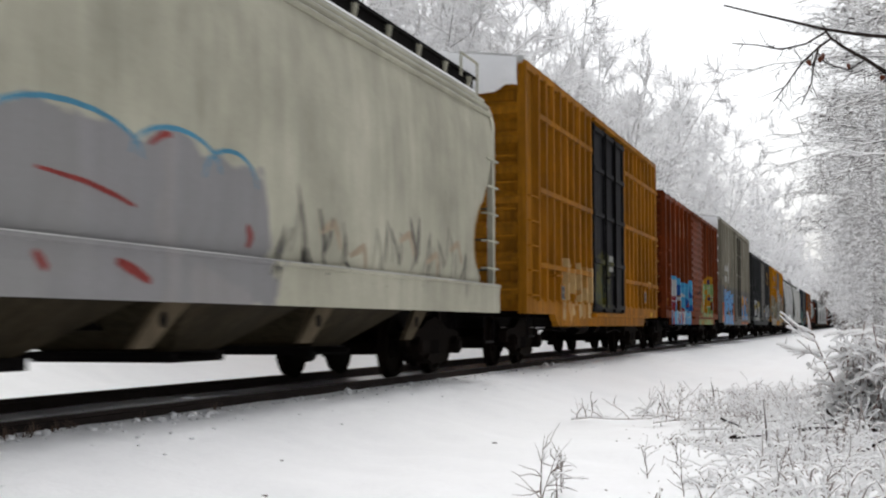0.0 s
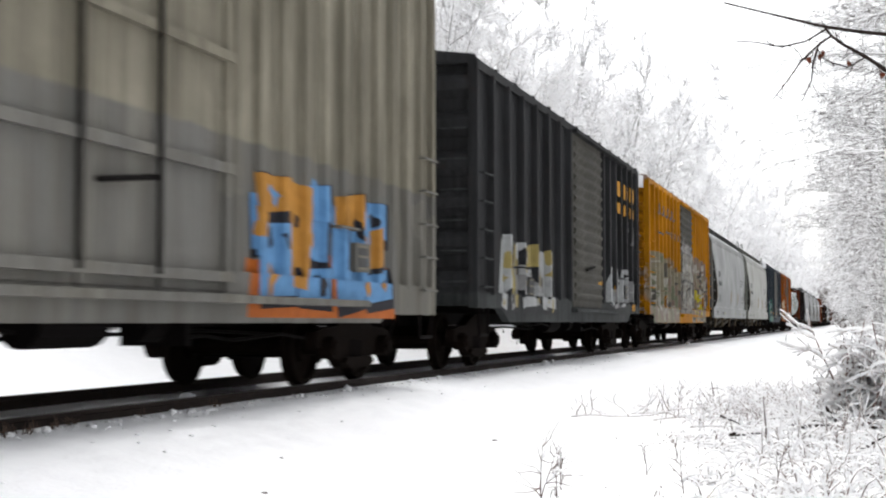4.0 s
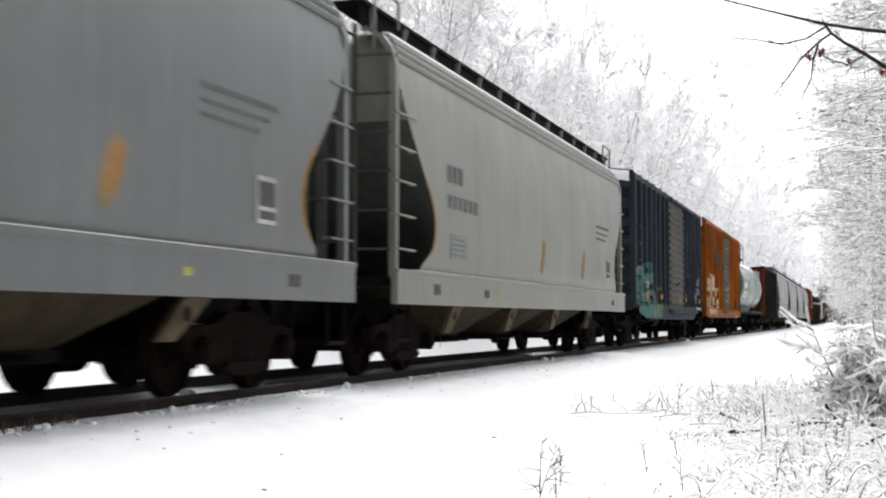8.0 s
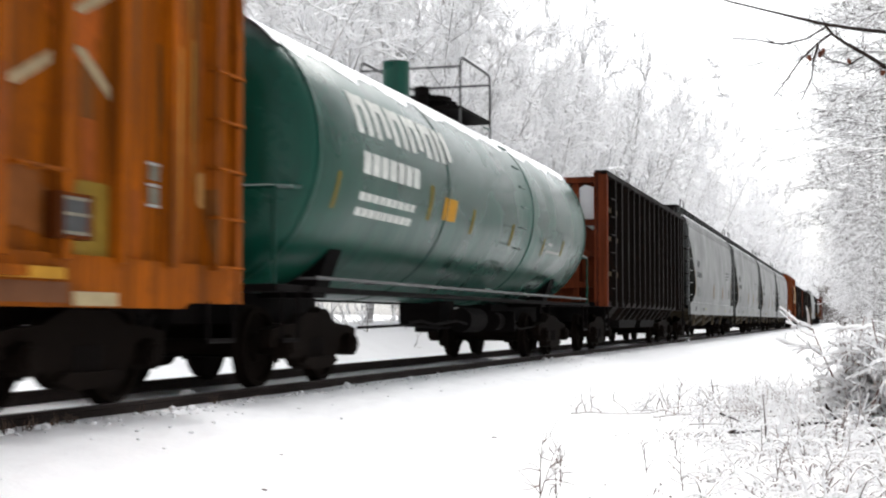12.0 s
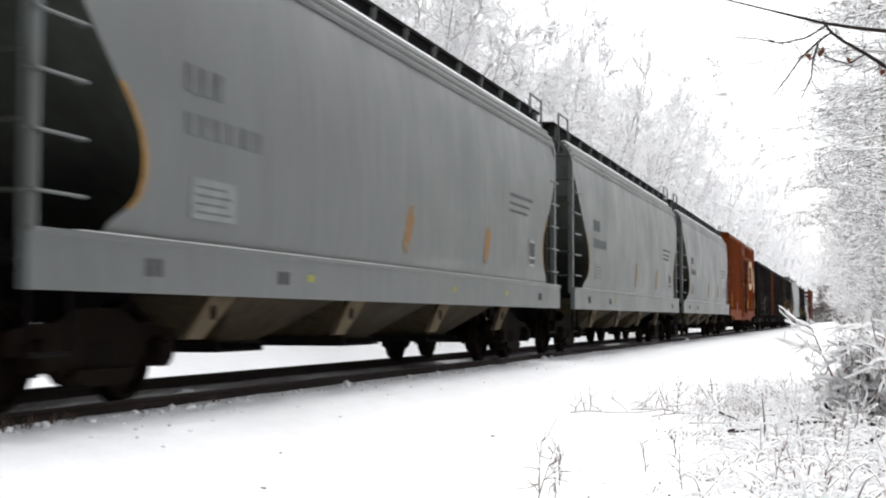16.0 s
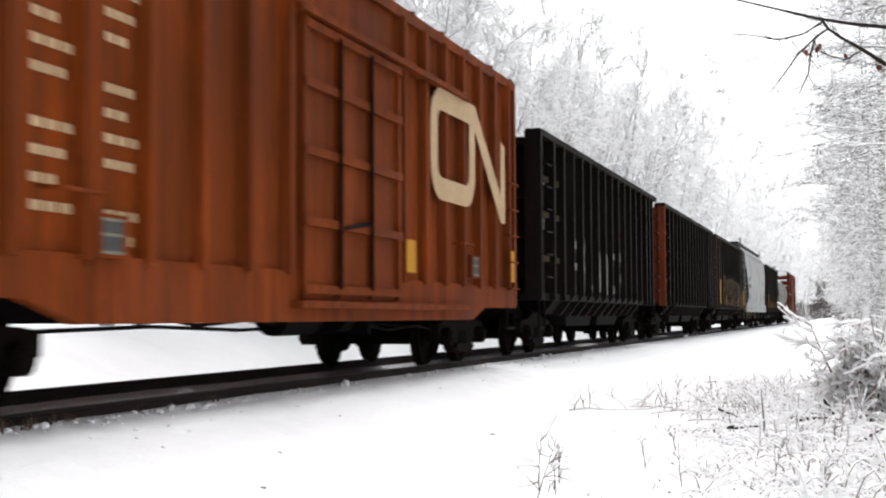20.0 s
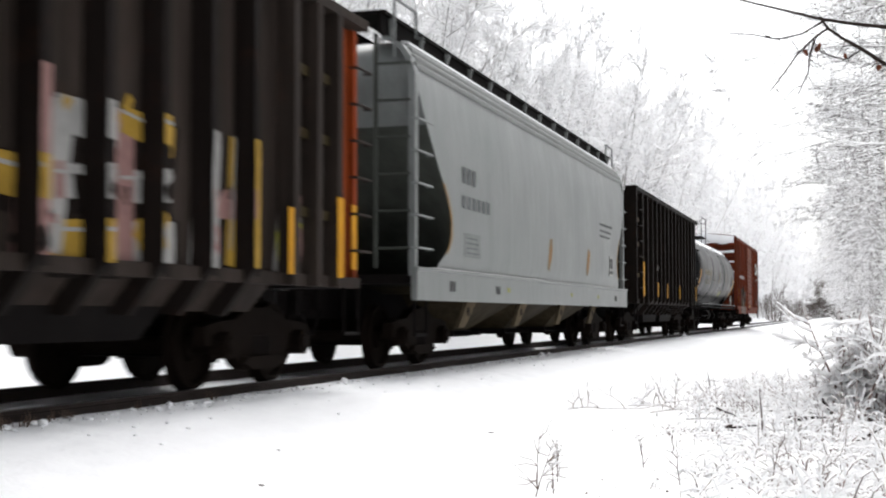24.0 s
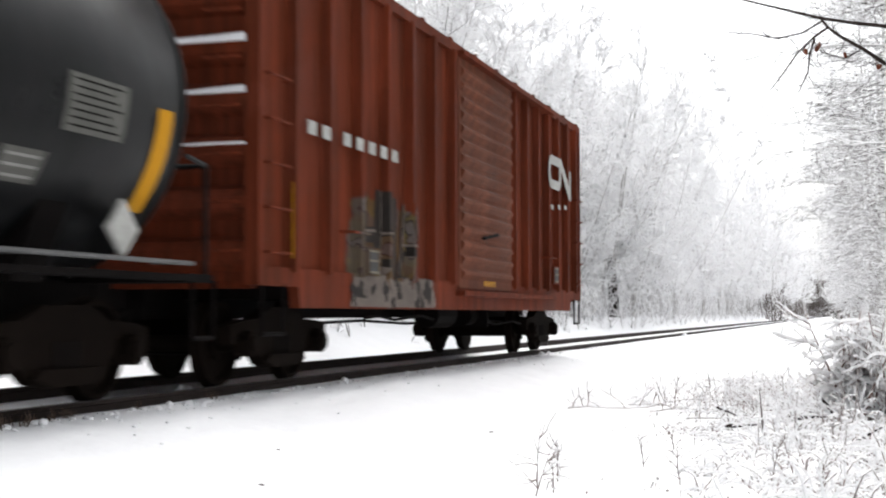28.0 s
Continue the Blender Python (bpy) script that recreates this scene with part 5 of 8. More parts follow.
    sprayed_piece(r, faces, 1.5, 5.75, 1.15, 2.2, 5, 23, [leaf, lime, lime, gold_s], navy_s, gold_s, white_s, 0.2, label="pale green sprayed block letters")
    sprayed_piece(r, faces, 1.3, 5.7, 0.74, 1.05, 6, 29, [lime, gold_s, leaf], leaf, leaf, None, 0.16)
    worn = paint_of("worn_lettering", (0.27, 0.135, 0.07))
    for y0, y1, z0, z1 in ((-6.85, -6.2, 3.45, 3.95), (-5.9, -4.95, 3.45, 4.0), (-4.6, -3.8, 3.48, 4.02), (-3.5, -2.65, 3.5, 4.02), (-2.35, -1.8, 3.4, 3.95), (2.5, 3.1, 3.0, 3.45), (3.4, 4.0, 2.9, 3.35), (4.3, 4.8, 2.8, 3.2)):
        for a, b, c, d in ((0, 0.42, 0.0, 0.9), (0.5, 0.92, 0.08, 1.0)):
            add_bars(r, worn, "lettering", W + 0.004, [(y0 + a * (y1 - y0), y0 + b * (y1 - y0), z0 + c * (z1 - z0), z0 + d * (z1 - z0))])
    white = paint_of("worn_white", (0.30, 0.26, 0.22))
    for y0, y1, z0, z1 in ((-5.98, -5.6, 2.24, 2.5), (-5.5, -5.12, 2.24, 2.5), (-4.65, -4.35, 2.22, 2.46), (-4.25, -3.95, 2.22, 2.46), (-3.62, -3.35, 2.22, 2.48), (-3.27, -3.03, 2.22, 2.48)):
        for a, b, c, d in ((0, 0.42, 0.0, 0.95), (0.52, 0.95, 0.05, 1.0)):
            add_bars(r, white, "reporting_mark", W + 0.004, [(y0 + a * (y1 - y0), y0 + b * (y1 - y0), z0 + c * (z1 - z0), z0 + d * (z1 - z0))])
    add_bars(r, YELLOW_MARK, "reflector", W + 0.006, [(-7.15, -6.75, 1.3, 1.52), (5.9, 6.2, 1.3, 1.52)])

    D = (-1.79, 1.75)
    r, h, W = box_wagon(58.46, 74.31, 5.16, BEIGE, "tall beige and grey box wagon with blue graffiti", D, spaced(7.93, 11, D), ridges=8, end_snow=0.9, drift=0.4, notch=(6.0, 5.8), end_sill=0.8, sill=0.7, door_kind="plug", door_z=(0.98, 4.9), post_w=0.14, post_d=0.07, roof_mat=ROOFGREY)
    faces = side_faces(W, spaced(7.93, 11, D), 0.14, 0.07, D, W + 0.13)
    blue_s, steel_s, tang, black_s = paint_of("azure_spray", (0.1, 0.23, 0.42)), paint_of("steel_blue_spray", (0.16, 0.19, 0.22)), paint_of("tangerine_spray", (0.36, 0.173, 0.036)), paint_of("black_piece_spray", (0.02, 0.02, 0.025))
    rose, brick_s = paint_of("rose_spray", (0.324, 0.108, 0.122)), paint_of("brick_red_spray", (0.36, 0.10, 0.02))
    spray_layer(r, faces, [[(-7.7, 0.85), (-6.3, 0.8), (-6.1, 1.5), (-6.6, 1.75), (-7.5, 1.6)], [(-2.6, 0.85), (-1.9, 0.85), (-1.9, 1.7), (-2.5, 1.6)]], brick_s, 0.003, "sprayed_tag", "rust red sprayed patch")
    sprayed_piece(r, faces, -6.9, -2.5, 0.78, 2.08, 4, 41, [blue_s, blue_s, tang, steel_s, rose], black_s, None, None, 0.17, label="blue sprayed block letters with black edges")
    spray_layer(r, faces, [[(2.2, 0.75), (6.3, 0.75), (6.2, 1.35), (5.2, 1.2), (4.2, 1.4), (3.2, 1.2), (2.3, 1.3)]], brick_s, 0.003, "sprayed_tag", "rust red sprayed patch")
    sprayed_piece(r, faces, 2.4, 6.2, 1.0, 2.02, 4, 52, [blue_s, blue_s, tang], black_s, None, None, 0.16, label="blue sprayed block letters")
    add_bars(r, WHITE_MARK, "lettering", W + 0.075, [(-6.6 + k * 0.6, -6.25 + k * 0.6, 3.0, 3.25) for k in range(3)] + [(-6.6 + k * 0.6, -6.25 + k * 0.6, 2.55, 2.8) for k in range(2)] + [(-5.0, -4.8, 2.5, 3.4)])

    D = (-0.8, 2.3)
    r, h, W = box_wagon(76.4, 91.97, 4.58, BLACKBOX, "black box wagon with grey doors and worn tags", D, spaced(7.78, 7, D), ridges=6, notch=(6.4, 5.9), sill=0.71, door_kind="ribbed", door_mat=NAVYDOOR)
    faces = side_faces(W, spaced(7.78, 7, D), 0.11, 0.11, D, W + 0.128)
    pearl, ash, khaki, soot = paint_of("pearl_spray", (0.302, 0.31, 0.31)), paint_of("ash_spray", (0.20, 0.20, 0.20)), paint_of("khaki_spray", (0.26, 0.21, 0.08)), paint_of("soot_spray", (0.02, 0.02, 0.022))
    sprayed_piece(r, faces, 3.3, 5.6, 1.16, 1.92, 3, 61, [pearl, pearl, ash], soot, None, None, 0.17, label="white sprayed block letters")
    sprayed_piece(r, faces, 6.0, 6.9, 1.2, 1.6, 2, 66, [pearl, ash], soot, None, None, 0.08)
    sprayed_piece(r, faces, -6.3, -2.4, 1.0, 1.95, 5, 63, [pearl, khaki, ash], soot, None, None, 0.13, label="yellowish and white sprayed letters")
    sprayed_piece(r, faces, 5.7, 6.95, 2.55, 3.1, 2, 68, [ash, ash], soot, None, None, 0.05)
    add_bars(r, YELLOW_MARK, "lettering", W + 0.075, [(4.45 + k * 0.9, 5.05 + k * 0.9, 3.25, 3.5) for k in range(3)] + [(4.45 + k * 0.9, 5.05 + k * 0.9, 3.65, 4.0) for k in range(3)])
    add_bars(r, YELLOW_MARK, "reflector", W + 0.075, [(1.9, 2.4, 1.5, 1.62), (4.0, 4.35, 1.42, 1.54), (6.55, 6.95, 0.98, 1.14)])

    D = (-1.23, 2.0)
    r, h, W = box_wagon(93.79, 109.71, 4.62, YELLOW, "yellow box wagon with dense grey graffiti along its lower half", D, spaced(7.96, 8, D), ridges=7, drift=0.3, notch=(6.5, 5.6), sill=0.69, door_kind="ribbed", door_mat=YDOOR, end_mat=YELLOW_END, roof_mat=paint_of("pale_roof", (0.30, 0.22, 0.18)))
    faces = side_faces(W, spaced(7.96, 8, D), 0.11, 0.11, D, W + 0.128, 0.70)
    stone, silver, coal, moss = paint_of("stone_spray", (0.2, 0.18, 0.13)), paint_of("silver_spray", (0.31, 0.3, 0.27)), paint_of("coal_spray", (0.07, 0.068, 0.06)), paint_of("moss_spray", (0.14, 0.15, 0.1))
    clay, lemon = paint_of("clay_spray", (0.18, 0.135, 0.11)), paint_of("lemon_spray", (0.34, 0.29, 0.02))
    sprayed_piece(r, faces, -7.4, -4.6, 1.25, 2.45, 3, 71, [stone, silver, moss, coal], moss, stone, silver, 0.2, label="grey sprayed block letters")
    sprayed_piece(r, faces, -4.7, -1.5, 1.2, 2.05, 4, 73, [stone, clay, silver, moss], coal, stone, silver, 0.18, label="grey sprayed block letters")
    sprayed_piece(r, faces, -6.9, -1.5, 0.72, 1.05, 6, 75, [stone, moss, silver, clay], stone, moss, None, 0.16)
    sprayed_piece(r, faces, 2.3, 6.6, 1.9, 2.65, 5, 77, [clay, stone, silver], coal, clay, None, 0.14, label="grey and brown sprayed block letters")
    sprayed_piece(r, faces, 2.3, 6.4, 0.95, 1.75, 5, 79, [clay, lemon, silver], coal, stone, None, 0.13)
    sprayed_piece(r, faces, D[0] + 0.1, D[1] - 0.1, 1.15, 1.95, 4, 81, [silver, stone, coal], coal, None, silver, 0.10, label="white scrawled letters on the door")
    sprayed_piece(r, faces, D[0] + 0.1, D[1] - 0.1, 2.1, 2.9, 4, 83, [silver, silver, stone], coal, None, silver, 0.09)
    spray_layer(r, faces, [[(-1.42, 2.35), (-1.26, 2.35), (-1.26, 2.85), (-1.42, 2.85)]], lemon, 0.03, "sprayed_tag", "lime yellow sprayed stroke")
    add_bars(r, DARK_MARK, "lettering", W + 0.113, [(-6.5 + k * 0.8, -5.95 + k * 0.8, 3.75, 3.82) for k in range(5)] + [(-6.3 + k * 0.9, -6.1 + k * 0.9, 3.82, 4.05) for k in range(4)] + [(-6.5, -5.3, 3.2, 3.26), (-4.9, -3.9, 3.3, 3.36), (-3.7, -3.45, 3.2, 3.4), (-2.9, -2.65, 3.2, 3.4), (-2.1, -1.9, 3.2, 3.4)])

    for a, b, m in ((110.9, 127.46, GREY), (128.89, 145.65, OLIVE)):
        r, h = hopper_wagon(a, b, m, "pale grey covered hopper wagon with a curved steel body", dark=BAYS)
        hopper_marks(r, h)

    D = (-1.3, 2.1)
    r, h, W = box_wagon(147.63, 163.21, 4.42, NAVY, "dark navy box wagon with a grey ribbed door and green tags", D, spaced(7.79, 7, D), ridges=7, drift=0.2, notch=(6.7, 5.2), end_sill=1.08, sill=0.71, door_kind="ribbed", door_mat=NAVYDOOR)
    add_bars(r, YELLOW_MARK, "reflector", W + 0.113, [(-6.25, -5.75, 1.28, 1.45), (-3.45, -3.05, 1.28, 1.42), (0.9, 1.2, 1.28, 1.40), (2.5, 2.75, 1.28, 1.40), (6.4, 6.7, 1.28, 1.42)])
    faces = side_faces(W, spaced(7.79, 7, D), 0.11, 0.11, D, W + 0.128, 0.74)
    teal, mint, olive_s, fog = paint_of("teal_spray", (0.03, 0.11, 0.088)), paint_of("mint_spray", (0.085, 0.17, 0.15)), paint_of("olive_green_spray", (0.11, 0.12, 0.03)), paint_of("fog_spray", (0.15, 0.17, 0.19))
    spray_layer(r, faces, [[(-7.2, 1.16), (-7.2, 0.9), (-6.0, 0.76), (-3.0, 0.76), (-3.4, 1.15), (-4.6, 1.3), (-5.2, 1.25)], [(-7.1, 1.1), (-5.0, 1.1), (-4.8, 1.5), (-5.3, 1.8), (-7.0, 1.9)], [(-5.95, 1.7), (-5.25, 1.7), (-5.2, 2.05), (-4.9, 2.1), (-5.6, 2.45), (-6.2, 2.15), (-5.95, 2.1)]], teal, 0.004, "sprayed_tag", "teal sprayed arrow and patch")
    sprayed_piece(r, faces, -7.2, -4.5, 1.2, 2.05, 3, 103, [mint, teal, fog], NAVY, None, None, 0.12, label="pale teal sprayed letters")
    sprayed_piece(r, faces, -5.2, -2.9, 0.82, 1.15, 4, 105, [teal, mint, olive_s], teal, None, None, 0.07)
    sprayed_piece(r, faces, -3.9, -2.7, 1.0, 1.55, 2, 107, [olive_s, olive_s, mint], NAVY, None, None, 0.05, label="olive sprayed scrawl")
    sprayed_piece(r, faces, 2.5, 6.9, 1.35, 2.15, 6, 109, [fog, fog], NAVY, None, None, 0.07, label="pale grey scrawled letters")
    spray_layer(r, faces, [[(6.0, 1.08), (7.5, 1.02), (7.55, 1.12), (6.1, 1.16)]], paint_of("pale_blue_spray", (0.10, 0.22, 0.36)), 0.006, "sprayed_tag", "pale blue sprayed stroke")
    spray_layer(r, faces, [[(7.3, 1.3), (7.5, 1.3), (7.5, 2.3), (7.3, 2.25)]], YELLOW_TAG, 0.006, "sprayed_tag", "yellow sprayed stroke")
    add_bars(r, WHITE_MARK, "stencil", W + 0.113, [(-6.25, -5.75, 1.55, 1.6), (-6.25, -5.75, 1.65, 1.72)])

    D = (-1.16, 1.76)
    r, h, W = box_wagon(164.9, 180.84, 4.48, RUSTORANGE, "rusty orange box wagon with a grimy ribbed door and cream graffiti", D, spaced(7.97, 8, D), ridges=7, drift=0.3, notch=(7.0, 6.9), end_sill=0.84, sill=0.79, door_kind="ribbed", door_mat=OLIVEDOOR, end_mat=SHADED_ORANGE_END, roof_mat=RUSTORANGE)
    cream, gold = paint_of("cream_spray", (0.34, 0.27, 0.17)), paint_of("gold_spray", (0.27, 0.155, 0.03))
    brown = paint_of("old_sign_brown", (0.085, 0.055, 0.03))
    pale, umber, rusty = paint_of("bleached_cream_spray", (0.44, 0.36, 0.24)), paint_of("rust_umber", (0.105, 0.038, 0.008)), paint_of("rust_bright", (0.20, 0.048, 0.006))
    faces = side_faces(W, spaced(7.97, 8, D), 0.11, 0.11, D, W + 0.128, 0.82)
    # rust running down from the roof rail and up from the sill
    rng = random.Random(31)
    for mat, n, wide, label in ((umber, 60, 0.042, "dark rust runs down the side"), (rusty, 40, 0.07, "bright rust runs down the side"), (gold, 16, 0.03, "scraped ochre streaks")):
        runs = []
        for k in range(n):
            y = rng.uniform(-7.8, 7.8)
            if D[0] - 0.1 < y < D[1] + 0.1:
                continue
            w, ln = wide * rng.uniform(0.4, 1.6), rng.uniform(0.3, 1.9)
            z = rng.choice((4.34, 4.34, rng.uniform(1.6, 4.0), 1.1 + ln))
            runs.append([(y - w, z), (y - 0.6 * w, z - 0.6 * ln), (y - 0.1 * w, z - ln), (y + 0.3 * w, z - 0.75 * ln), (y + w, z - 0.3 * ln), (y + 0.8 * w, z)])
        spray_layer(r, faces, runs, mat, 0.002 if mat == umber else 0.003, "rust_run", label)
    spray_layer(r, faces, [[(-5.6, 4.3), (-5.6, 3.5), (-5.2, 3.42), (-5.15, 4.3)], [(-4.75, 4.3), (-4.7, 3.3), (-4.3, 3.35), (-4.35, 4.3)], [(-4.3, 3.42), (-4.25, 2.85), (-2.2, 2.9), (-2.1, 3.36), (-3.0, 3.45)]], brown, 0.0045, "old_sign", "dark brown overpainted sign")
    # cream graffiti over posts and sheets, broken by the orange beneath
    spray_layer(r, faces, [[(-7.3, 1.2), (-6.2, 0.9), (-5.3, 0.95), (-5.25, 1.5), (-6.1, 1.75), (-7.25, 1.6)], [(-6.95, 1.5), (-6.3, 1.55), (-6.2, 2.36), (-6.4, 2.5), (-6.98, 2.42)], [(-6.05, 1.5), (-5.35, 1.5), (-5.2, 2.3), (-5.5, 2.46), (-6.0, 2.38)], [(-5.3, 1.55), (-4.5, 1.6), (-4.4, 1.84), (-4.7, 1.98), (-5.3, 1.95)]], cream, 0.006, "sprayed_tag", "broad cream sprayed patches")
    sprayed_piece(r, faces, -7.1, -5.0, 1.3, 2.4, 3, 131, [pale, cream, gold], RUSTORANGE, None, None, 0.13, label="worn cream sprayed letters")
    sprayed_piece(r, faces, -5.3, -3.6, 0.9, 1.5, 3, 133, [cream, pale, cream], RUSTORANGE, None, None, 0.07, label="small cream sprayed letters")
    spray_layer(r, faces, [[(-4.9, 1.86), (-3.7, 2.0), (-3.5, 1.9), (-3.6, 1.75), (-3.75, 1.86), (-4.8, 1.74)]], cream, 0.01, "sprayed_tag", "cream sprayed loop")
    # the door: pale overpainted foot, soot across its middle
    grey_s, sooty = paint_of("grey_overpaint", (0.125, 0.112, 0.088)), paint_of("door_soot", (0.035, 0.029, 0.022))
    for mat, n, z0, z1, name, label in ((grey_s, 34, 1.42, 2.1, "overpaint", "pale grey scraps of paint left on the door"), (grey_s, 7, 2.2, 4.0, "overpaint", "pale scratches along the door"), (sooty, 22, 1.18, 1.42, "soot_mark", "black soot along the door's foot"), (sooty, 16, 2.1, 3.6, "soot_mark", "sooty streaks on the door")):
        bits = []
        for k in range(n):
            z = rng.uniform(z0, z1)
            y = rng.uniform(D[0] + 0.12, D[1] - 0.9)
            w = rng.uniform(0.25, 0.78)
            t = rng.uniform(0.02, 0.06)
            bits.append([(y, z), (y + 0.3 * w, z - t), (y + w, z - 0.3 * t), (y + 0.9 * w, z + 0.5 * t), (y + 0.4 * w, z + t)])
        spray_layer(r, faces, bits, mat, 0.004 if mat == grey_s else 0.007, name, label)
    spray_layer(r, faces, [[(-6.9, 1.14), (-6.9, 0.86), (1.0, 0.82), (5.2, 0.82), (5.2, 0.96), (1.4, 0.97), (-2.0, 1.0)]], paint_of("mud_brown", (0.12, 0.05, 0.022)), 0.003, "mud_film", "brown mud film on the sill")
    part("notice", fixed_box(W, W + 0.01, -3.1, -2.62, 1.60, 1.98), brown, r, "dark square notice")
    bm = bmesh.new()
    for p, q in (((4.52, 3.40), (5.18, 2.94)), ((5.95, 3.22), (5.32, 2.90)), ((5.28, 2.66), (4.52, 2.26)), ((5.34, 2.66), (6.02, 2.24))):
        solid(bm, [(p[0] - 0.09, p[1]), (p[0] + 0.09, p[1]), (q[0] + 0.09, q[1]), (q[0] - 0.09, q[1])], "x", W + 0.006, W + 0.012)
    part("faded_emblem", fixed(bm), paint_of("worn_cream", (0.26, 0.20, 0.12)), r)
    splash(r, W + 0.003, 4.95, 5.65, 2.50, 3.05, paint_of("faded_red", (0.26, 0.06, 0.006)), 5)
    splash(r, W + 0.005, 5.32, 6.0, 1.02, 1.70, paint_of("ochre_patch", (0.20, 0.125, 0.018)), 6, 0, 0.06, 14)
    splash(r, W + 0.005, 4.4, 5.0, 1.25, 1.78, paint_of("dark_patch", (0.15, 0.05, 0.012)), 8, 0, 0.35)
    splash(r, W + 0.005, 7.2, 7.66, 1.64, 1.95, paint_of("tan_patch", (0.26, 0.13, 0.04)), 7, 0, 0.08, 12)
    splash(r, W + 0.005, 2.9, 3.5, 2.35, 2.85, paint_of("gold_patch", (0.36, 0.16, 0.01)), 9)
    for z0, z1 in ((1.62, 1.74), (1.80, 1.92)):
        part("stencil_panel", fixed_box(W + 0.005, W + 0.009, 6.4, 6.84, z0, z1), paint_of("grey_stencil", (0.15, 0.14, 0.11)), r)
    for z in (1.60, 1.76, 1.93):
        part("stencil_line", fixed_box(W + 0.005, W + 0.011, 6.37, 6.87, z - 0.012, z + 0.012), WHITE_MARK, r)
    part("yellow_rail", fixed_box(W + 0.06, W + 0.10, 1.6, 5.1, 0.98, 1.06), paint_of("worn_yellow", (0.38, 0.19, 0.02)), r)
    part("plate", fixed_box(W + 0.062, W + 0.072, 5.25, 5.84, 0.80, 0.90), paint_of("cream_plate", (0.35, 0.28, 0.16)), r)
    add_bars(r, YELLOW_MARK, "reflector", W + 0.005, [(2.2, 2.75, 1.25, 1.5)])

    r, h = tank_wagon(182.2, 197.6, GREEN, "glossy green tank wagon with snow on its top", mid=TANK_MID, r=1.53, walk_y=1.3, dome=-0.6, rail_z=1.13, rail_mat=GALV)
    add_tank_marks(r, h)

    r, h = gondola_wagon(199.4, 214.3, GONDOLA, "black ribbed gondola wagon with red-brown ends", end_mat=REDBROWN, front_mat=REDBROWN, snowy=True)

    for (a, b), m in zip(((215.44, 232.18), (233.6, 250.5), (251.9, 268.53), (269.85, 286.52)), (GREY, GREY, GREY, GREY)):
        r, h = hopper_wagon(a, b, m, "pale grey covered hopper wagon with a curved steel body", dark=BAYS)
        hopper_marks(r, h)

    D = (-1.25, 1.78)
    r, h, W = box_wagon(287.72, 303.42, 4.52, CNBROWN, "oxide brown box wagon with a cream emblem", D, spaced(7.85, 7, D), ridges=8, notch=(5.9, 5.2), end_sill=0.84, sill=0.66, door_kind="plug", door_z=(0.9, 3.75))
    add_emblem(r, W + 0.114, 3.0, 6.9, 2.25, 3.75, 0.30)
    add_bars(r, CREAM_MARK, "lettering", W + 0.004, [(-6.7 + c * 0.95, -6.15 + c * 0.95 - 0.1 * (k % 3), 3.72 - k * 0.19, 3.79 - k * 0.19) for k in range(14) for c in range(3) if (k * 3 + c) % 5])
    add_bars(r, YELLOW_MARK, "reflector", W + 0.113, [(2.0, 2.35, 1.25, 1.65), (7.3, 7.5, 1.25, 1.75), (-7.6, -7.4, 1.25, 1.9)])

    r, h = gondola_wagon(305.1, 320.0, GONDOLA_CHALK, "black ribbed gondola wagon with chalked sides and a rust-red end", end_mat=GONDOLA_TRIM, rear_mat=GONDOLA_RUST, rib_mat=GONDOLA)
    add_bars(r, WHITE_MARK, "reporting_mark", 1.406, [(-5.8 + k * 0.2, -5.66 + k * 0.2, 2.58, 2.74) for k in range(5)])
    for y0, y1, z0, z1 in ((-7.1, -6.4, 2.24, 2.66), (-6.9, -6.3, 3.08, 3.3), (-5.8, -4.9, 3.12, 3.26)):
        splash(r, 1.404, y0, y1, z0, z1, CHALK, y0)
    splash(r, 1.404, -5.9, -5.15, 1.2, 1.75, OLIVE_TAG, 3)
    ribs = [-h + 3.0 + k * (2 * h - 6.0) / 10 for k in range(11)]
    faces = [(a + 0.09, b - 0.09, 0.9, 3, 1.40, 1.40) for a, b in zip([-5.3] + ribs, ribs + [6.0])] + [(a - 0.055, a + 0.055, 0.9, 3, 1.59, 1.59) for a in ribs]
    sprayed_piece(r, faces, -4.7, 1.5, 1.2, 2.15, 6, 121, [CHALK, paint_of("grey_chalk", (0.10, 0.10, 0.095)), CHALK], GONDOLA, None, None, 0.07, label="chalk white sprayed letters")
    r, h = gondola_wagon(321.65, 336.4, GONDOLA, "black ribbed gondola wagon with rust-brown ends", end_mat=REDBROWN, rear_mat=REDBROWN, front_mat=REDBROWN)
    r, h = gondola_wagon(337.7, 352.2, GONDOLA_TAG, "black ribbed gondola wagon with yellow and white tags", end_mat=GONDOLA_TRIM, rear_mat=GONDOLA_RUST, rib_mat=GONDOLA)
    add_bars(r, YELLOW_MARK, "reflector", 1.592, [(-5.92, -5.68, 1.2, 2.2), (-3.1, -2.98, 1.2, 1.6), (0.05, 0.18, 1.2, 1.62), (6.7, 6.85, 1.2, 1.9)])
    ribs = [-h + 3.0 + k * (2 * h - 6.0) / 10 for k in range(11)]
    faces = [(a + 0.09, b - 0.09, 0.9, 3, 1.40, 1.40) for a, b in zip([-5.3] + ribs, ribs + [6.0])] + [(a - 0.055, a + 0.055, 0.9, 3, 1.59, 1.59) for a in ribs]
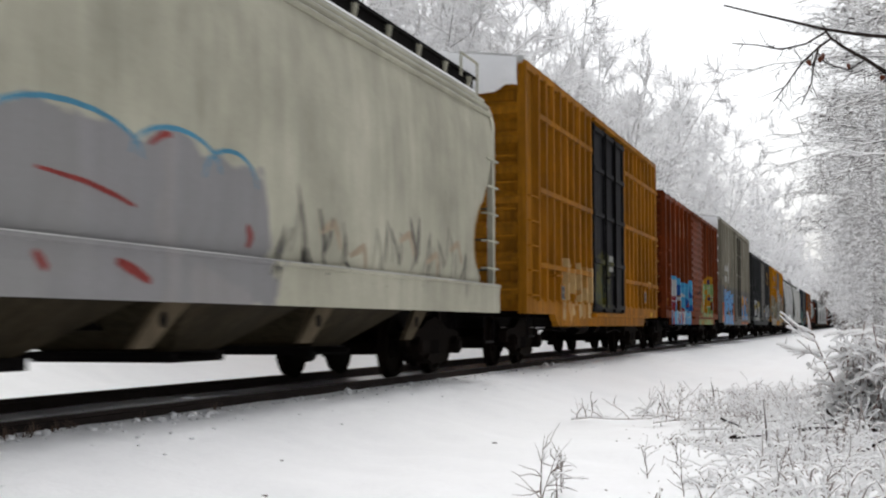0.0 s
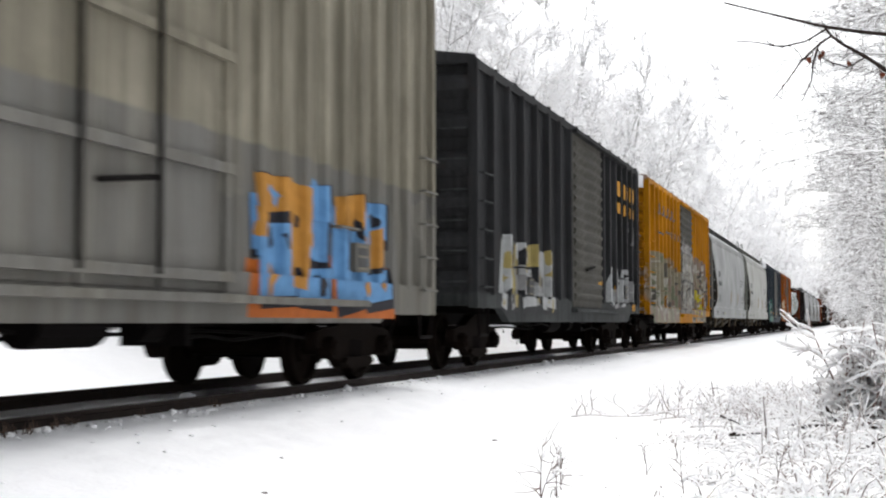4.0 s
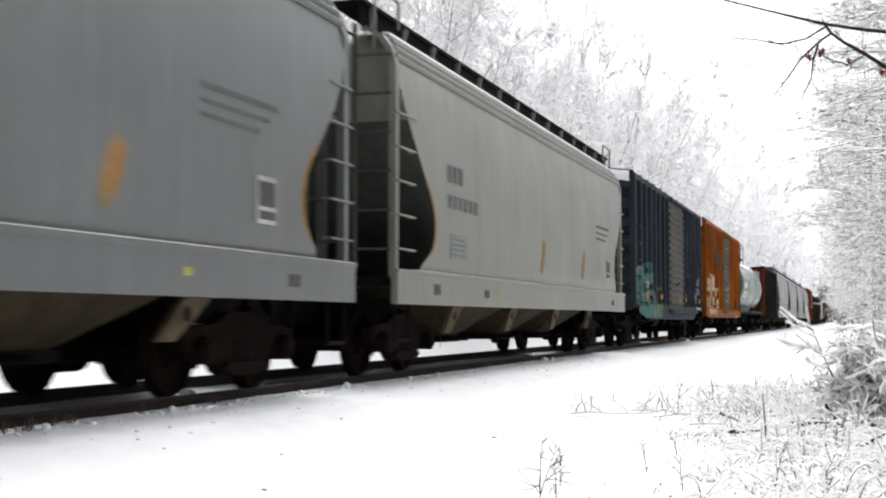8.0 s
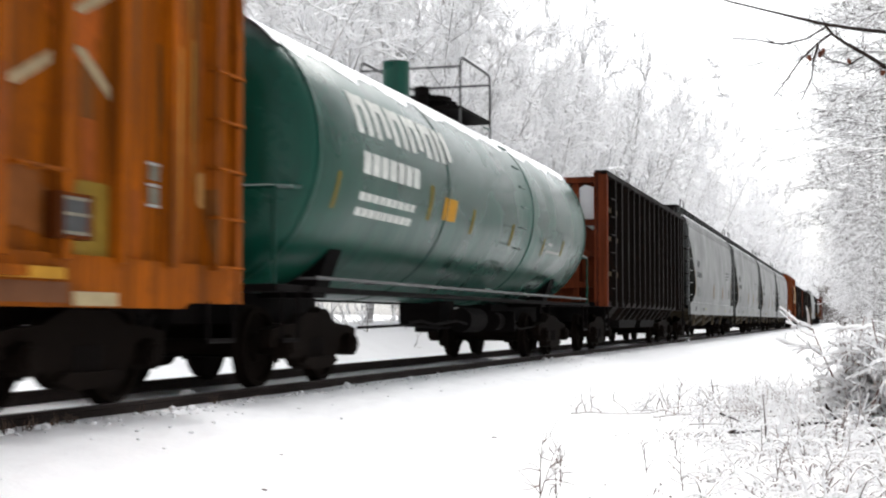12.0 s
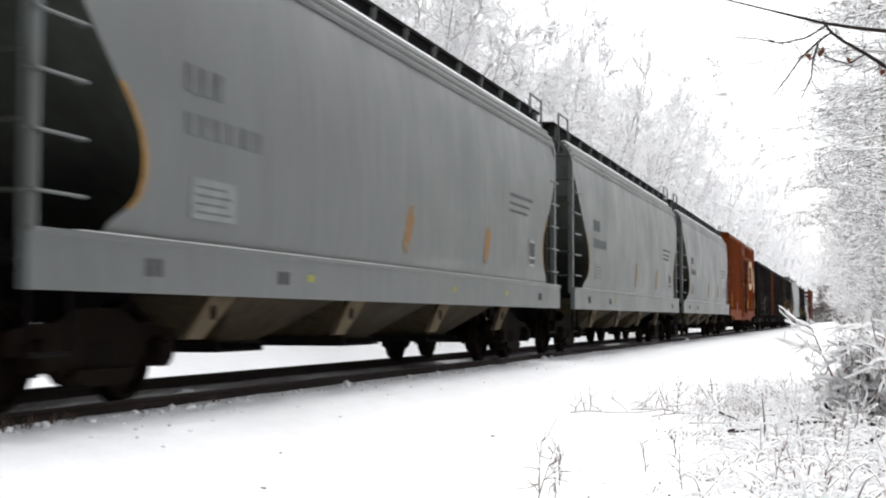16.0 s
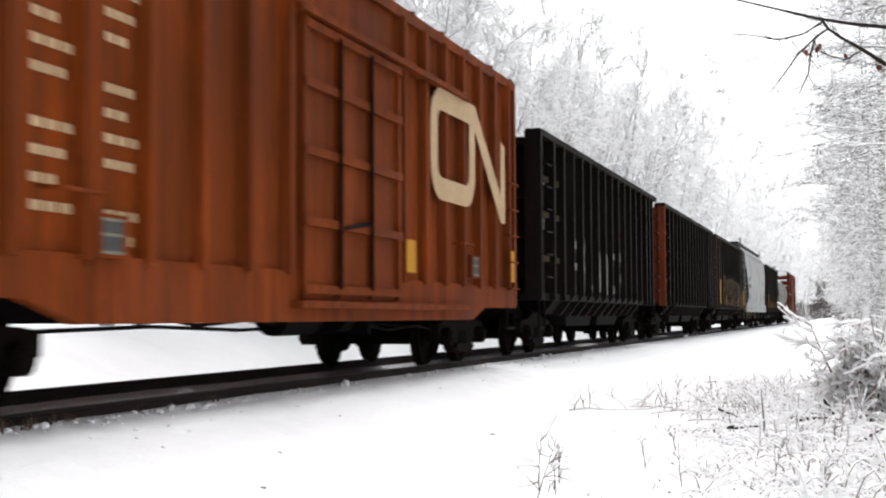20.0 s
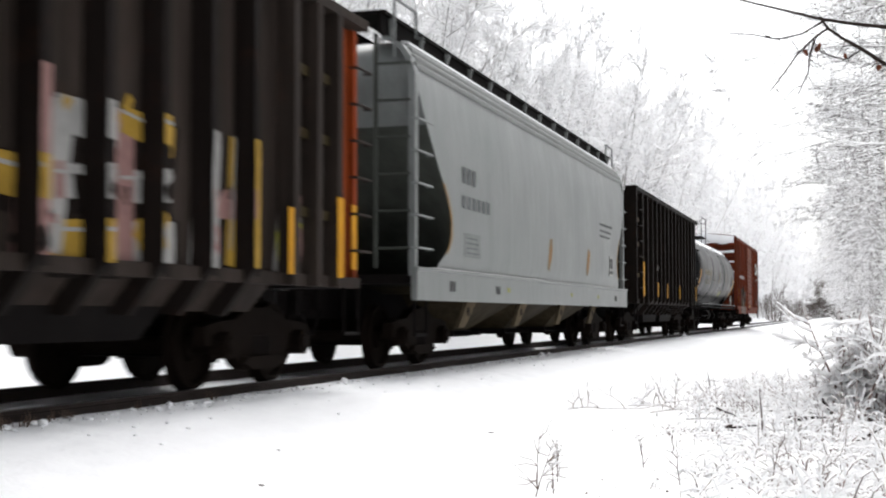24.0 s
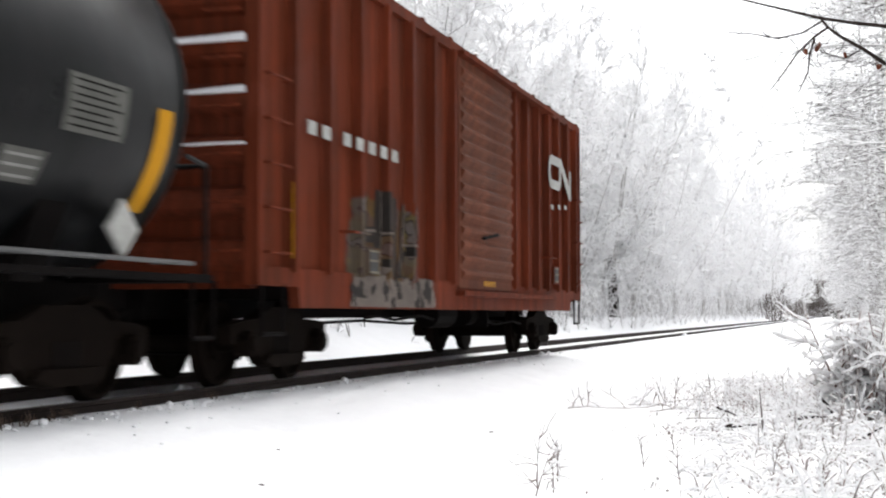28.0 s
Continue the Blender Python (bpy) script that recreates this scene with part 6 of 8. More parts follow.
    sprayed_piece(r, faces, -4.4, 4.3, 1.12, 2.36, 8, 91, [CHALK, YELLOW_TAG, PINK_TAG, YELLOW_TAG], GONDOLA, None, CHALK, 0.13, label="yellow, white and pink sprayed letters")
    sprayed_piece(r, faces, 5.1, 5.95, 1.1, 1.9, 2, 93, [CHALK, LIME_MARK, PINK_TAG], GONDOLA, None, None, 0.08)
    add_bars(r, YELLOW_MARK, "reflector", 1.592, [(4.98, 5.10, 1.1, 1.75), (6.28, 6.46, 1.1, 1.95)])
    add_bars(r, WHITE_MARK, "reporting_mark", 1.406, [(-5.4, -4.4, 2.75, 3.0)])

    r, h = hopper_wagon(354.02, 370.71, GREY2, "pale grey covered hopper wagon with a curved steel body", dark=BAYS)
    hopper_marks(r, h)

    r, h = gondola_wagon(372.3, 386.9, GONDOLA, "black ribbed gondola wagon with yellow reflectors")
    add_bars(r, YELLOW_MARK, "reflector", 1.592, [(-6.2, -5.98, 1.2, 2.1), (-3.42, -3.26, 1.2, 1.62), (-1.35, -1.2, 1.2, 1.62), (1.7, 1.85, 1.2, 1.62), (6.45, 6.6, 1.2, 1.7)])
    add_bars(r, WHITE_MARK, "reporting_mark", 1.406, [(-5.9, -5.2, 2.55, 2.75), (-5.9, -5.1, 2.2, 2.45)])
    add_bars(r, paint_of("grey_chalk", (0.10, 0.10, 0.095)), "stencil", 1.406, [(-5.85, -5.2, 1.62, 1.68), (-5.9, -5.15, 1.46, 1.55), (-5.9, -5.3, 1.34, 1.41)])
    splash(r, 1.406, -4.85, -4.45, 2.2, 2.5, paint_of("dull_olive_patch", (0.085, 0.07, 0.03)), 61, 0, 0.2)
    splash(r, 1.406, 0.08, 0.34, 2.55, 3.0, CHALK, 62, 0.02, 0.25)
    splash(r, 1.406, 0.08, 0.30, 2.25, 2.55, CHALK, 63, 0.02, 0.25)
    splash(r, 1.596, -3.5, -3.38, 1.95, 2.08, CHALK, 64, 0, 0.3)

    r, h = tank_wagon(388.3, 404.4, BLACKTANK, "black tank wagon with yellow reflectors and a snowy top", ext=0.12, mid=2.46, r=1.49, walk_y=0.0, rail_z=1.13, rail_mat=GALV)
    for y, lo, hi, w in ((-7.3, -38, -2, 0.13), (-3.5, -17, 2, 0.07), (0.2, -17, 2, 0.07), (3.6, -17, 2, 0.06), (7.25, -38, -4, 0.12)):
        bm = bmesh.new()
        for k in range(6):
            a, b = radians(lo + k * (hi - lo) / 6), radians(lo + (k + 1) * (hi - lo) / 6)
            q = 1.497
            bm.faces.new([bm.verts.new((q * math.cos(t), y + d, 2.46 + q * math.sin(t))) for t, d in ((a, -w), (a, w), (b, w), (b, -w))])
        part("reflector", fixed(bm), YELLOW_MARK if w > 0.1 else paint_of("faded_tank_yellow", (0.17, 0.125, 0.02)), r, "yellow reflective sheeting")
    add_bars(r, DULL_MARK, "lettering", 1.492, [(-5.9 + k * 0.3, -5.68 + k * 0.3, 2.26, 2.46) for k in range(7)] + [(-6.0, -4.4, 2.02, 2.06), (-6.0, -3.9, 1.92, 1.96), (-2.6, -1.6, 2.1, 2.13)])

    def on_shell(name, mat, y0, y1, z0, z1):
        bm = bmesh.new()
        q = 1.494
        rows = [z0 + (z1 - z0) * i / 4 for i in range(5)]
        solid(bm, [(math.sqrt(q * q - (z - 2.46) ** 2), z) for z in rows] + [(math.sqrt(q * q - (z - 2.46) ** 2) + 0.005, z) for z in rows[::-1]], "y", y0, y1)
        part(name, fixed(bm), mat, r)
    grey = paint_of("faded_stencil", (0.10, 0.10, 0.09))
    on_shell("test_plate", paint_of("lime_plate", (0.30, 0.32, 0.16)), 1.92, 2.60, 1.52, 1.72)
    on_shell("stencil_panel", grey, 5.83, 6.65, 2.02, 2.44)
    for k in range(7):
        on_shell("stencil_line", STEEL, 5.90, 6.58 - 0.08 * (k % 3), 2.06 + k * 0.055, 2.075 + k * 0.055)
    on_shell("stencil_panel", grey, 5.25, 5.75, 1.62, 1.85)
    for k in range(3):
        on_shell("stencil_line", CHALK, 5.30, 5.70, 1.65 + k * 0.07, 1.67 + k * 0.07)
    for y0, y1, z, n in ((0.85, 1.45, 1.83, 4), (3.85, 4.5, 1.84, 3), (4.6, 5.0, 1.70, 3), (2.1, 2.6, 1.84, 2), (-0.7, -0.1, 1.48, 2), (0.0, 0.6, 1.42, 1)):
        for k in range(n):
            on_shell("stencil_line", DULL_MARK if k % 2 else CHALK, y0, y1 - 0.06 * (k % 2), z - 0.065 * k - 0.03, z - 0.065 * k)
    bm = bmesh.new()
    solid(bm, [(6.75, 1.14), (6.98, 1.37), (6.75, 1.60), (6.52, 1.37)], "x", 1.36, 1.40)
    part("hazard_placard", fixed(bm), WHITE_MARK, r, "white diamond placard")

    D = (-1.13, 1.94)
    r, h, W = box_wagon(405.28, 420.92, 4.5, CNRED, "oxide red box wagon, the last of the train", D, spaced(7.82, 7, D), ridges=7, end_snow=0.9, drift=0.35, notch=(6.85, 6.8), end_sill=0.98, sill=0.77, door_kind="ribbed", door_mat=CNDOOR, roof_mat=REDBROWN)
    add_emblem(r, W + 0.114, 4.6, 6.6, 3.0, 3.62, 0.17)
    add_bars(r, WHITE_MARK, "lettering", W + 0.113, [(-6.75 + k * 0.40 + (0.2 if k > 1 else 0), -6.53 + k * 0.40 + (0.2 if k > 1 else 0), 2.52, 2.66) for k in range(7)] + [(4.8, 5.0, 2.62, 2.7), (5.4, 5.6, 2.66, 2.74), (6.0, 6.2, 2.7, 2.78)])
    add_bars(r, YELLOW_MARK, "reflector", W + 0.078, [(-7.05, -6.9, 1.25, 2.0), (0.2, 0.9, 1.12, 1.2)])
    faces = side_faces(W, spaced(7.82, 7, D), 0.11, 0.11, D, W + 0.128, 0.79)
    dark_s, ashen = paint_of("black_brown_spray", (0.022, 0.018, 0.016)), paint_of("ashen_spray", (0.14, 0.115, 0.10))
    sprayed_piece(r, faces, -5.0, -2.9, 1.15, 2.15, 3, 141, [dark_s, dark_s], CNRED, None, ashen, 0.075, label="black sprayed letters with ashen edges")
    sprayed_piece(r, faces, -5.4, -2.3, 0.82, 1.1, 5, 143, [ashen, dark_s], ashen, None, None, 0.06, label="ashen sprayed scrawl on the sill")


def add_emblem(root, x, y0, y1, z0, z1, w):
    """A railway emblem as a plain band: a rounded open box and a slanting stroke."""
    bm = bmesh.new()
    ym = y0 + (y1 - y0) * 0.55
    yi = ym - w

    def arc(cy, cz, r, a0, a1):
        return [(cy + r * math.cos(radians(a0 + (a1 - a0) * k / 5)), cz + r * math.sin(radians(a0 + (a1 - a0) * k / 5))) for k in range(6)]
    R, i = 1.6 * w, 0.6 * w
    outer = arc(y0 + R, z0 + R, R, 270, 180) + arc(y0 + R, z1 - R, R, 180, 90) + [(ym, z1)] + arc(ym - R, z0 + R, R, 0, -90)
    inner = arc(y0 + R, z0 + R, i, 270, 180) + arc(y0 + R, z1 - R, i, 180, 90) + [(yi, z1 - w)] + arc(ym - R, z0 + R, i, 0, -90)
    k = len(outer)
    for a in range(k):
        b = (a + 1) % k
        solid(bm, [outer[a], outer[b], inner[b], inner[a]], "x", x, x + 0.006)
    solid(bm, [(ym, z1), (ym, z1 - w * 1.2), (y1 - 0.8 * w, z0 - 0.1), (y1, z0 - 0.1), (y1 - 0.1 * w, z0 + 0.5 * w)], "x", x + 0.001, x + 0.007)
    solid(bm, [(y1 - 0.85 * w, z0 + 0.1), (y1, z0 - 0.1), (y1, z0 + 0.74 * (z1 - z0)), (y1 - 0.85 * w, z0 + 0.78 * (z1 - z0))], "x", x + 0.002, x + 0.008)
    part("emblem", fixed(bm), CREAM_MARK if w > 0.2 else WHITE_MARK, root, "cream painted emblem of a bent band")


def add_tank_marks(root, half):
    q = 1.536
    def curved(name, mat, y0, y1, z0, z1):
        bm = bmesh.new()
        k = 5
        for i in range(k):
            za, zb = z0 + (z1 - z0) * i / k, z0 + (z1 - z0) * (i + 1) / k
            p = [(math.sqrt(q * q - (z - TANK_MID) ** 2), y, z) for y, z in ((y0, za), (y1, za), (y1, zb), (y0, zb))]
            bm.faces.new([bm.verts.new(v) for v in p])
        part(name, fixed(bm), mat, root)
    bold, faded = paint_of("tank_white", (0.52, 0.53, 0.50)), paint_of("faded_tank_yellow", (0.17, 0.125, 0.02))
    for k in range(6):
        y = -6.0 + k * 0.64
        curved("lettering", bold, y, y + 0.19, 2.80, 3.28)
        curved("lettering", bold, y + 0.34, y + 0.53, 2.80 + 0.06 * (k % 2), 3.28)
        curved("lettering", bold, y + 0.19, y + 0.34, 3.15, 3.27)
    for k in range(7):
        curved("lettering", bold, -5.9 + k * 0.3, -5.66 + k * 0.3, 2.35, 2.60)
    for z in (2.05, 1.88):
        for k in range(9):
            curved("lettering", bold, -5.9 + 0.225 * k, -5.71 + 0.225 * k, z, z + 0.09)
    curved("lettering", WHITE_MARK, 3.9, 4.3, 2.05, 2.1)
    curved("lettering", WHITE_MARK, 3.9, 5.1, 1.92, 1.97)
    for y, w, z0, z1 in ((-2.4, 0.3, 2.05, 2.35), (-3.3, 0.07, 2.0, 2.45), (-1.2, 0.06, 1.95, 2.3), (1.2, 0.06, 1.9, 2.25), (-6.6, 0.05, 1.9, 2.3), (3.6, 0.05, 1.85, 2.15), (5.2, 0.05, 1.9, 2.2)):
        curved("reflector", YELLOW_MARK if w > 0.1 else faded, y - w, y + w, z0, z1)


build_train()


# ---- ground ----
def rise(a, b, v):
    t = min(1.0, max(0.0, (v - a) / (b - a)))
    return t * t * (3 - 2 * t)


def ground_z(x, y):
    d = x - TRACK_X
    n = noise.noise(Vector((x * 0.5, y * 0.5, 0))) * 0.5 + noise.noise(Vector((x * 1.9, y * 1.9, 3))) * 0.25
    if abs(d) < 0.70:
        return -0.135 + 0.03 * n
    z = -0.10
    if d > 0:
        z -= 0.36 * rise(0.9, 3.6, d) + 0.06 * rise(3, 8, d)
        z += 0.35 * rise(9.5, 16, d) + 1.6 * rise(14, 40, d)
    else:
        z -= 0.30 * rise(1.0, 2.6, -d)
        z += 0.95 * rise(2.8, 6.5, -d) + 0.5 * rise(8, 30, -d)
    if 0 < d < 3.4:
        z += 0.035 * noise.noise(Vector((x * 6.5, y * 4.5, 9))) * rise(0.75, 0.95, d) * (1 - rise(1.6, 3.2, d))
    if d > 4.2:
        z += 0.03 * noise.noise(Vector((x * 3.1, y * 2.6, 5))) * rise(4.2, 5.6, d)
    return z + n * 0.16 * rise(0.8, 3.0, abs(d)) + 0.02 * n


def build_ground():
    xs = [-900, -500, -250, -120, -70, -45, -35, -30, -26, -23] + [-21 + 0.6 * k for k in range(20)]
    xs += [-9 + 0.25 * k for k in range(13)] + [-5.95 + 0.07 * k for k in range(20)] + [-4.5 + 0.16 * k for k in range(59)] + [5.2, 6, 7, 8, 9.5, 11, 13, 15, 18, 22, 28, 36, 50, 80, 150, 300, 600, 900]
    ys = [-400, -200, -100, -60, -40, -25, -15, -8, -4, -2, 0, 1.5, 3] + [4 + 0.14 * k for k in range(128)]
    y = 22.0
    while y < 160:
        ys.append(y)
        y *= 1.035
    ys += [190, 230, 280, 340, 420, 520, 700, 1000, 1600, 2600]
    verts = [(x, y, ground_z(x, y)) for y in ys for x in xs]
    k = len(xs)
    faces = [(j * k + i, j * k + i + 1, (j + 1) * k + i + 1, (j + 1) * k + i) for j in range(len(ys) - 1) for i in range(k - 1)]
    me = bpy.data.meshes.new("ground")
    me.from_pydata(verts, [], faces)
    me.polygons.foreach_set("use_smooth", [True] * len(faces))
    me.materials.append(SNOW)
    tagged(new("ground", me), "snow-covered ground beside a railway line", "ground", kind="structure")


build_ground()


# ---- track ----
def build_track():
    profile = ((-0.07, -0.18), (0.07, -0.18), (0.07, -0.165), (0.012, -0.145), (0.012, -0.045), (0.036, -0.035), (0.036, -0.004), (-0.036, -0.004), (-0.036, -0.035), (-0.012, -0.045), (-0.012, -0.145), (-0.07, -0.165))
    for x, lift in ((TRACK_X + 0.753, 0.0), (TRACK_X - 0.753, 0.03)):
        root = new("rail")
        tagged(root, "rusty steel rail half buried in snow", "rail", "rails of the track", "structure")
        bm = bmesh.new()
        solid(bm, [(x + a, b + lift) for a, b in profile], "y", -70, 900)
        part("rail_web", fixed(bm), RAILSTEEL, root)
        bm = bmesh.new()
        solid(bm, [(x - 0.030, -0.004 + lift), (x + 0.030, -0.004 + lift), (x + 0.026, lift), (x - 0.026, lift)], "y", -70, 900)
        part("rail_head", fixed(bm), RAILTOP, root)
    rng = random.Random(4)
    proto = None
    for k in range(60):
        y = 3.0 + k * 0.55
        if proto is None:
            proto = part("sleeper", fixed_box(-1.28, 1.28, -0.11, 0.11, -0.36, -0.19), TIE)
            tagged(proto, "snow-buried wooden sleeper under the rails", "sleeper", "sleepers", "structure")
            proto.location = (TRACK_X, y, 0)
        else:
            o = new("sleeper", proto.data)
            o.location = (TRACK_X + rng.uniform(-0.03, 0.03), y, rng.uniform(-0.01, 0.01))
            tagged(o, proto["label"], "sleeper", "sleepers", "structure")


build_track()


# ---- branching things ----
def tubes(segs, sides):
    """Tapered prisms from rows of p, q, r, s (arrays)."""
    P, Q, R, S = segs
    D = Q - P
    D = D / np.maximum(np.linalg.norm(D, axis=1, keepdims=True), 1e-6)
    ref = np.where(np.abs(D[:, 2:3]) > 0.9, np.array([[1.0, 0, 0]]), np.array([[0, 0, 1.0]]))
    U = np.cross(D, ref)
    U /= np.linalg.norm(U, axis=1, keepdims=True)
    V = np.cross(D, U)
    n = len(P)
    verts = np.zeros((n, 2, sides, 3))
    for k in range(sides):
        a = 2 * math.pi * k / sides
        o = U * math.cos(a) + V * math.sin(a)
        verts[:, 0, k], verts[:, 1, k] = P + o * R[:, None], Q + o * S[:, None]
    base = np.arange(n)[:, None] * 2 * sides
    faces = np.concatenate([base + np.array([k, (k + 1) % sides, sides + (k + 1) % sides, sides + k])[None] for k in range(sides)])
    return verts.reshape(-1, 3), faces


def caps(segs, width, height):
    """Ridges of snow lying on the segments."""
    P, Q, R, S = segs
    D = Q - P
    U = np.cross(D, np.array([[0, 0, 1.0]]))
    L = np.linalg.norm(U, axis=1, keepdims=True)
    keep = (L[:, 0] > 0.14 * np.linalg.norm(D, axis=1))
    P, Q, R, S, U = P[keep], Q[keep], R[keep], S[keep], (U / np.maximum(L, 1e-6))[keep]
    n = len(P)
    Z = np.array([[0, 0, 1.0]])
    verts = np.zeros((n, 6, 3))
    for k, (c, r) in enumerate(((P, R), (Q, S))):
        w = (r * 1.1 + width)[:, None]
        h = (r * 1.2 + height)[:, None]
        verts[:, 3 * k] = c - U * w - Z * r[:, None] * 0.3
        verts[:, 3 * k + 1] = c + U * w - Z * r[:, None] * 0.3
        verts[:, 3 * k + 2] = c + Z * h
    base = np.arange(n)[:, None] * 6
    quads = np.concatenate([base + np.array(q)[None] for q in ((1, 2, 5, 4), (2, 0, 3, 5))])
    return verts.reshape(-1, 3), quads


def quick_mesh(name, verts, faces, mat, smooth=False):
    me = bpy.data.meshes.new(name)
    me.vertices.add(len(verts))
    me.vertices.foreach_set("co", np.asarray(verts, dtype=np.float32).ravel())
    nf = len(faces)
    me.loops.add(nf * 4)
    me.loops.foreach_set("vertex_index", np.asarray(faces, dtype=np.int32).ravel())
    me.polygons.add(nf)
    me.polygons.foreach_set("loop_start", np.arange(nf, dtype=np.int32) * 4)
    me.update(calc_edges=True)
    me.validate()
    me.materials.append(mat)
    if smooth:
        me.polygons.foreach_set("use_smooth", [True] * len(me.polygons))
    return me


def shoots(rng, p, d, length, r, steps, bend, droop):
    """A bent shoot as a list of segments."""
    out = []
    p, d = np.array(p, float), np.array(d, float)
    d /= np.linalg.norm(d)
    for k in range(steps):
        d = d + rng.normal(0, bend, 3) + np.array([0, 0, droop])
        d /= np.linalg.norm(d)
        q = p + d * length / steps
        out.append((p, q, r * (1 - 0.75 * k / steps), r * (1 - 0.75 * (k + 1) / steps), d.copy()))
        p = q
    return out


def grow_tree(seed, height, spread, leaders=6, limbs=9, subs=6, twigs=5, fork=0.22, trunk=0.2):
    """A bare broadleaf: a short bole, leaders that fan upward, limbs and many fine upright twigs along them."""
    rng = np.random.default_rng(seed)
    bole = height * fork
    trunk_s = shoots(rng, (0, 0, -0.3), (0, 0, 1), bole + 0.3, trunk, 4, 0.05, 0.05)
    trunk_s = [(p, q, trunk * (1.25 if k == 0 else 1 - 0.06 * k), trunk * (0.94 - 0.06 * k), d) for k, (p, q, r, s, d) in enumerate(trunk_s)]
    limb_s, twig_s = [], []
    turn = rng.random() * 6.28
    for i in range(leaders):
        f = 0.55 + 0.45 * (i + 1) / leaders
        seg = trunk_s[min(3, int(f * 4 - 0.01))]
        p = seg[1] if i > leaders - 3 else seg[0] + (seg[1] - seg[0]) * rng.random()
        a = turn + 6.28 * i / leaders + rng.normal(0, 0.3)
        k = spread / height * rng.uniform(0.45, 1.6) if i < leaders - 1 else 0.1
        ln = (height - p[2]) * rng.uniform(0.76, 0.95)
        lead = shoots(rng, p, (math.cos(a) * k, math.sin(a) * k, 1), ln, trunk * 0.21, 7, 0.07, 0.01)
        limb_s += lead
        for j in range(limbs):
            g = 0.04 + 0.96 * (j + rng.random()) / limbs
            s = lead[min(6, int(g * 7))]
            q = s[0] + (s[1] - s[0]) * (g * 7 % 1)
            out = rng.normal(0, 1, 3) * np.array([0.9, 0.9, 0.3])
            lm = spread * rng.uniform(0.28, 0.55) * (1.2 - 0.72 * g)
            main = shoots(rng, q, s[4] * 0.55 + out, lm, 0.007 + 0.12 * trunk * (1.1 - g), 4, 0.14, 0.03)
            limb_s += main
            for m in range(subs):
                h = 0.12 + 0.88 * (m + rng.random()) / subs
                u = main[min(3, int(h * 4))]
                w = u[0] + (u[1] - u[0]) * (h * 4 % 1)
                sub = shoots(rng, w, u[4] + rng.normal(0, 0.6, 3) + np.array([0, 0, 0.10]), max(0.45, lm * rng.uniform(0.3, 0.6)), 0.010, 2, 0.2, 0.02)
                twig_s += sub
                for n in range(twigs):
                    e = sub[n % 2]
                    twig_s += shoots(rng, e[0] + (e[1] - e[0]) * rng.random(), e[4] + rng.normal(0, 0.65, 3) + np.array([0, 0, 0.08]), rng.uniform(0.3, 0.85), 0.006, 1, 0.25, 0.0)
    arr = lambda L: tuple(np.array([s[k] for s in L]) for k in range(4))
    return arr(trunk_s), arr(limb_s), arr(twig_s)


def grow_spray(seed, height, reach, low=1.0, tiers=40, subs=11, twigs=6):
    """A slender tree with long level boughs, the tips sagging under their snow."""
    rng = np.random.default_rng(seed)
    trunk_s = shoots(rng, (0, 0, -0.3), (0, 0, 1), height, 0.13, 6, 0.03, 0.04)
    limb_s, twig_s = [], []
    for i in range(tiers):
        g = (i + rng.random()) / tiers
        z = low + (height - low - 0.6) * g
        k = min(5, int((z + 0.3) / height * 6))
        p, q = trunk_s[k][0], trunk_s[k][1]
        at = p + (q - p) * (((z + 0.3) / height * 6) % 1)
        a = math.pi + rng.normal(0, 1.15)
        lm = reach * rng.uniform(0.55, 1.08) * (1.0 - 0.45 * max(0.0, g - 0.4)) * (0.42 + 0.58 * rise(1.2, 0.42 * height, z))
        main = shoots(rng, at, (math.cos(a), math.sin(a), rng.uniform(0.05, 0.5)), lm, 0.022, 8, 0.08, -0.05)
        limb_s += main
        for m in range(subs):
            h = 0.18 + 0.82 * (m + rng.random()) / subs
            u = main[min(7, int(h * 8))]
            w = u[0] + (u[1] - u[0]) * (h * 8 % 1)
            sub = shoots(rng, w, u[4] + rng.normal(0, 1, 3) * np.array([0.7, 0.7, 0.28]), rng.uniform(0.45, 1.15) * (1.25 - 0.55 * h), 0.0085, 4, 0.14, -0.045)
            twig_s += sub
            for n in range(twigs):
                e = sub[n % 4]
                twig_s += shoots(rng, e[0] + (e[1] - e[0]) * rng.random(), e[4] + rng.normal(0, 1, 3) * np.array([0.7, 0.7, 0.4]), rng.uniform(0.15, 0.5), 0.005, 2, 0.2, -0.05)
    arr = lambda L: tuple(np.array([s[k] for s in L]) for k in range(4))
    return arr(trunk_s), arr(limb_s), arr(twig_s)


def tree_meshes(grown, snow_w=0.030, snow_h=0.048, bare=2, sides=4, bark=None, bole=None, laden=1.0):
    """Trunk, crown and snow as meshes; every bare-th twig shows its bark."""
    t, l, w = grown
    v1, f1 = tubes(t, 8)
    v2, f2 = tubes(l, sides)
    some = np.arange(len(w[0])) % bare == 0
    v3, f3 = tubes(tuple(x[some] for x in w), 3)
    trunk = quick_mesh("trunk", v1, f1, bole or RIMED, True)
    crown = quick_mesh("crown", np.concatenate([v2, v3]), np.concatenate([f2, f3 + len(v2)]), bark or RIMED)
    white = (np.arange(len(w[0])) * 0.618) % 1.0 < laden
    v4, f4 = caps(tuple(np.concatenate([x, y[white]]) for x, y in zip(l, w)), snow_w, snow_h)
    return trunk, crown, quick_mesh("snow_load", v4, f4, TWIG_SNOW)


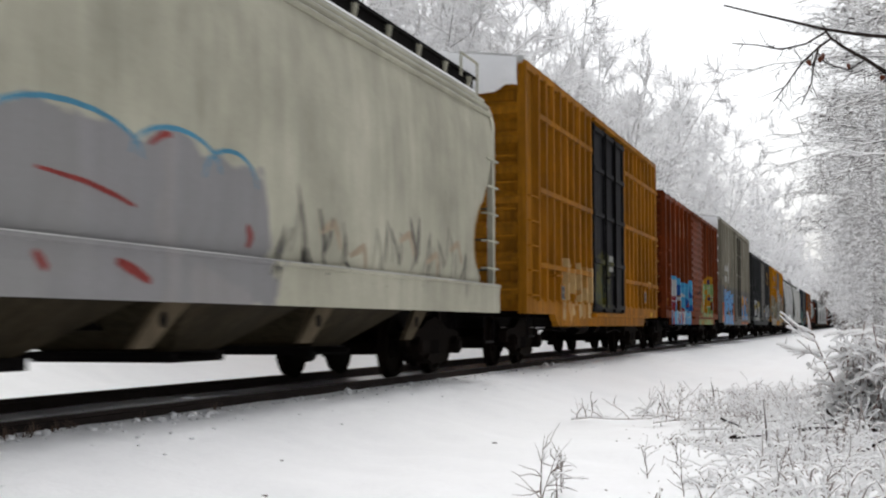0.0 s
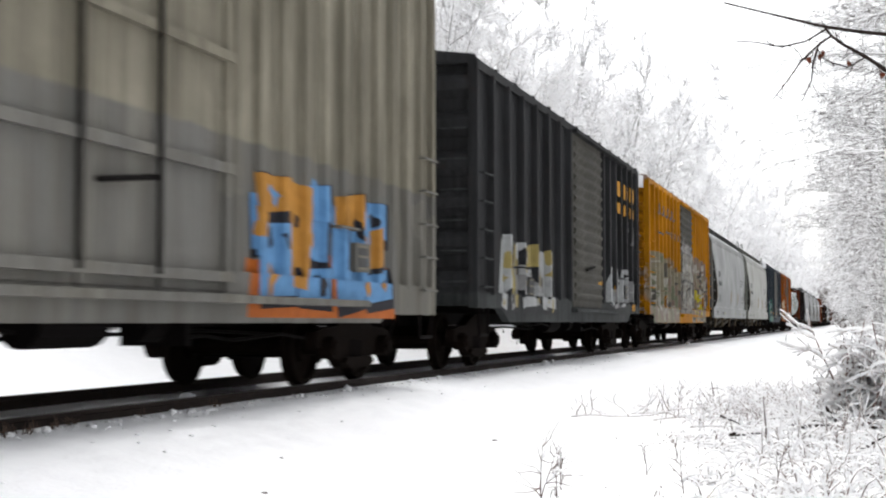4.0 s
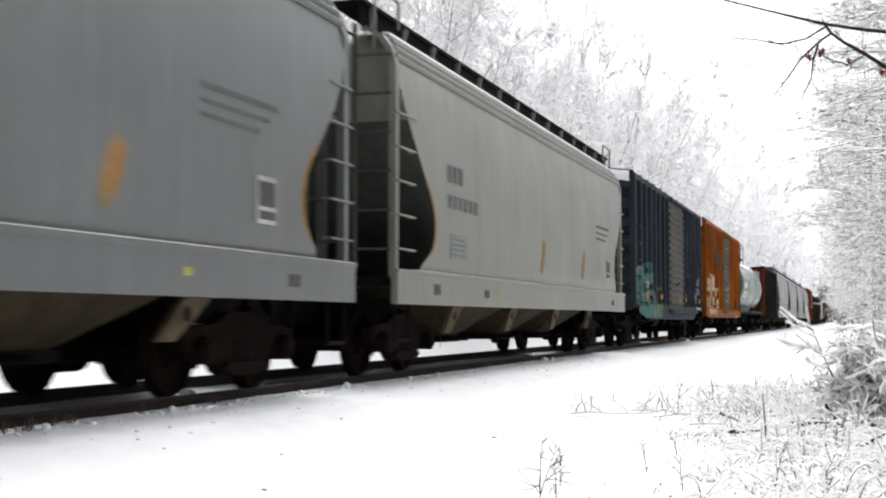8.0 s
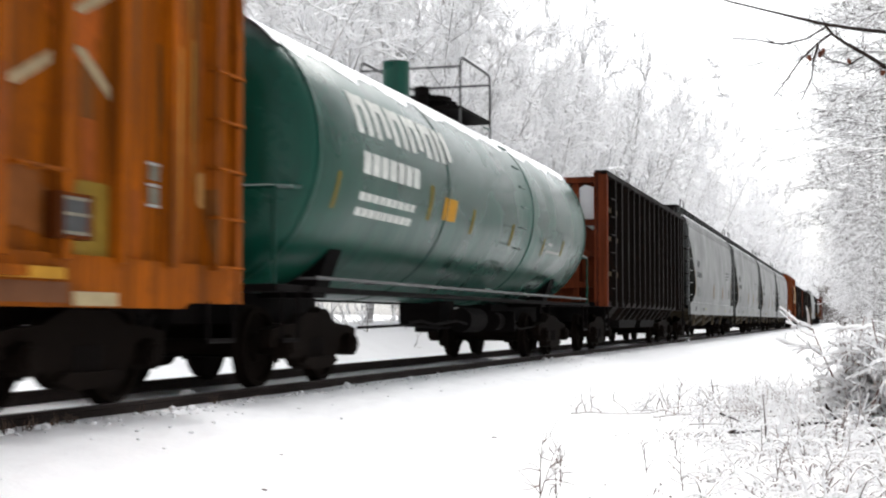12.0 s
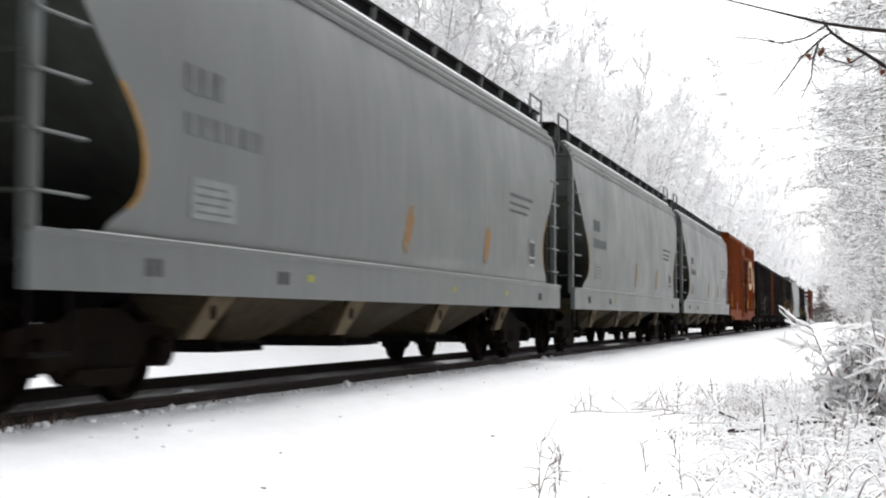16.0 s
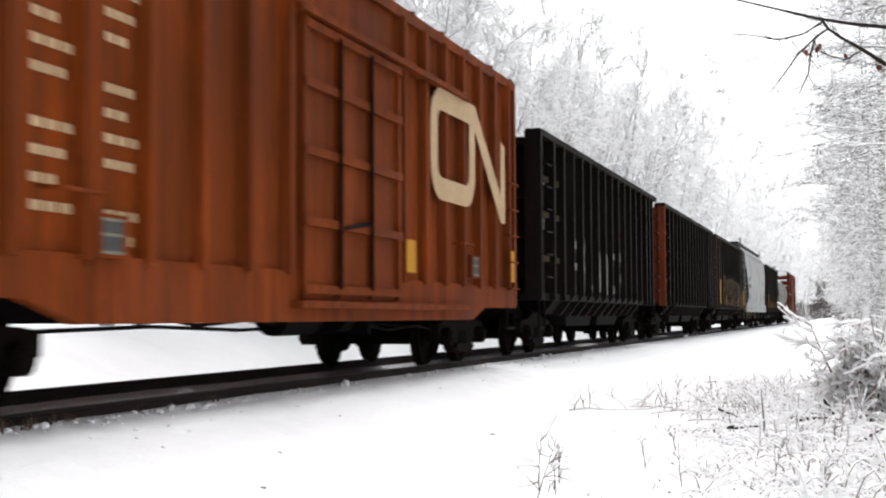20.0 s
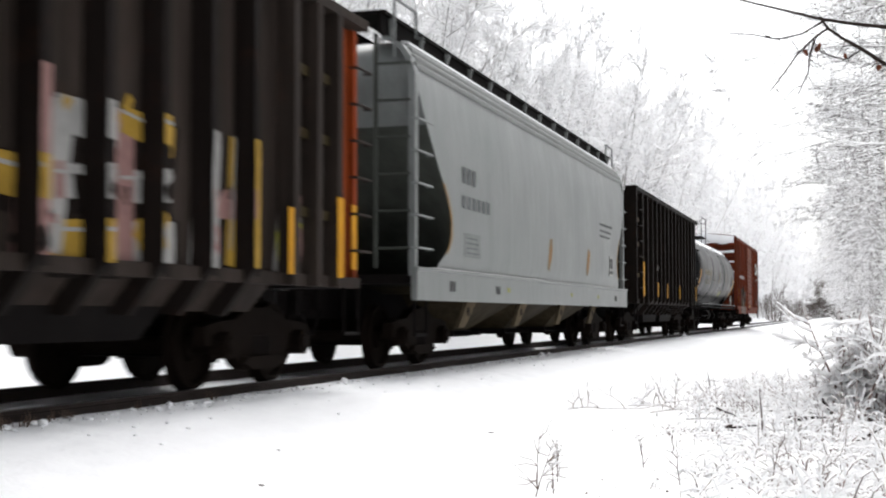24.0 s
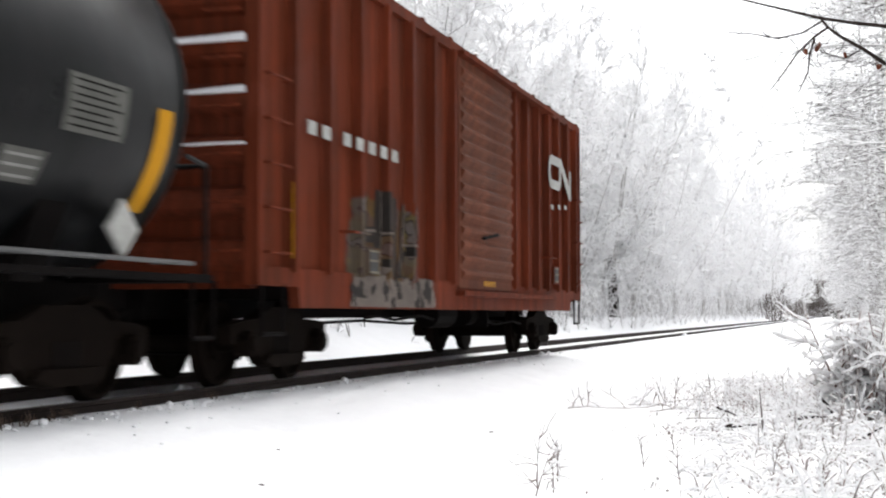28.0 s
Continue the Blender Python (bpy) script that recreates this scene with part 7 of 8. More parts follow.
NEAR_KINDS = [tree_meshes(grow_tree(11 + k, h, s, 9, 13, 6, 6, trunk=0.15, fork=0.10), 0.014, 0.026) for k, (h, s) in enumerate(((18.0, 6.0), (16.5, 5.4), (19.5, 6.4), (14.5, 5.6)))]
FAR_KINDS = [tree_meshes(grow_tree(41 + k, h, s, 8, 11, 5, 3, trunk=0.16, fork=0.10), 0.040, 0.060, 3, 3) for k, (h, s) in enumerate(((19.0, 6.4), (17.0, 5.8), (21.0, 6.8)))]
WOOD_KINDS = [tree_meshes(grow_tree(71 + k, h, 5.8, 6, 9, 4, 3, trunk=0.16, fork=0.10), 0.055, 0.075, 3, 3) for k, h in enumerate((17.0, 14.5, 19.0))]
SPRAY_KINDS = [tree_meshes(grow_spray(131 + k, h, r, z, n), 0.006, 0.011, 1, 4, TWIG_BARK, laden=0.5) for k, (h, r, z, n) in enumerate(((8.5, 4.4, 0.9, 34), (11.0, 4.8, 1.1, 42), (13.5, 5.0, 1.4, 48)))]
FAR_SPRAY = [tree_meshes(grow_spray(161 + k, h, r, 1.4, n, 9, 4), 0.013, 0.021, 1, 3, TWIG_BARK, laden=0.6) for k, (h, r, n) in enumerate(((17.0, 5.2, 44), (20.0, 5.8, 50)))]
OLD_TREE = [tree_meshes(grow_tree(97, 18.0, 7.0, 8, 11, 6, 4, trunk=0.36, fork=0.2), 0.026, 0.04, bole=BOUGH)]


def plant_tree(kinds, kind, x, y, turn, size=1.0, label="bare tree with snow on every twig", group="trees along the line"):
    root = new("tree")
    tagged(root, label, "tree", group)
    root.matrix_basis = pose(x, y, ground_z(x, y) - 0.05, 0, 0, turn) @ Matrix.Scale(size, 4)
    for n, me in zip(("trunk", "crown", "snow_load"), kinds[kind % len(kinds)]):
        o = new(n, me)
        o.parent = root


def plant_woods():
    rng = random.Random(21)
    # beyond the track: a close front row, and rows behind it
    y = 24.0
    while y < 430:
        kinds = WOOD_KINDS if y < 28 else NEAR_KINDS if y < 112 else (FAR_KINDS if y < 230 else WOOD_KINDS)
        plant_tree(kinds, rng.choice((0, 1, 2, 3) if y > 70 else (1, 3)), -13.9 + rng.uniform(-0.9, 0.7) + 0.8 * rise(60, 160, y), y + rng.uniform(-1.2, 1.2), rng.uniform(0, 360), rng.uniform(0.92, 1.08) * (1 + 0.12 * rise(120, 240, y)))
        if y > 40:
            plant_tree(NEAR_KINDS if y < 85 else WOOD_KINDS, rng.choice((0, 1, 2)), -18.6 + rng.uniform(-1.5, 1.2), y + 2.5, rng.uniform(0, 360), rng.uniform(0.9, 1.1))
        y += 4.6 + y * 0.032
    for k in range(7):
        plant_tree(WOOD_KINDS, rng.choice((0, 1, 2)), -24 + rng.uniform(-2.5, 2), 90 + k * 16, rng.uniform(0, 360))
    plant_tree(OLD_TREE, 0, -13.2, 79.0, 30, 1.0, "old tree with a dark bole and snowy crown")
    # on the camera's side of the track, boughs reaching out over the clearing
    low = "slender bare tree with long snowy boughs"
    for x, y, k, turn in ((3.75, 15.5, 0, -18), (3.9, 20.0, 1, 12), (3.5, 25.0, 1, -25), (3.1, 30.5, 2, 8), (2.9, 36.5, 1, 24), (2.5, 43.0, 2, -14), (2.3, 51.0, 2, 30), (2.0, 60.0, 2, -6)):
        plant_tree(SPRAY_KINDS, k, x, y, turn, 1.0, low)
    y, k = 71.0, 0
    while y < 430:
        x = 1.6 - 1.7 * rise(70, 170, y) + rng.uniform(-0.5, 0.5)
        plant_tree(FAR_SPRAY if y < 200 else WOOD_KINDS, k, x, y, rng.uniform(-35, 35), rng.uniform(0.9, 1.1) if y < 200 else 1.15, low if y < 200 else "bare tree with snow on every twig")
        if k % 2:
            plant_tree(WOOD_KINDS, rng.choice((0, 1, 2)), x + 5.0 + rng.uniform(-1, 1), y + 4, rng.uniform(0, 360))
        y, k = y + 6.5 + y * 0.055, k + 1
    for x, y, k in ((7.0, 24.0, 1), (6.6, 36.0, 0), (6.2, 48.0, 2), (5.6, 60.0, 1)):
        plant_tree(WOOD_KINDS, k, x, y, 61 * k + y, 0.95)
    # unseen woods added behind the camera and on its right to block low sky
    for k in range(9):
        x, y = 11 + 7 * (k % 2) + rng.uniform(-1.5, 1.5), 30 - k * 8
        plant_tree(WOOD_KINDS, rng.choice((0, 1, 2)), x, y, rng.uniform(0, 360), 1.1, "unseen bare snowy tree added to block low sky", "woods beside the line")
    for k in range(6):
        plant_tree(WOOD_KINDS, rng.choice((0, 1, 2)), -14 - rng.uniform(0, 3), 8 - k * 9, rng.uniform(0, 360), 1.0, "unseen bare snowy tree added to block low sky", "woods beside the line")
    # the woods that close the view
    for k in range(14):
        plant_tree(WOOD_KINDS, rng.choice((0, 1, 2)), -34 + k * 3.2 + rng.uniform(-1, 1), 455 + rng.uniform(-12, 25), rng.uniform(0, 360), 1.5, "bare snowy tree at the end of the clearing", "trees at the line's end")


plant_woods()


# ---- weeds, brush and fallen wood ----
def pack(L):
    return tuple(np.array([s[k] for s in L]) for k in range(4))


def twiggy(name, segs, label, category, group="", mat=None, sides=4, snow=(0.006, 0.012), kind=""):
    """A thing made of stems, with its snow as a part."""
    a = pack(segs)
    v, f = tubes(a, sides)
    root = new(name, quick_mesh(name, v, f, mat or WEED))
    tagged(root, label, category, group, kind)
    if snow:
        v, f = caps(a, *snow)
        o = new("snow_load", quick_mesh("snow_load", v, f, TWIG_SNOW))
        o.parent = root
    return root


def leaf_part(root, rng, spots, size):
    """Curled dead leaves that still hang on."""
    for p in spots:
        bm = bmesh.new()
        a = rng.random() * 6.28
        u, v = Vector((math.cos(a), math.sin(a), 0.1)), Vector((0.2 * math.sin(a), 0.2, -1))
        rows = []
        for k in range(5):
            w = size * (0.12, 0.5, 0.55, 0.35, 0.03)[k]
            c = Vector(p) + v * size * 1.3 * k / 4 + u * 0.15 * size * math.sin(k)
            n = u.cross(v).normalized()
            rows.append([c - u * w + n * 0.2 * w, c, c + u * w + n * 0.25 * w])
        vs = [[bm.verts.new(q) for q in r] for r in rows]
        for r, s in zip(vs, vs[1:]):
            for j in range(2):
                bm.faces.new((r[j], r[j + 1], s[j + 1], s[j]))
        bmesh.ops.solidify(bm, geom=bm.faces[:], thickness=0.002)
        part("leaf", fixed(bm), DEAD_LEAF, root, "russet dead leaf")


def build_weeds():
    rng = np.random.default_rng(5)
    # uncountable grass and thin stems on the verge: short stubble, and long blades arched over by snow
    def verge_left(y):
        return -1.0 - 0.085 * (y - 8.5) - (0.45 if y < 13 else 0.75)
    short, long_s, white = [], [], []
    for k in range(6200):
        y = 7.6 + 17.0 * rng.random() ** 1.3
        left = verge_left(y)
        x = left + (1.3 - left) * rng.random() ** 0.8
        z = ground_z(x, y) - 0.02
        a = rng.random() * 6.28
        inner = rise(left, left + 1.5, x)
        if noise.noise(Vector((x * 2.3, y * 1.4, 7))) + 0.35 * noise.noise(Vector((x * 7, y * 5, 2))) < 0.30 - 0.52 * inner - 0.22 * (1 - rise(8.5, 12.5, y)) * rise(-1.2, -0.2, x):
            continue
        if k % 3 and inner > 0.25:
            lean = rng.uniform(0.1, 0.9)
            stem = shoots(rng, (x, y, z), (math.cos(a) * lean, math.sin(a) * lean, 1), rng.uniform(0.20, 0.52) * (0.45 + 0.55 * inner), rng.uniform(0.003, 0.0058), 6, 0.12, -0.34)
            long_s += stem
            white += stem[1:]
        else:
            lean = rng.uniform(0.2, 1.3)
            stem = shoots(rng, (x, y, z), (math.cos(a) * lean, math.sin(a) * lean, 1), rng.uniform(0.05, 0.22) * (0.5 + 0.5 * inner), rng.uniform(0.0025, 0.005), 3, 0.22, -0.2 * lean)
            short += stem
            white += stem[1:] if k % 2 else []
    root = twiggy("dry_grass", short + long_s, "dead grass and stems arched over under snow", "grass", kind="stuff", sides=3, snow=None, mat=STRAW)
    o = new("snow_load", quick_mesh("snow_load", *caps(pack(white), 0.0055, 0.012), TWIG_SNOW))
    o.parent = root
    # dead leaves and bark caught between the stems
    verts, faces = [], []
    for k in range(1500):
        y = 7.6 + 17.0 * rng.random() ** 1.2
        left = verge_left(y) - 0.3
        x = left + (2.4 - left) * rng.random() ** 0.7
        c, r = np.array([x, y, ground_z(x, y) + 0.004]), rng.uniform(0.004, 0.017) * (0.6 + 0.4 * rise(left, left + 1.2, x))
        a = rng.random() * 6.28
        u, v = np.array([math.cos(a), math.sin(a), rng.normal(0, 0.5)]) * r * rng.uniform(1, 1.9), np.array([-math.sin(a), math.cos(a), rng.normal(0, 0.5)]) * r * 0.7
        w = np.array([0, 0, 0.35 * r])
        b = len(verts)
        verts += [c - u, c - v + w, c + u, c + v + w, c - u * 0.8 - w * 3, c - v - w * 3, c + u * 0.8 - w * 3, c + v - w * 3]
        faces += [(b, b + 1, b + 2, b + 3), (b, b + 4, b + 5, b + 1), (b + 1, b + 5, b + 6, b + 2), (b + 2, b + 6, b + 7, b + 3), (b + 3, b + 7, b + 4, b)]
    tagged(new("leaf_litter", quick_mesh("leaf_litter", np.array(verts), np.array(faces), WEED)), "dark dead leaves scattered among snowy stems", "leaf litter", kind="stuff")
    # single weeds that stand out
    for x, y, h, n in ((-1.99, 8.69, 0.46, 9), (-2.08, 9.2, 0.50, 12), (-1.93, 9.0, 0.34, 8), (-2.0, 9.5, 0.36, 8), (-1.18, 9.85, 0.40, 3), (-1.55, 10.6, 0.3, 5), (-0.55, 10.2, 0.4, 6), (-0.2, 9.4, 0.45, 7), (-1.2, 14.2, 0.42, 6), (-0.4, 12.0, 0.45, 6),
                       (-1.75, 16.0, 0.42, 6), (-0.1, 14.2, 0.5, 7), (-1.9, 19.5, 0.5, 6), (-0.9, 18.5, 0.5, 7), (-1.5, 12.0, 0.28, 4), (-2.5, 20.5, 0.4, 5)):
        z = ground_z(x, y)
        main = shoots(rng, (x, y, z - 0.04), (rng.normal(0, 0.12), rng.normal(0, 0.12), 1), h, 0.0045, 5, 0.12, 0.0)
        segs = list(main)
        root = twiggy("weed", segs, "dry brown weed stalk standing in the snow", "weed", "weeds on the verge", snow=None)
        for k in range(n + 3):
            s = main[min(4, 1 + int(4 * k / (n + 3)))]
            twig = pack(shoots(rng, s[0], s[4] * 0.7 + rng.normal(0, 0.5, 3), h * rng.uniform(0.25, 0.55), 0.0035, 3, 0.3, -0.05))
            o = new("side_stem", quick_mesh("side_stem", *tubes(twig, 4), WEED))
            o.parent = root
            if k % 2:
                o = new("snow_load", quick_mesh("snow_load", *caps(twig, 0.002, 0.006), TWIG_SNOW))
                o.parent = root
    # a bare stake, fallen twigs and chunks of wood
    z = ground_z(-0.79, 13.1)
    twiggy("stake", shoots(rng, (-0.79, 13.1, z - 0.08), (0.03, 0, 1), 0.55, 0.016, 4, 0.03, 0), "thin dark stake upright in the snow", "stake", snow=None, mat=BARK, sides=6)
    fall = np.random.default_rng(19)
    for x, y, dx, dy, ln, n, r in ((-3.25, 16.0, 1, -0.05, 1.9, 18, 0.010), (-2.65, 16.8, 1, -0.1, 1.6, 18, 0.008), (-2.3, 16.2, 1, 0.1, 1.7, 18, 0.009), (-1.9, 18.0, 1, 0.0, 1.8, 16, 0.008), (-1.2, 16.4, 1, -0.1, 1.3, 12, 0.009), (-1.75, 15.2, 1, 0.12, 1.4, 9, 0.009), (-1.5, 17.2, 1, 0.0, 1.3, 10, 0.007), (-0.75, 14.0, 1, 0.2, 1.0, 8, 0.008)):
        z = ground_z(x, y)
        main = shoots(fall, (x, y, z + 0.03), (dx, dy, 0.05), ln, r, 8, 0.12, 0.0)
        segs = list(main)
        for k in range(n):
            s = main[k % 8]
            side = shoots(fall, s[0] + (s[1] - s[0]) * fall.random(), (fall.normal(0.1, 0.6), fall.normal(0, 0.4), fall.uniform(0.15, 1.2)), fall.uniform(0.16, 0.5), 0.005, 4, 0.22, -0.04)
            segs += side
            for q in range(2):
                segs += shoots(fall, side[1 + q][0], side[1 + q][4] + fall.normal(0, 0.6, 3), fall.uniform(0.06, 0.2), 0.0032, 3, 0.2, -0.03)
        twiggy("fallen_branch", segs, "fallen bare branch half sunk in snow", "branch", "fallen branches", mat=STRAW, snow=(0.003, 0.009))
    for x, y, dx, dy, dz, ln, r in ((-1.32, 14.2, 0.6, -0.3, -0.25, 0.34, 0.014), (-0.62, 14.6, 1, 0.1, 0.0, 0.5, 0.035), (-0.75, 16.4, 1, 0.1, 0.02, 0.6, 0.035), (-0.3, 15.4, 0.5, -0.5, -0.6, 0.5, 0.025), (-1.2, 13.8, 1, 0.2, 0.0, 0.45, 0.025), (0.05, 13.0, 0.7, 0.2, 0.4, 0.4, 0.02)):
        ln, z = 0.75 * ln, ground_z(x, y) + (0.24 if dz < -0.2 else 0.09)
        twiggy("dead_stick", shoots(rng, (x, y, z), (dx, dy, dz), ln, r, 4, 0.08, 0), "broken dark stick lying in the snow", "stick", "fallen sticks", mat=BOUGH, sides=6, snow=(-0.008, 0.006))
    # a bush of brown stems and arching canes, each under a thick roll of snow
    brush = np.random.default_rng(77)
    stems, loads, thin = [], [], []
    for k in range(22):
        bx, by = 0.16 + brush.normal(0, 0.16), 16.4 + brush.normal(0, 0.3)
        stems.append(shoots(brush, (bx, by, ground_z(bx, by) - 0.05), (brush.normal(-0.02, 0.10), brush.normal(0, 0.14), 1), brush.uniform(0.55, 1.45), 0.017, 6, 0.08, 0.0))
    for i, st in enumerate(stems):
        for j in range(9):
            s = st[1 + j % 5]
            a = brush.uniform(0.3, 1.7) * math.pi
            cane = shoots(brush, s[0] + (s[1] - s[0]) * brush.random(), (math.cos(a), 0.6 * math.sin(a), brush.uniform(0.0, 0.8)), brush.uniform(0.2, 0.52), 0.008, 7, 0.17, -0.07)
            loads += cane
            for q in range(5):
                e = cane[1 + q]
                thin += shoots(brush, e[0] + (e[1] - e[0]) * brush.random(), e[4] + brush.normal(0, 0.8, 3), brush.uniform(0.08, 0.26), 0.0045, 3, 0.25, -0.04)
    # canes rooted out in the verge
    for k in range(34):
        bx, by = brush.uniform(-1.0, 0.5), brush.uniform(12.5, 18.5)
        a = brush.uniform(0, 6.28)
        cane = shoots(brush, (bx, by, ground_z(bx, by) - 0.03), (0.5 * math.cos(a), 0.4 * math.sin(a), 1), brush.uniform(0.22, 0.40), 0.006, 8, 0.12, -0.16)
        thin += cane
        for q in range(4):
            e = cane[2 + q]
            thin += shoots(brush, e[0], e[4] + brush.normal(0, 0.6, 3), brush.uniform(0.1, 0.3), 0.004, 3, 0.2, -0.06)
    bush = twiggy("bramble_bush", [s for st in stems for s in st] + loads + thin, "brown bush with arching canes loaded with snow", "bush", snow=None, mat=STRAW)
    for segs, size in ((loads, (0.016, 0.032)), (thin, (0.008, 0.018))):
        o = new("snow_load", quick_mesh("snow_load", *caps(pack(segs), *size), TWIG_SNOW))
        o.parent = bush
        tagged(o, "snow lying on the canes", kind="stuff")
    leaf_part(bush, brush, [tuple(s[0] + brush.normal(0, 0.05, 3)) for st in stems[::2] for s in st[1:5]], 0.055)
    # undergrowth on both banks, and the thicket that ends the view
    for name, count, y0, span, x0, dx, tall, label in (("undergrowth", 2000, 30, 230, TRACK_X - 4.2, -9.0, 4.2, "snowy brush along the far bank"), ("brushwood", 900, 30, 230, 1.0, 4.5, 5.2, "snowy brushwood under the trees on the near side")):
        segs = []
        for k in range(count):
            y = y0 + span * rng.random() ** 1.5
            x = x0 + dx * rng.random()
            if x0 < 0 and y < 55 and rng.random() < 0.85:
                continue
            h = rng.uniform(0.4, tall) * (0.4 if abs(x - x0) < 1.5 else 1.0)
            main = shoots(rng, (x, y, ground_z(x, y) - 0.05), (rng.normal(0, 0.35), rng.normal(0, 0.35), 1), h, 0.012, 3, 0.15, -0.05)
            segs += main
            for j in range(6):
                s = main[j % 3]
                segs += shoots(rng, s[0], s[4] + rng.normal(0, 0.6, 3), h * 0.4, 0.007, 2, 0.2, -0.05)
        twiggy(name, segs, label, "brush", kind="stuff", mat=BARK, sides=3, snow=(0.012, 0.022) if x0 < 0 else (0.005, 0.010))
    segs, loads = [], []
    for k in range(2300):
        y = 190 + 240 * rng.random()
        x = (TRACK_X - 3.4 - 14 * rng.random()) if k % 2 else (TRACK_X + 4.5 + 7 * rng.random())
        h = rng.uniform(2, 8) * (0.6 if k % 2 == 0 else 1.1)
        if k % 5 < 3:
            y = rng.uniform(428, 470)
            x = rng.uniform(-34, 12)
            h = rng.uniform(5, 17)
        main = shoots(rng, (x, y, ground_z(x, y) - 0.05), (rng.normal(0, 0.12), rng.normal(0, 0.12), 1), h, 0.06, 3, 0.08, 0)
        segs += main
        for j in range(7):
            s = main[j % 3]
            side = shoots(rng, s[0], s[4] + rng.normal(0, 0.6, 3), h * 0.32, 0.03, 2, 0.2, -0.03)
            segs += side
            loads += side if j == 0 else []
    thicket = twiggy("thicket", segs, "distant thicket of grey saplings dusted with snow", "brush", kind="stuff", mat=BARK, sides=3, snow=None)
    o = new("snow_load", quick_mesh("snow_load", *caps(pack(loads), 0.03, 0.05), TWIG_SNOW))
    o.parent = thicket
    # crumbs of snow thrown up along the rails
    bm = bmesh.new()
    for k in range(600):
        y = 6.5 + 40 * rng.random() ** 1.6
        x = -5.78 + abs(rng.normal(0, 0.14)) if k % 3 else TRACK_X + rng.normal(0, 0.4)
        r = rng.uniform(0.006, 0.022)
        ball = bmesh.ops.create_icosphere(bm, subdivisions=1, radius=r)
        for v in ball["verts"]:
            v.co = Vector((v.co.x * rng.uniform(0.7, 1.4) + x, v.co.y * rng.uniform(0.7, 1.5) + y, v.co.z * rng.uniform(0.4, 0.8) + ground_z(x, y) + 0.15 * r))
    for k in range(420):
        y = 6.0 + 26 * rng.random() ** 1.4
        x = -5.80 + abs(rng.normal(0, 0.09)) if k % 4 else -5.3 + rng.normal(0, 0.25)
        r = rng.uniform(0.012, 0.042) * (1 if k % 4 else 0.6)
        ball = bmesh.ops.create_icosphere(bm, subdivisions=1, radius=r)
        for v in ball["verts"]:
            v.co = Vector((v.co.x * rng.uniform(0.8, 1.3) + x, v.co.y * rng.uniform(0.8, 1.6) + y, v.co.z * rng.uniform(0.5, 0.8) + ground_z(x, y) + 0.1 * r))
    o = part("snow_crumbs", bm, SNOW, None, "", True)
    tagged(o, "crumbs of snow thrown up along the rails", "snow", kind="stuff")
    # a log on the far bank and lumps of snow by the rails
    z = ground_z(-13.1, 27.3)
    log = twiggy("fallen_log", shoots(rng, (-13.6, 27.0, z + 0.1), (1, 0.5, -0.1), 1.1, 0.11, 4, 0.1, 0), "dark broken log on the snowy bank", "log", mat=BARK, sides=8, snow=(0.0, 0.06))
    for x, y, r in ((-6.55, 12.6, 0.10), (-5.86, 26.3, 0.07), (-5.84, 50.5, 0.09), (-5.84, 26.9, 0.05), (-5.8, 15.2, 0.05)):
        bm = bmesh.new()
        bmesh.ops.create_icosphere(bm, subdivisions=3, radius=r)
        for v in bm.verts:
            v.co *= 1 + 0.35 * noise.noise(v.co * (2.2 / r) * 0.5 + Vector((x * 9, y, 0)))
            v.co.z *= 0.9
        o = part("snow_lump", bm, SNOW, None, "", True)
        o.location = (x, y, ground_z(x, y) + 0.2 * r)
        tagged(o, "small lump of snow beside the rail", "snow lump", "snow lumps")
    # specks of bark and leaf litter on the snow
    for x, y, r in ((-3.28, 16.6, 0.02), (-3.25, 12.4, 0.012), (-3.75, 8.3, 0.012), (-4.2, 9.6, 0.009)):
        bm = bmesh.new()
        bmesh.ops.create_icosphere(bm, subdivisions=2, radius=r)
        for v in bm.verts:
            v.co *= 1 + 0.5 * noise.noise(v.co * 40 + Vector((x, y, 0)))
            v.co.x *= 1.9
            v.co.z *= 0.6
        o = part("litter", bm, BARK)
        o.location = (x, y, ground_z(x, y) + 0.3 * r)
        tagged(o, "dark scrap of bark lying on the snow", "litter", "scraps on the snow")
    # dead tufts against the near rail
    for x, y in ((-5.83, 8.75), (-5.80, 9.0), (-5.84, 8.45), (-5.78, 8.6), (-5.76, 8.3), (-5.82, 9.3), (-5.80, 8.05), (-5.83, 10.4), (-5.84, 11.8)):
        segs = []
        for k in range(12):
            segs += shoots(rng, (x + rng.normal(0, 0.02), y + rng.normal(0, 0.03), ground_z(x, y) - 0.02), (rng.normal(0, 0.4), rng.normal(0, 0.4), 1), rng.uniform(0.06, 0.14), 0.005, 2, 0.2, 0)
        twiggy("grass_tuft", segs, "dark dead tuft beside the rail", "grass", "tufts", snow=None)


build_weeds()


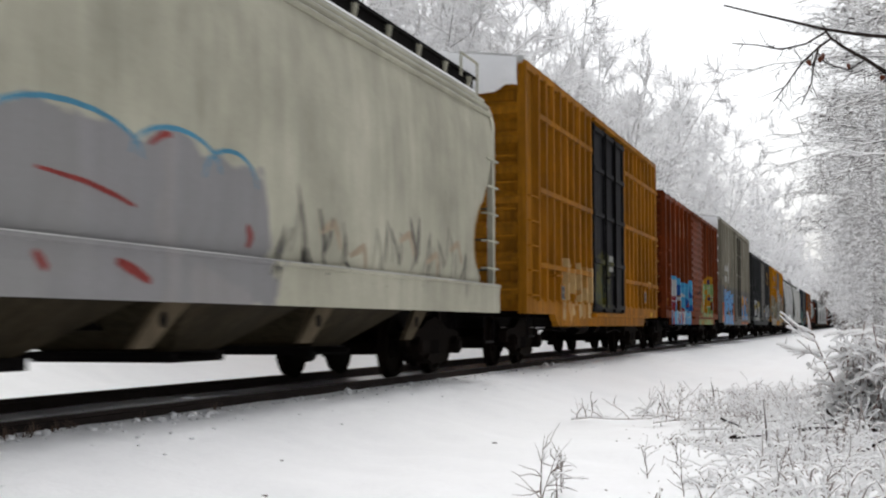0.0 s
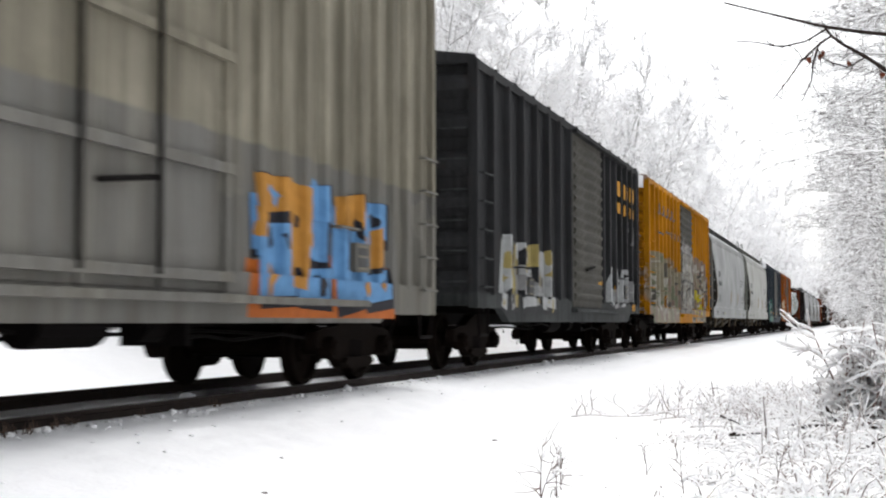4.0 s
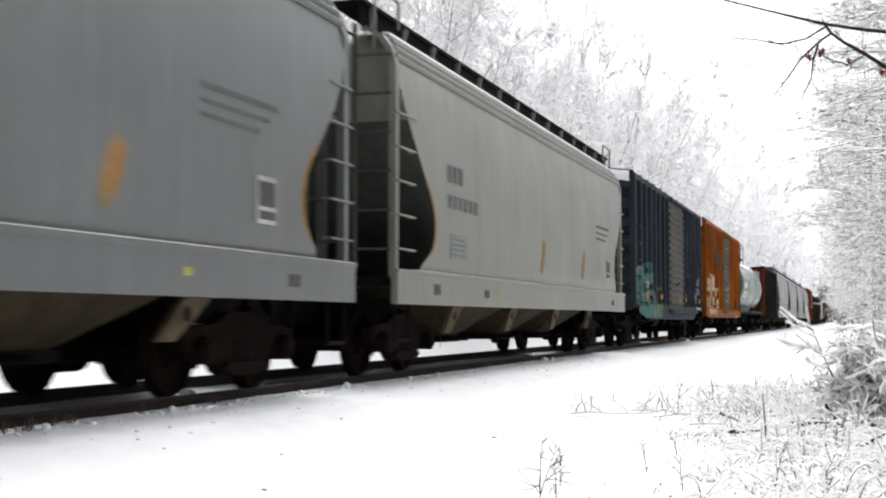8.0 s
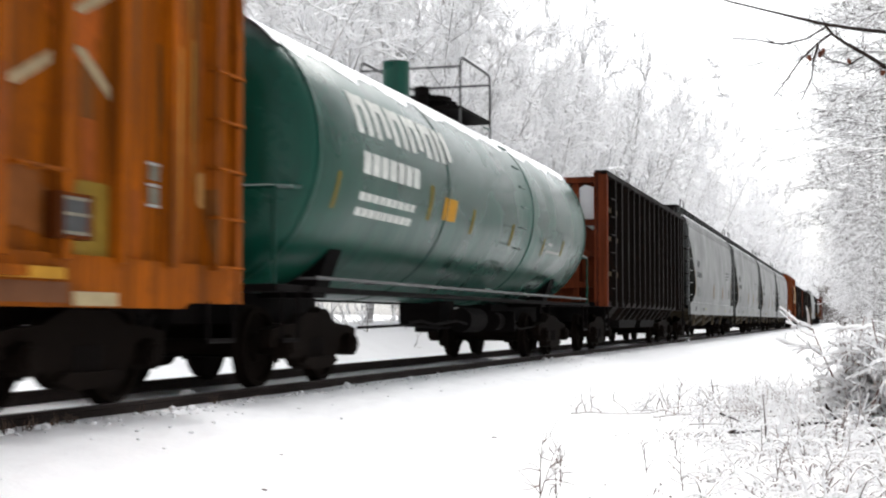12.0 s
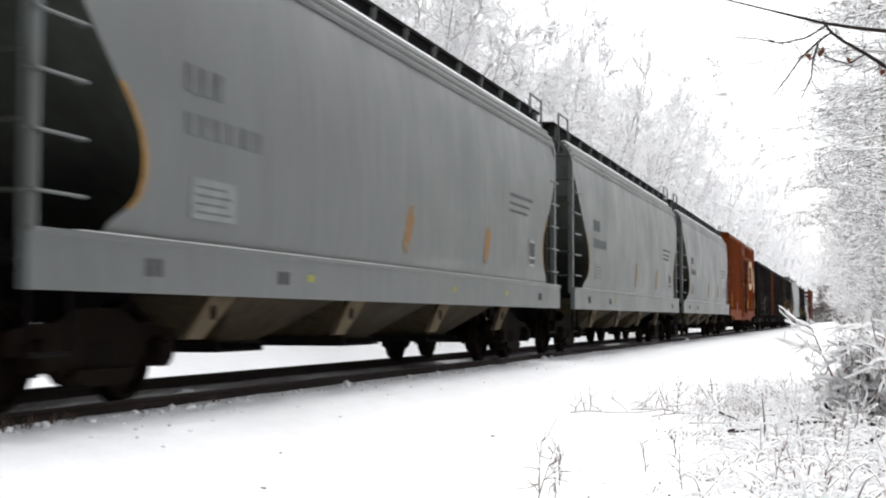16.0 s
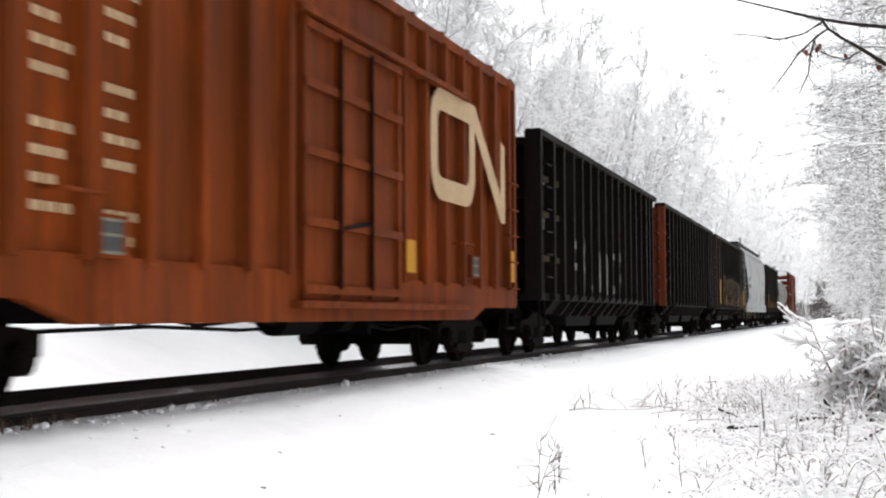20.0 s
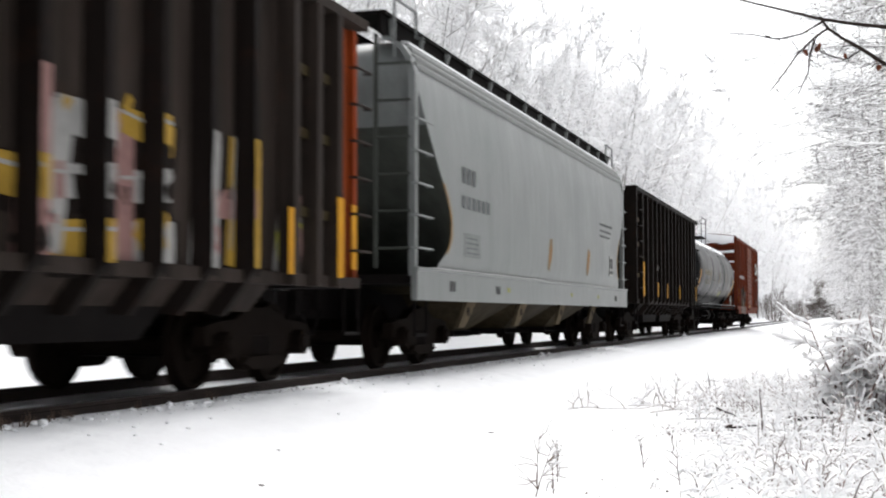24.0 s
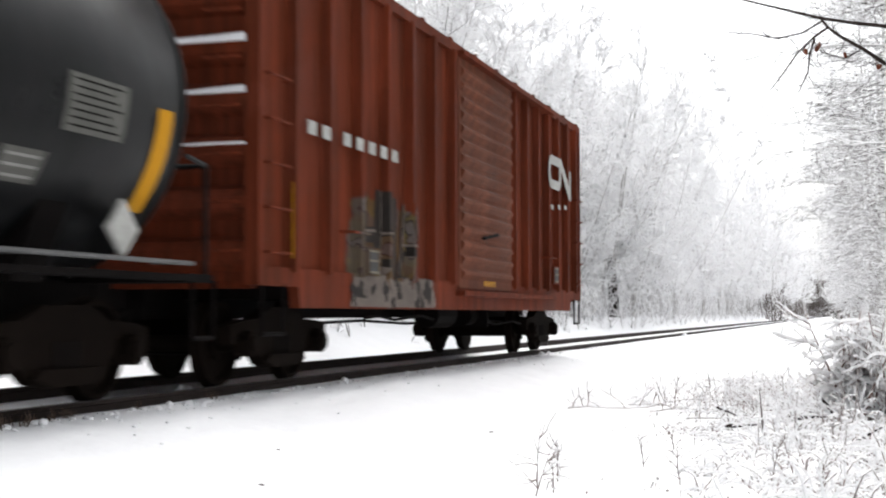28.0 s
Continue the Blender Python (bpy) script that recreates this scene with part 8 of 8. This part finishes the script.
def build_overhang():
    """The dark bough that reaches in from the tree beside the camera."""
    rng = np.random.default_rng(8)
    plant_tree(WOOD_KINDS, 1, 6.2, 13.8, 200, 0.9, "bare snowy tree leaning over the verge", "trees along the line")

    def bough(pts, r0, r1):
        k = len(pts) - 1
        return [(np.array(a), np.array(b), r0 + (r1 - r0) * i / k, r0 + (r1 - r0) * (i + 1) / k, np.array(b) - np.array(a)) for i, (a, b) in enumerate(zip(pts, pts[1:]))]
    root = None
    runs = (bough([(6.1, 13.7, 3.9), (2.4, 10.6, 2.75), (0.95, 8.9, 2.46), (0.24, 8.35, 2.43), (0.05, 8.29, 2.45), (-0.14, 8.23, 2.48), (-0.30, 8.18, 2.52), (-0.46, 8.13, 2.56), (-0.7, 8.05, 2.62)], 0.017, 0.005),
            bough([(0.95, 8.9, 2.46), (0.45, 8.5, 2.15), (0.23, 8.36, 2.21), (0.10, 8.32, 2.30), (-0.02, 8.28, 2.37), (-0.09, 8.25, 2.42), (-0.13, 8.235, 2.475)], 0.015, 0.007),
            bough([(-0.10, 8.25, 2.42), (-0.17, 8.23, 2.37), (-0.27, 8.2, 2.27), (-0.36, 8.18, 2.14), (-0.43, 8.17, 2.05)], 0.0085, 0.0035),
            bough([(-0.17, 8.23, 2.36), (-0.20, 8.22, 2.26), (-0.21, 8.22, 2.16), (-0.27, 8.21, 2.03)], 0.008, 0.003),
            bough([(-0.13, 8.24, 2.46), (-0.24, 8.2, 2.39), (-0.38, 8.17, 2.36), (-0.52, 8.14, 2.39), (-0.66, 8.1, 2.40)], 0.007, 0.003),
            bough([(0.1, 8.32, 2.3), (0.0, 8.3, 2.24), (-0.1, 8.27, 2.27), (-0.17, 8.25, 2.30)], 0.005, 0.002))
    runs = [[(p - np.array([0, 0, 0.03]), q - np.array([0, 0, 0.03]), a, b, d) for p, q, a, b, d in run] for run in runs]
    segs = [s for r in runs for s in r]
    for r in runs[1:]:
        for s in r:
            for k in range(3):
                segs += shoots(rng, s[0] + (s[1] - s[0]) * rng.random(), s[4] / np.linalg.norm(s[4]) + rng.normal(0, 0.6, 3), rng.uniform(0.06, 0.2), 0.0028, 3, 0.25, -0.03)
    root = twiggy("overhanging_bough", segs, "dark bare bough hanging in from the verge", "branch", mat=BOUGH, sides=6, snow=None)
    leaf_part(root, rng, [(-0.14, 8.24, 2.31), (-0.16, 8.24, 2.29), (0.18, 8.34, 2.22), (0.19, 8.35, 2.18), (-0.22, 8.22, 2.27), (0.0, 8.3, 2.25)], 0.03)


build_overhang()


# ---- everything that moves ----
def train_travel(t):
    """Metres that the train has come since the start."""
    u = (t - 14.0) / 14.0
    return 14.0224 * t - 0.3804 * u * u + 0.0345 * u ** 3 - START


START = 0.0
START = train_travel(0.0)
AHEAD = -1.559 - (train_travel(0.0) + START)


def motions():
    times = [k * 1.0 for k in range(29)]
    for root, middle in WAGONS:
        walk(root, [(t, pose(TRACK_X, middle + AHEAD - train_travel(t), 0)) for t in times])
    # wheels roll; every leading and every trailing axle shares its turning
    lead, trail = WHEELSETS[0], WHEELSETS[1]
    ticks = [k / 30 for k in range(841)]
    for w in (lead, trail):
        y = w.location.y
        walk(w, [(t, pose(0, y, WHEEL_R) @ Matrix.Rotation(train_travel(t) / WHEEL_R, 4, "X")) for t in ticks])
    for k, w in enumerate(WHEELSETS[2:]):
        source = (lead, trail)[k % 2]
        w.rotation_mode = "QUATERNION"
        keys = w.animation_data_create()
        keys.action = source.animation_data.action
        keys.action_slot = source.animation_data.action_slot


motions()
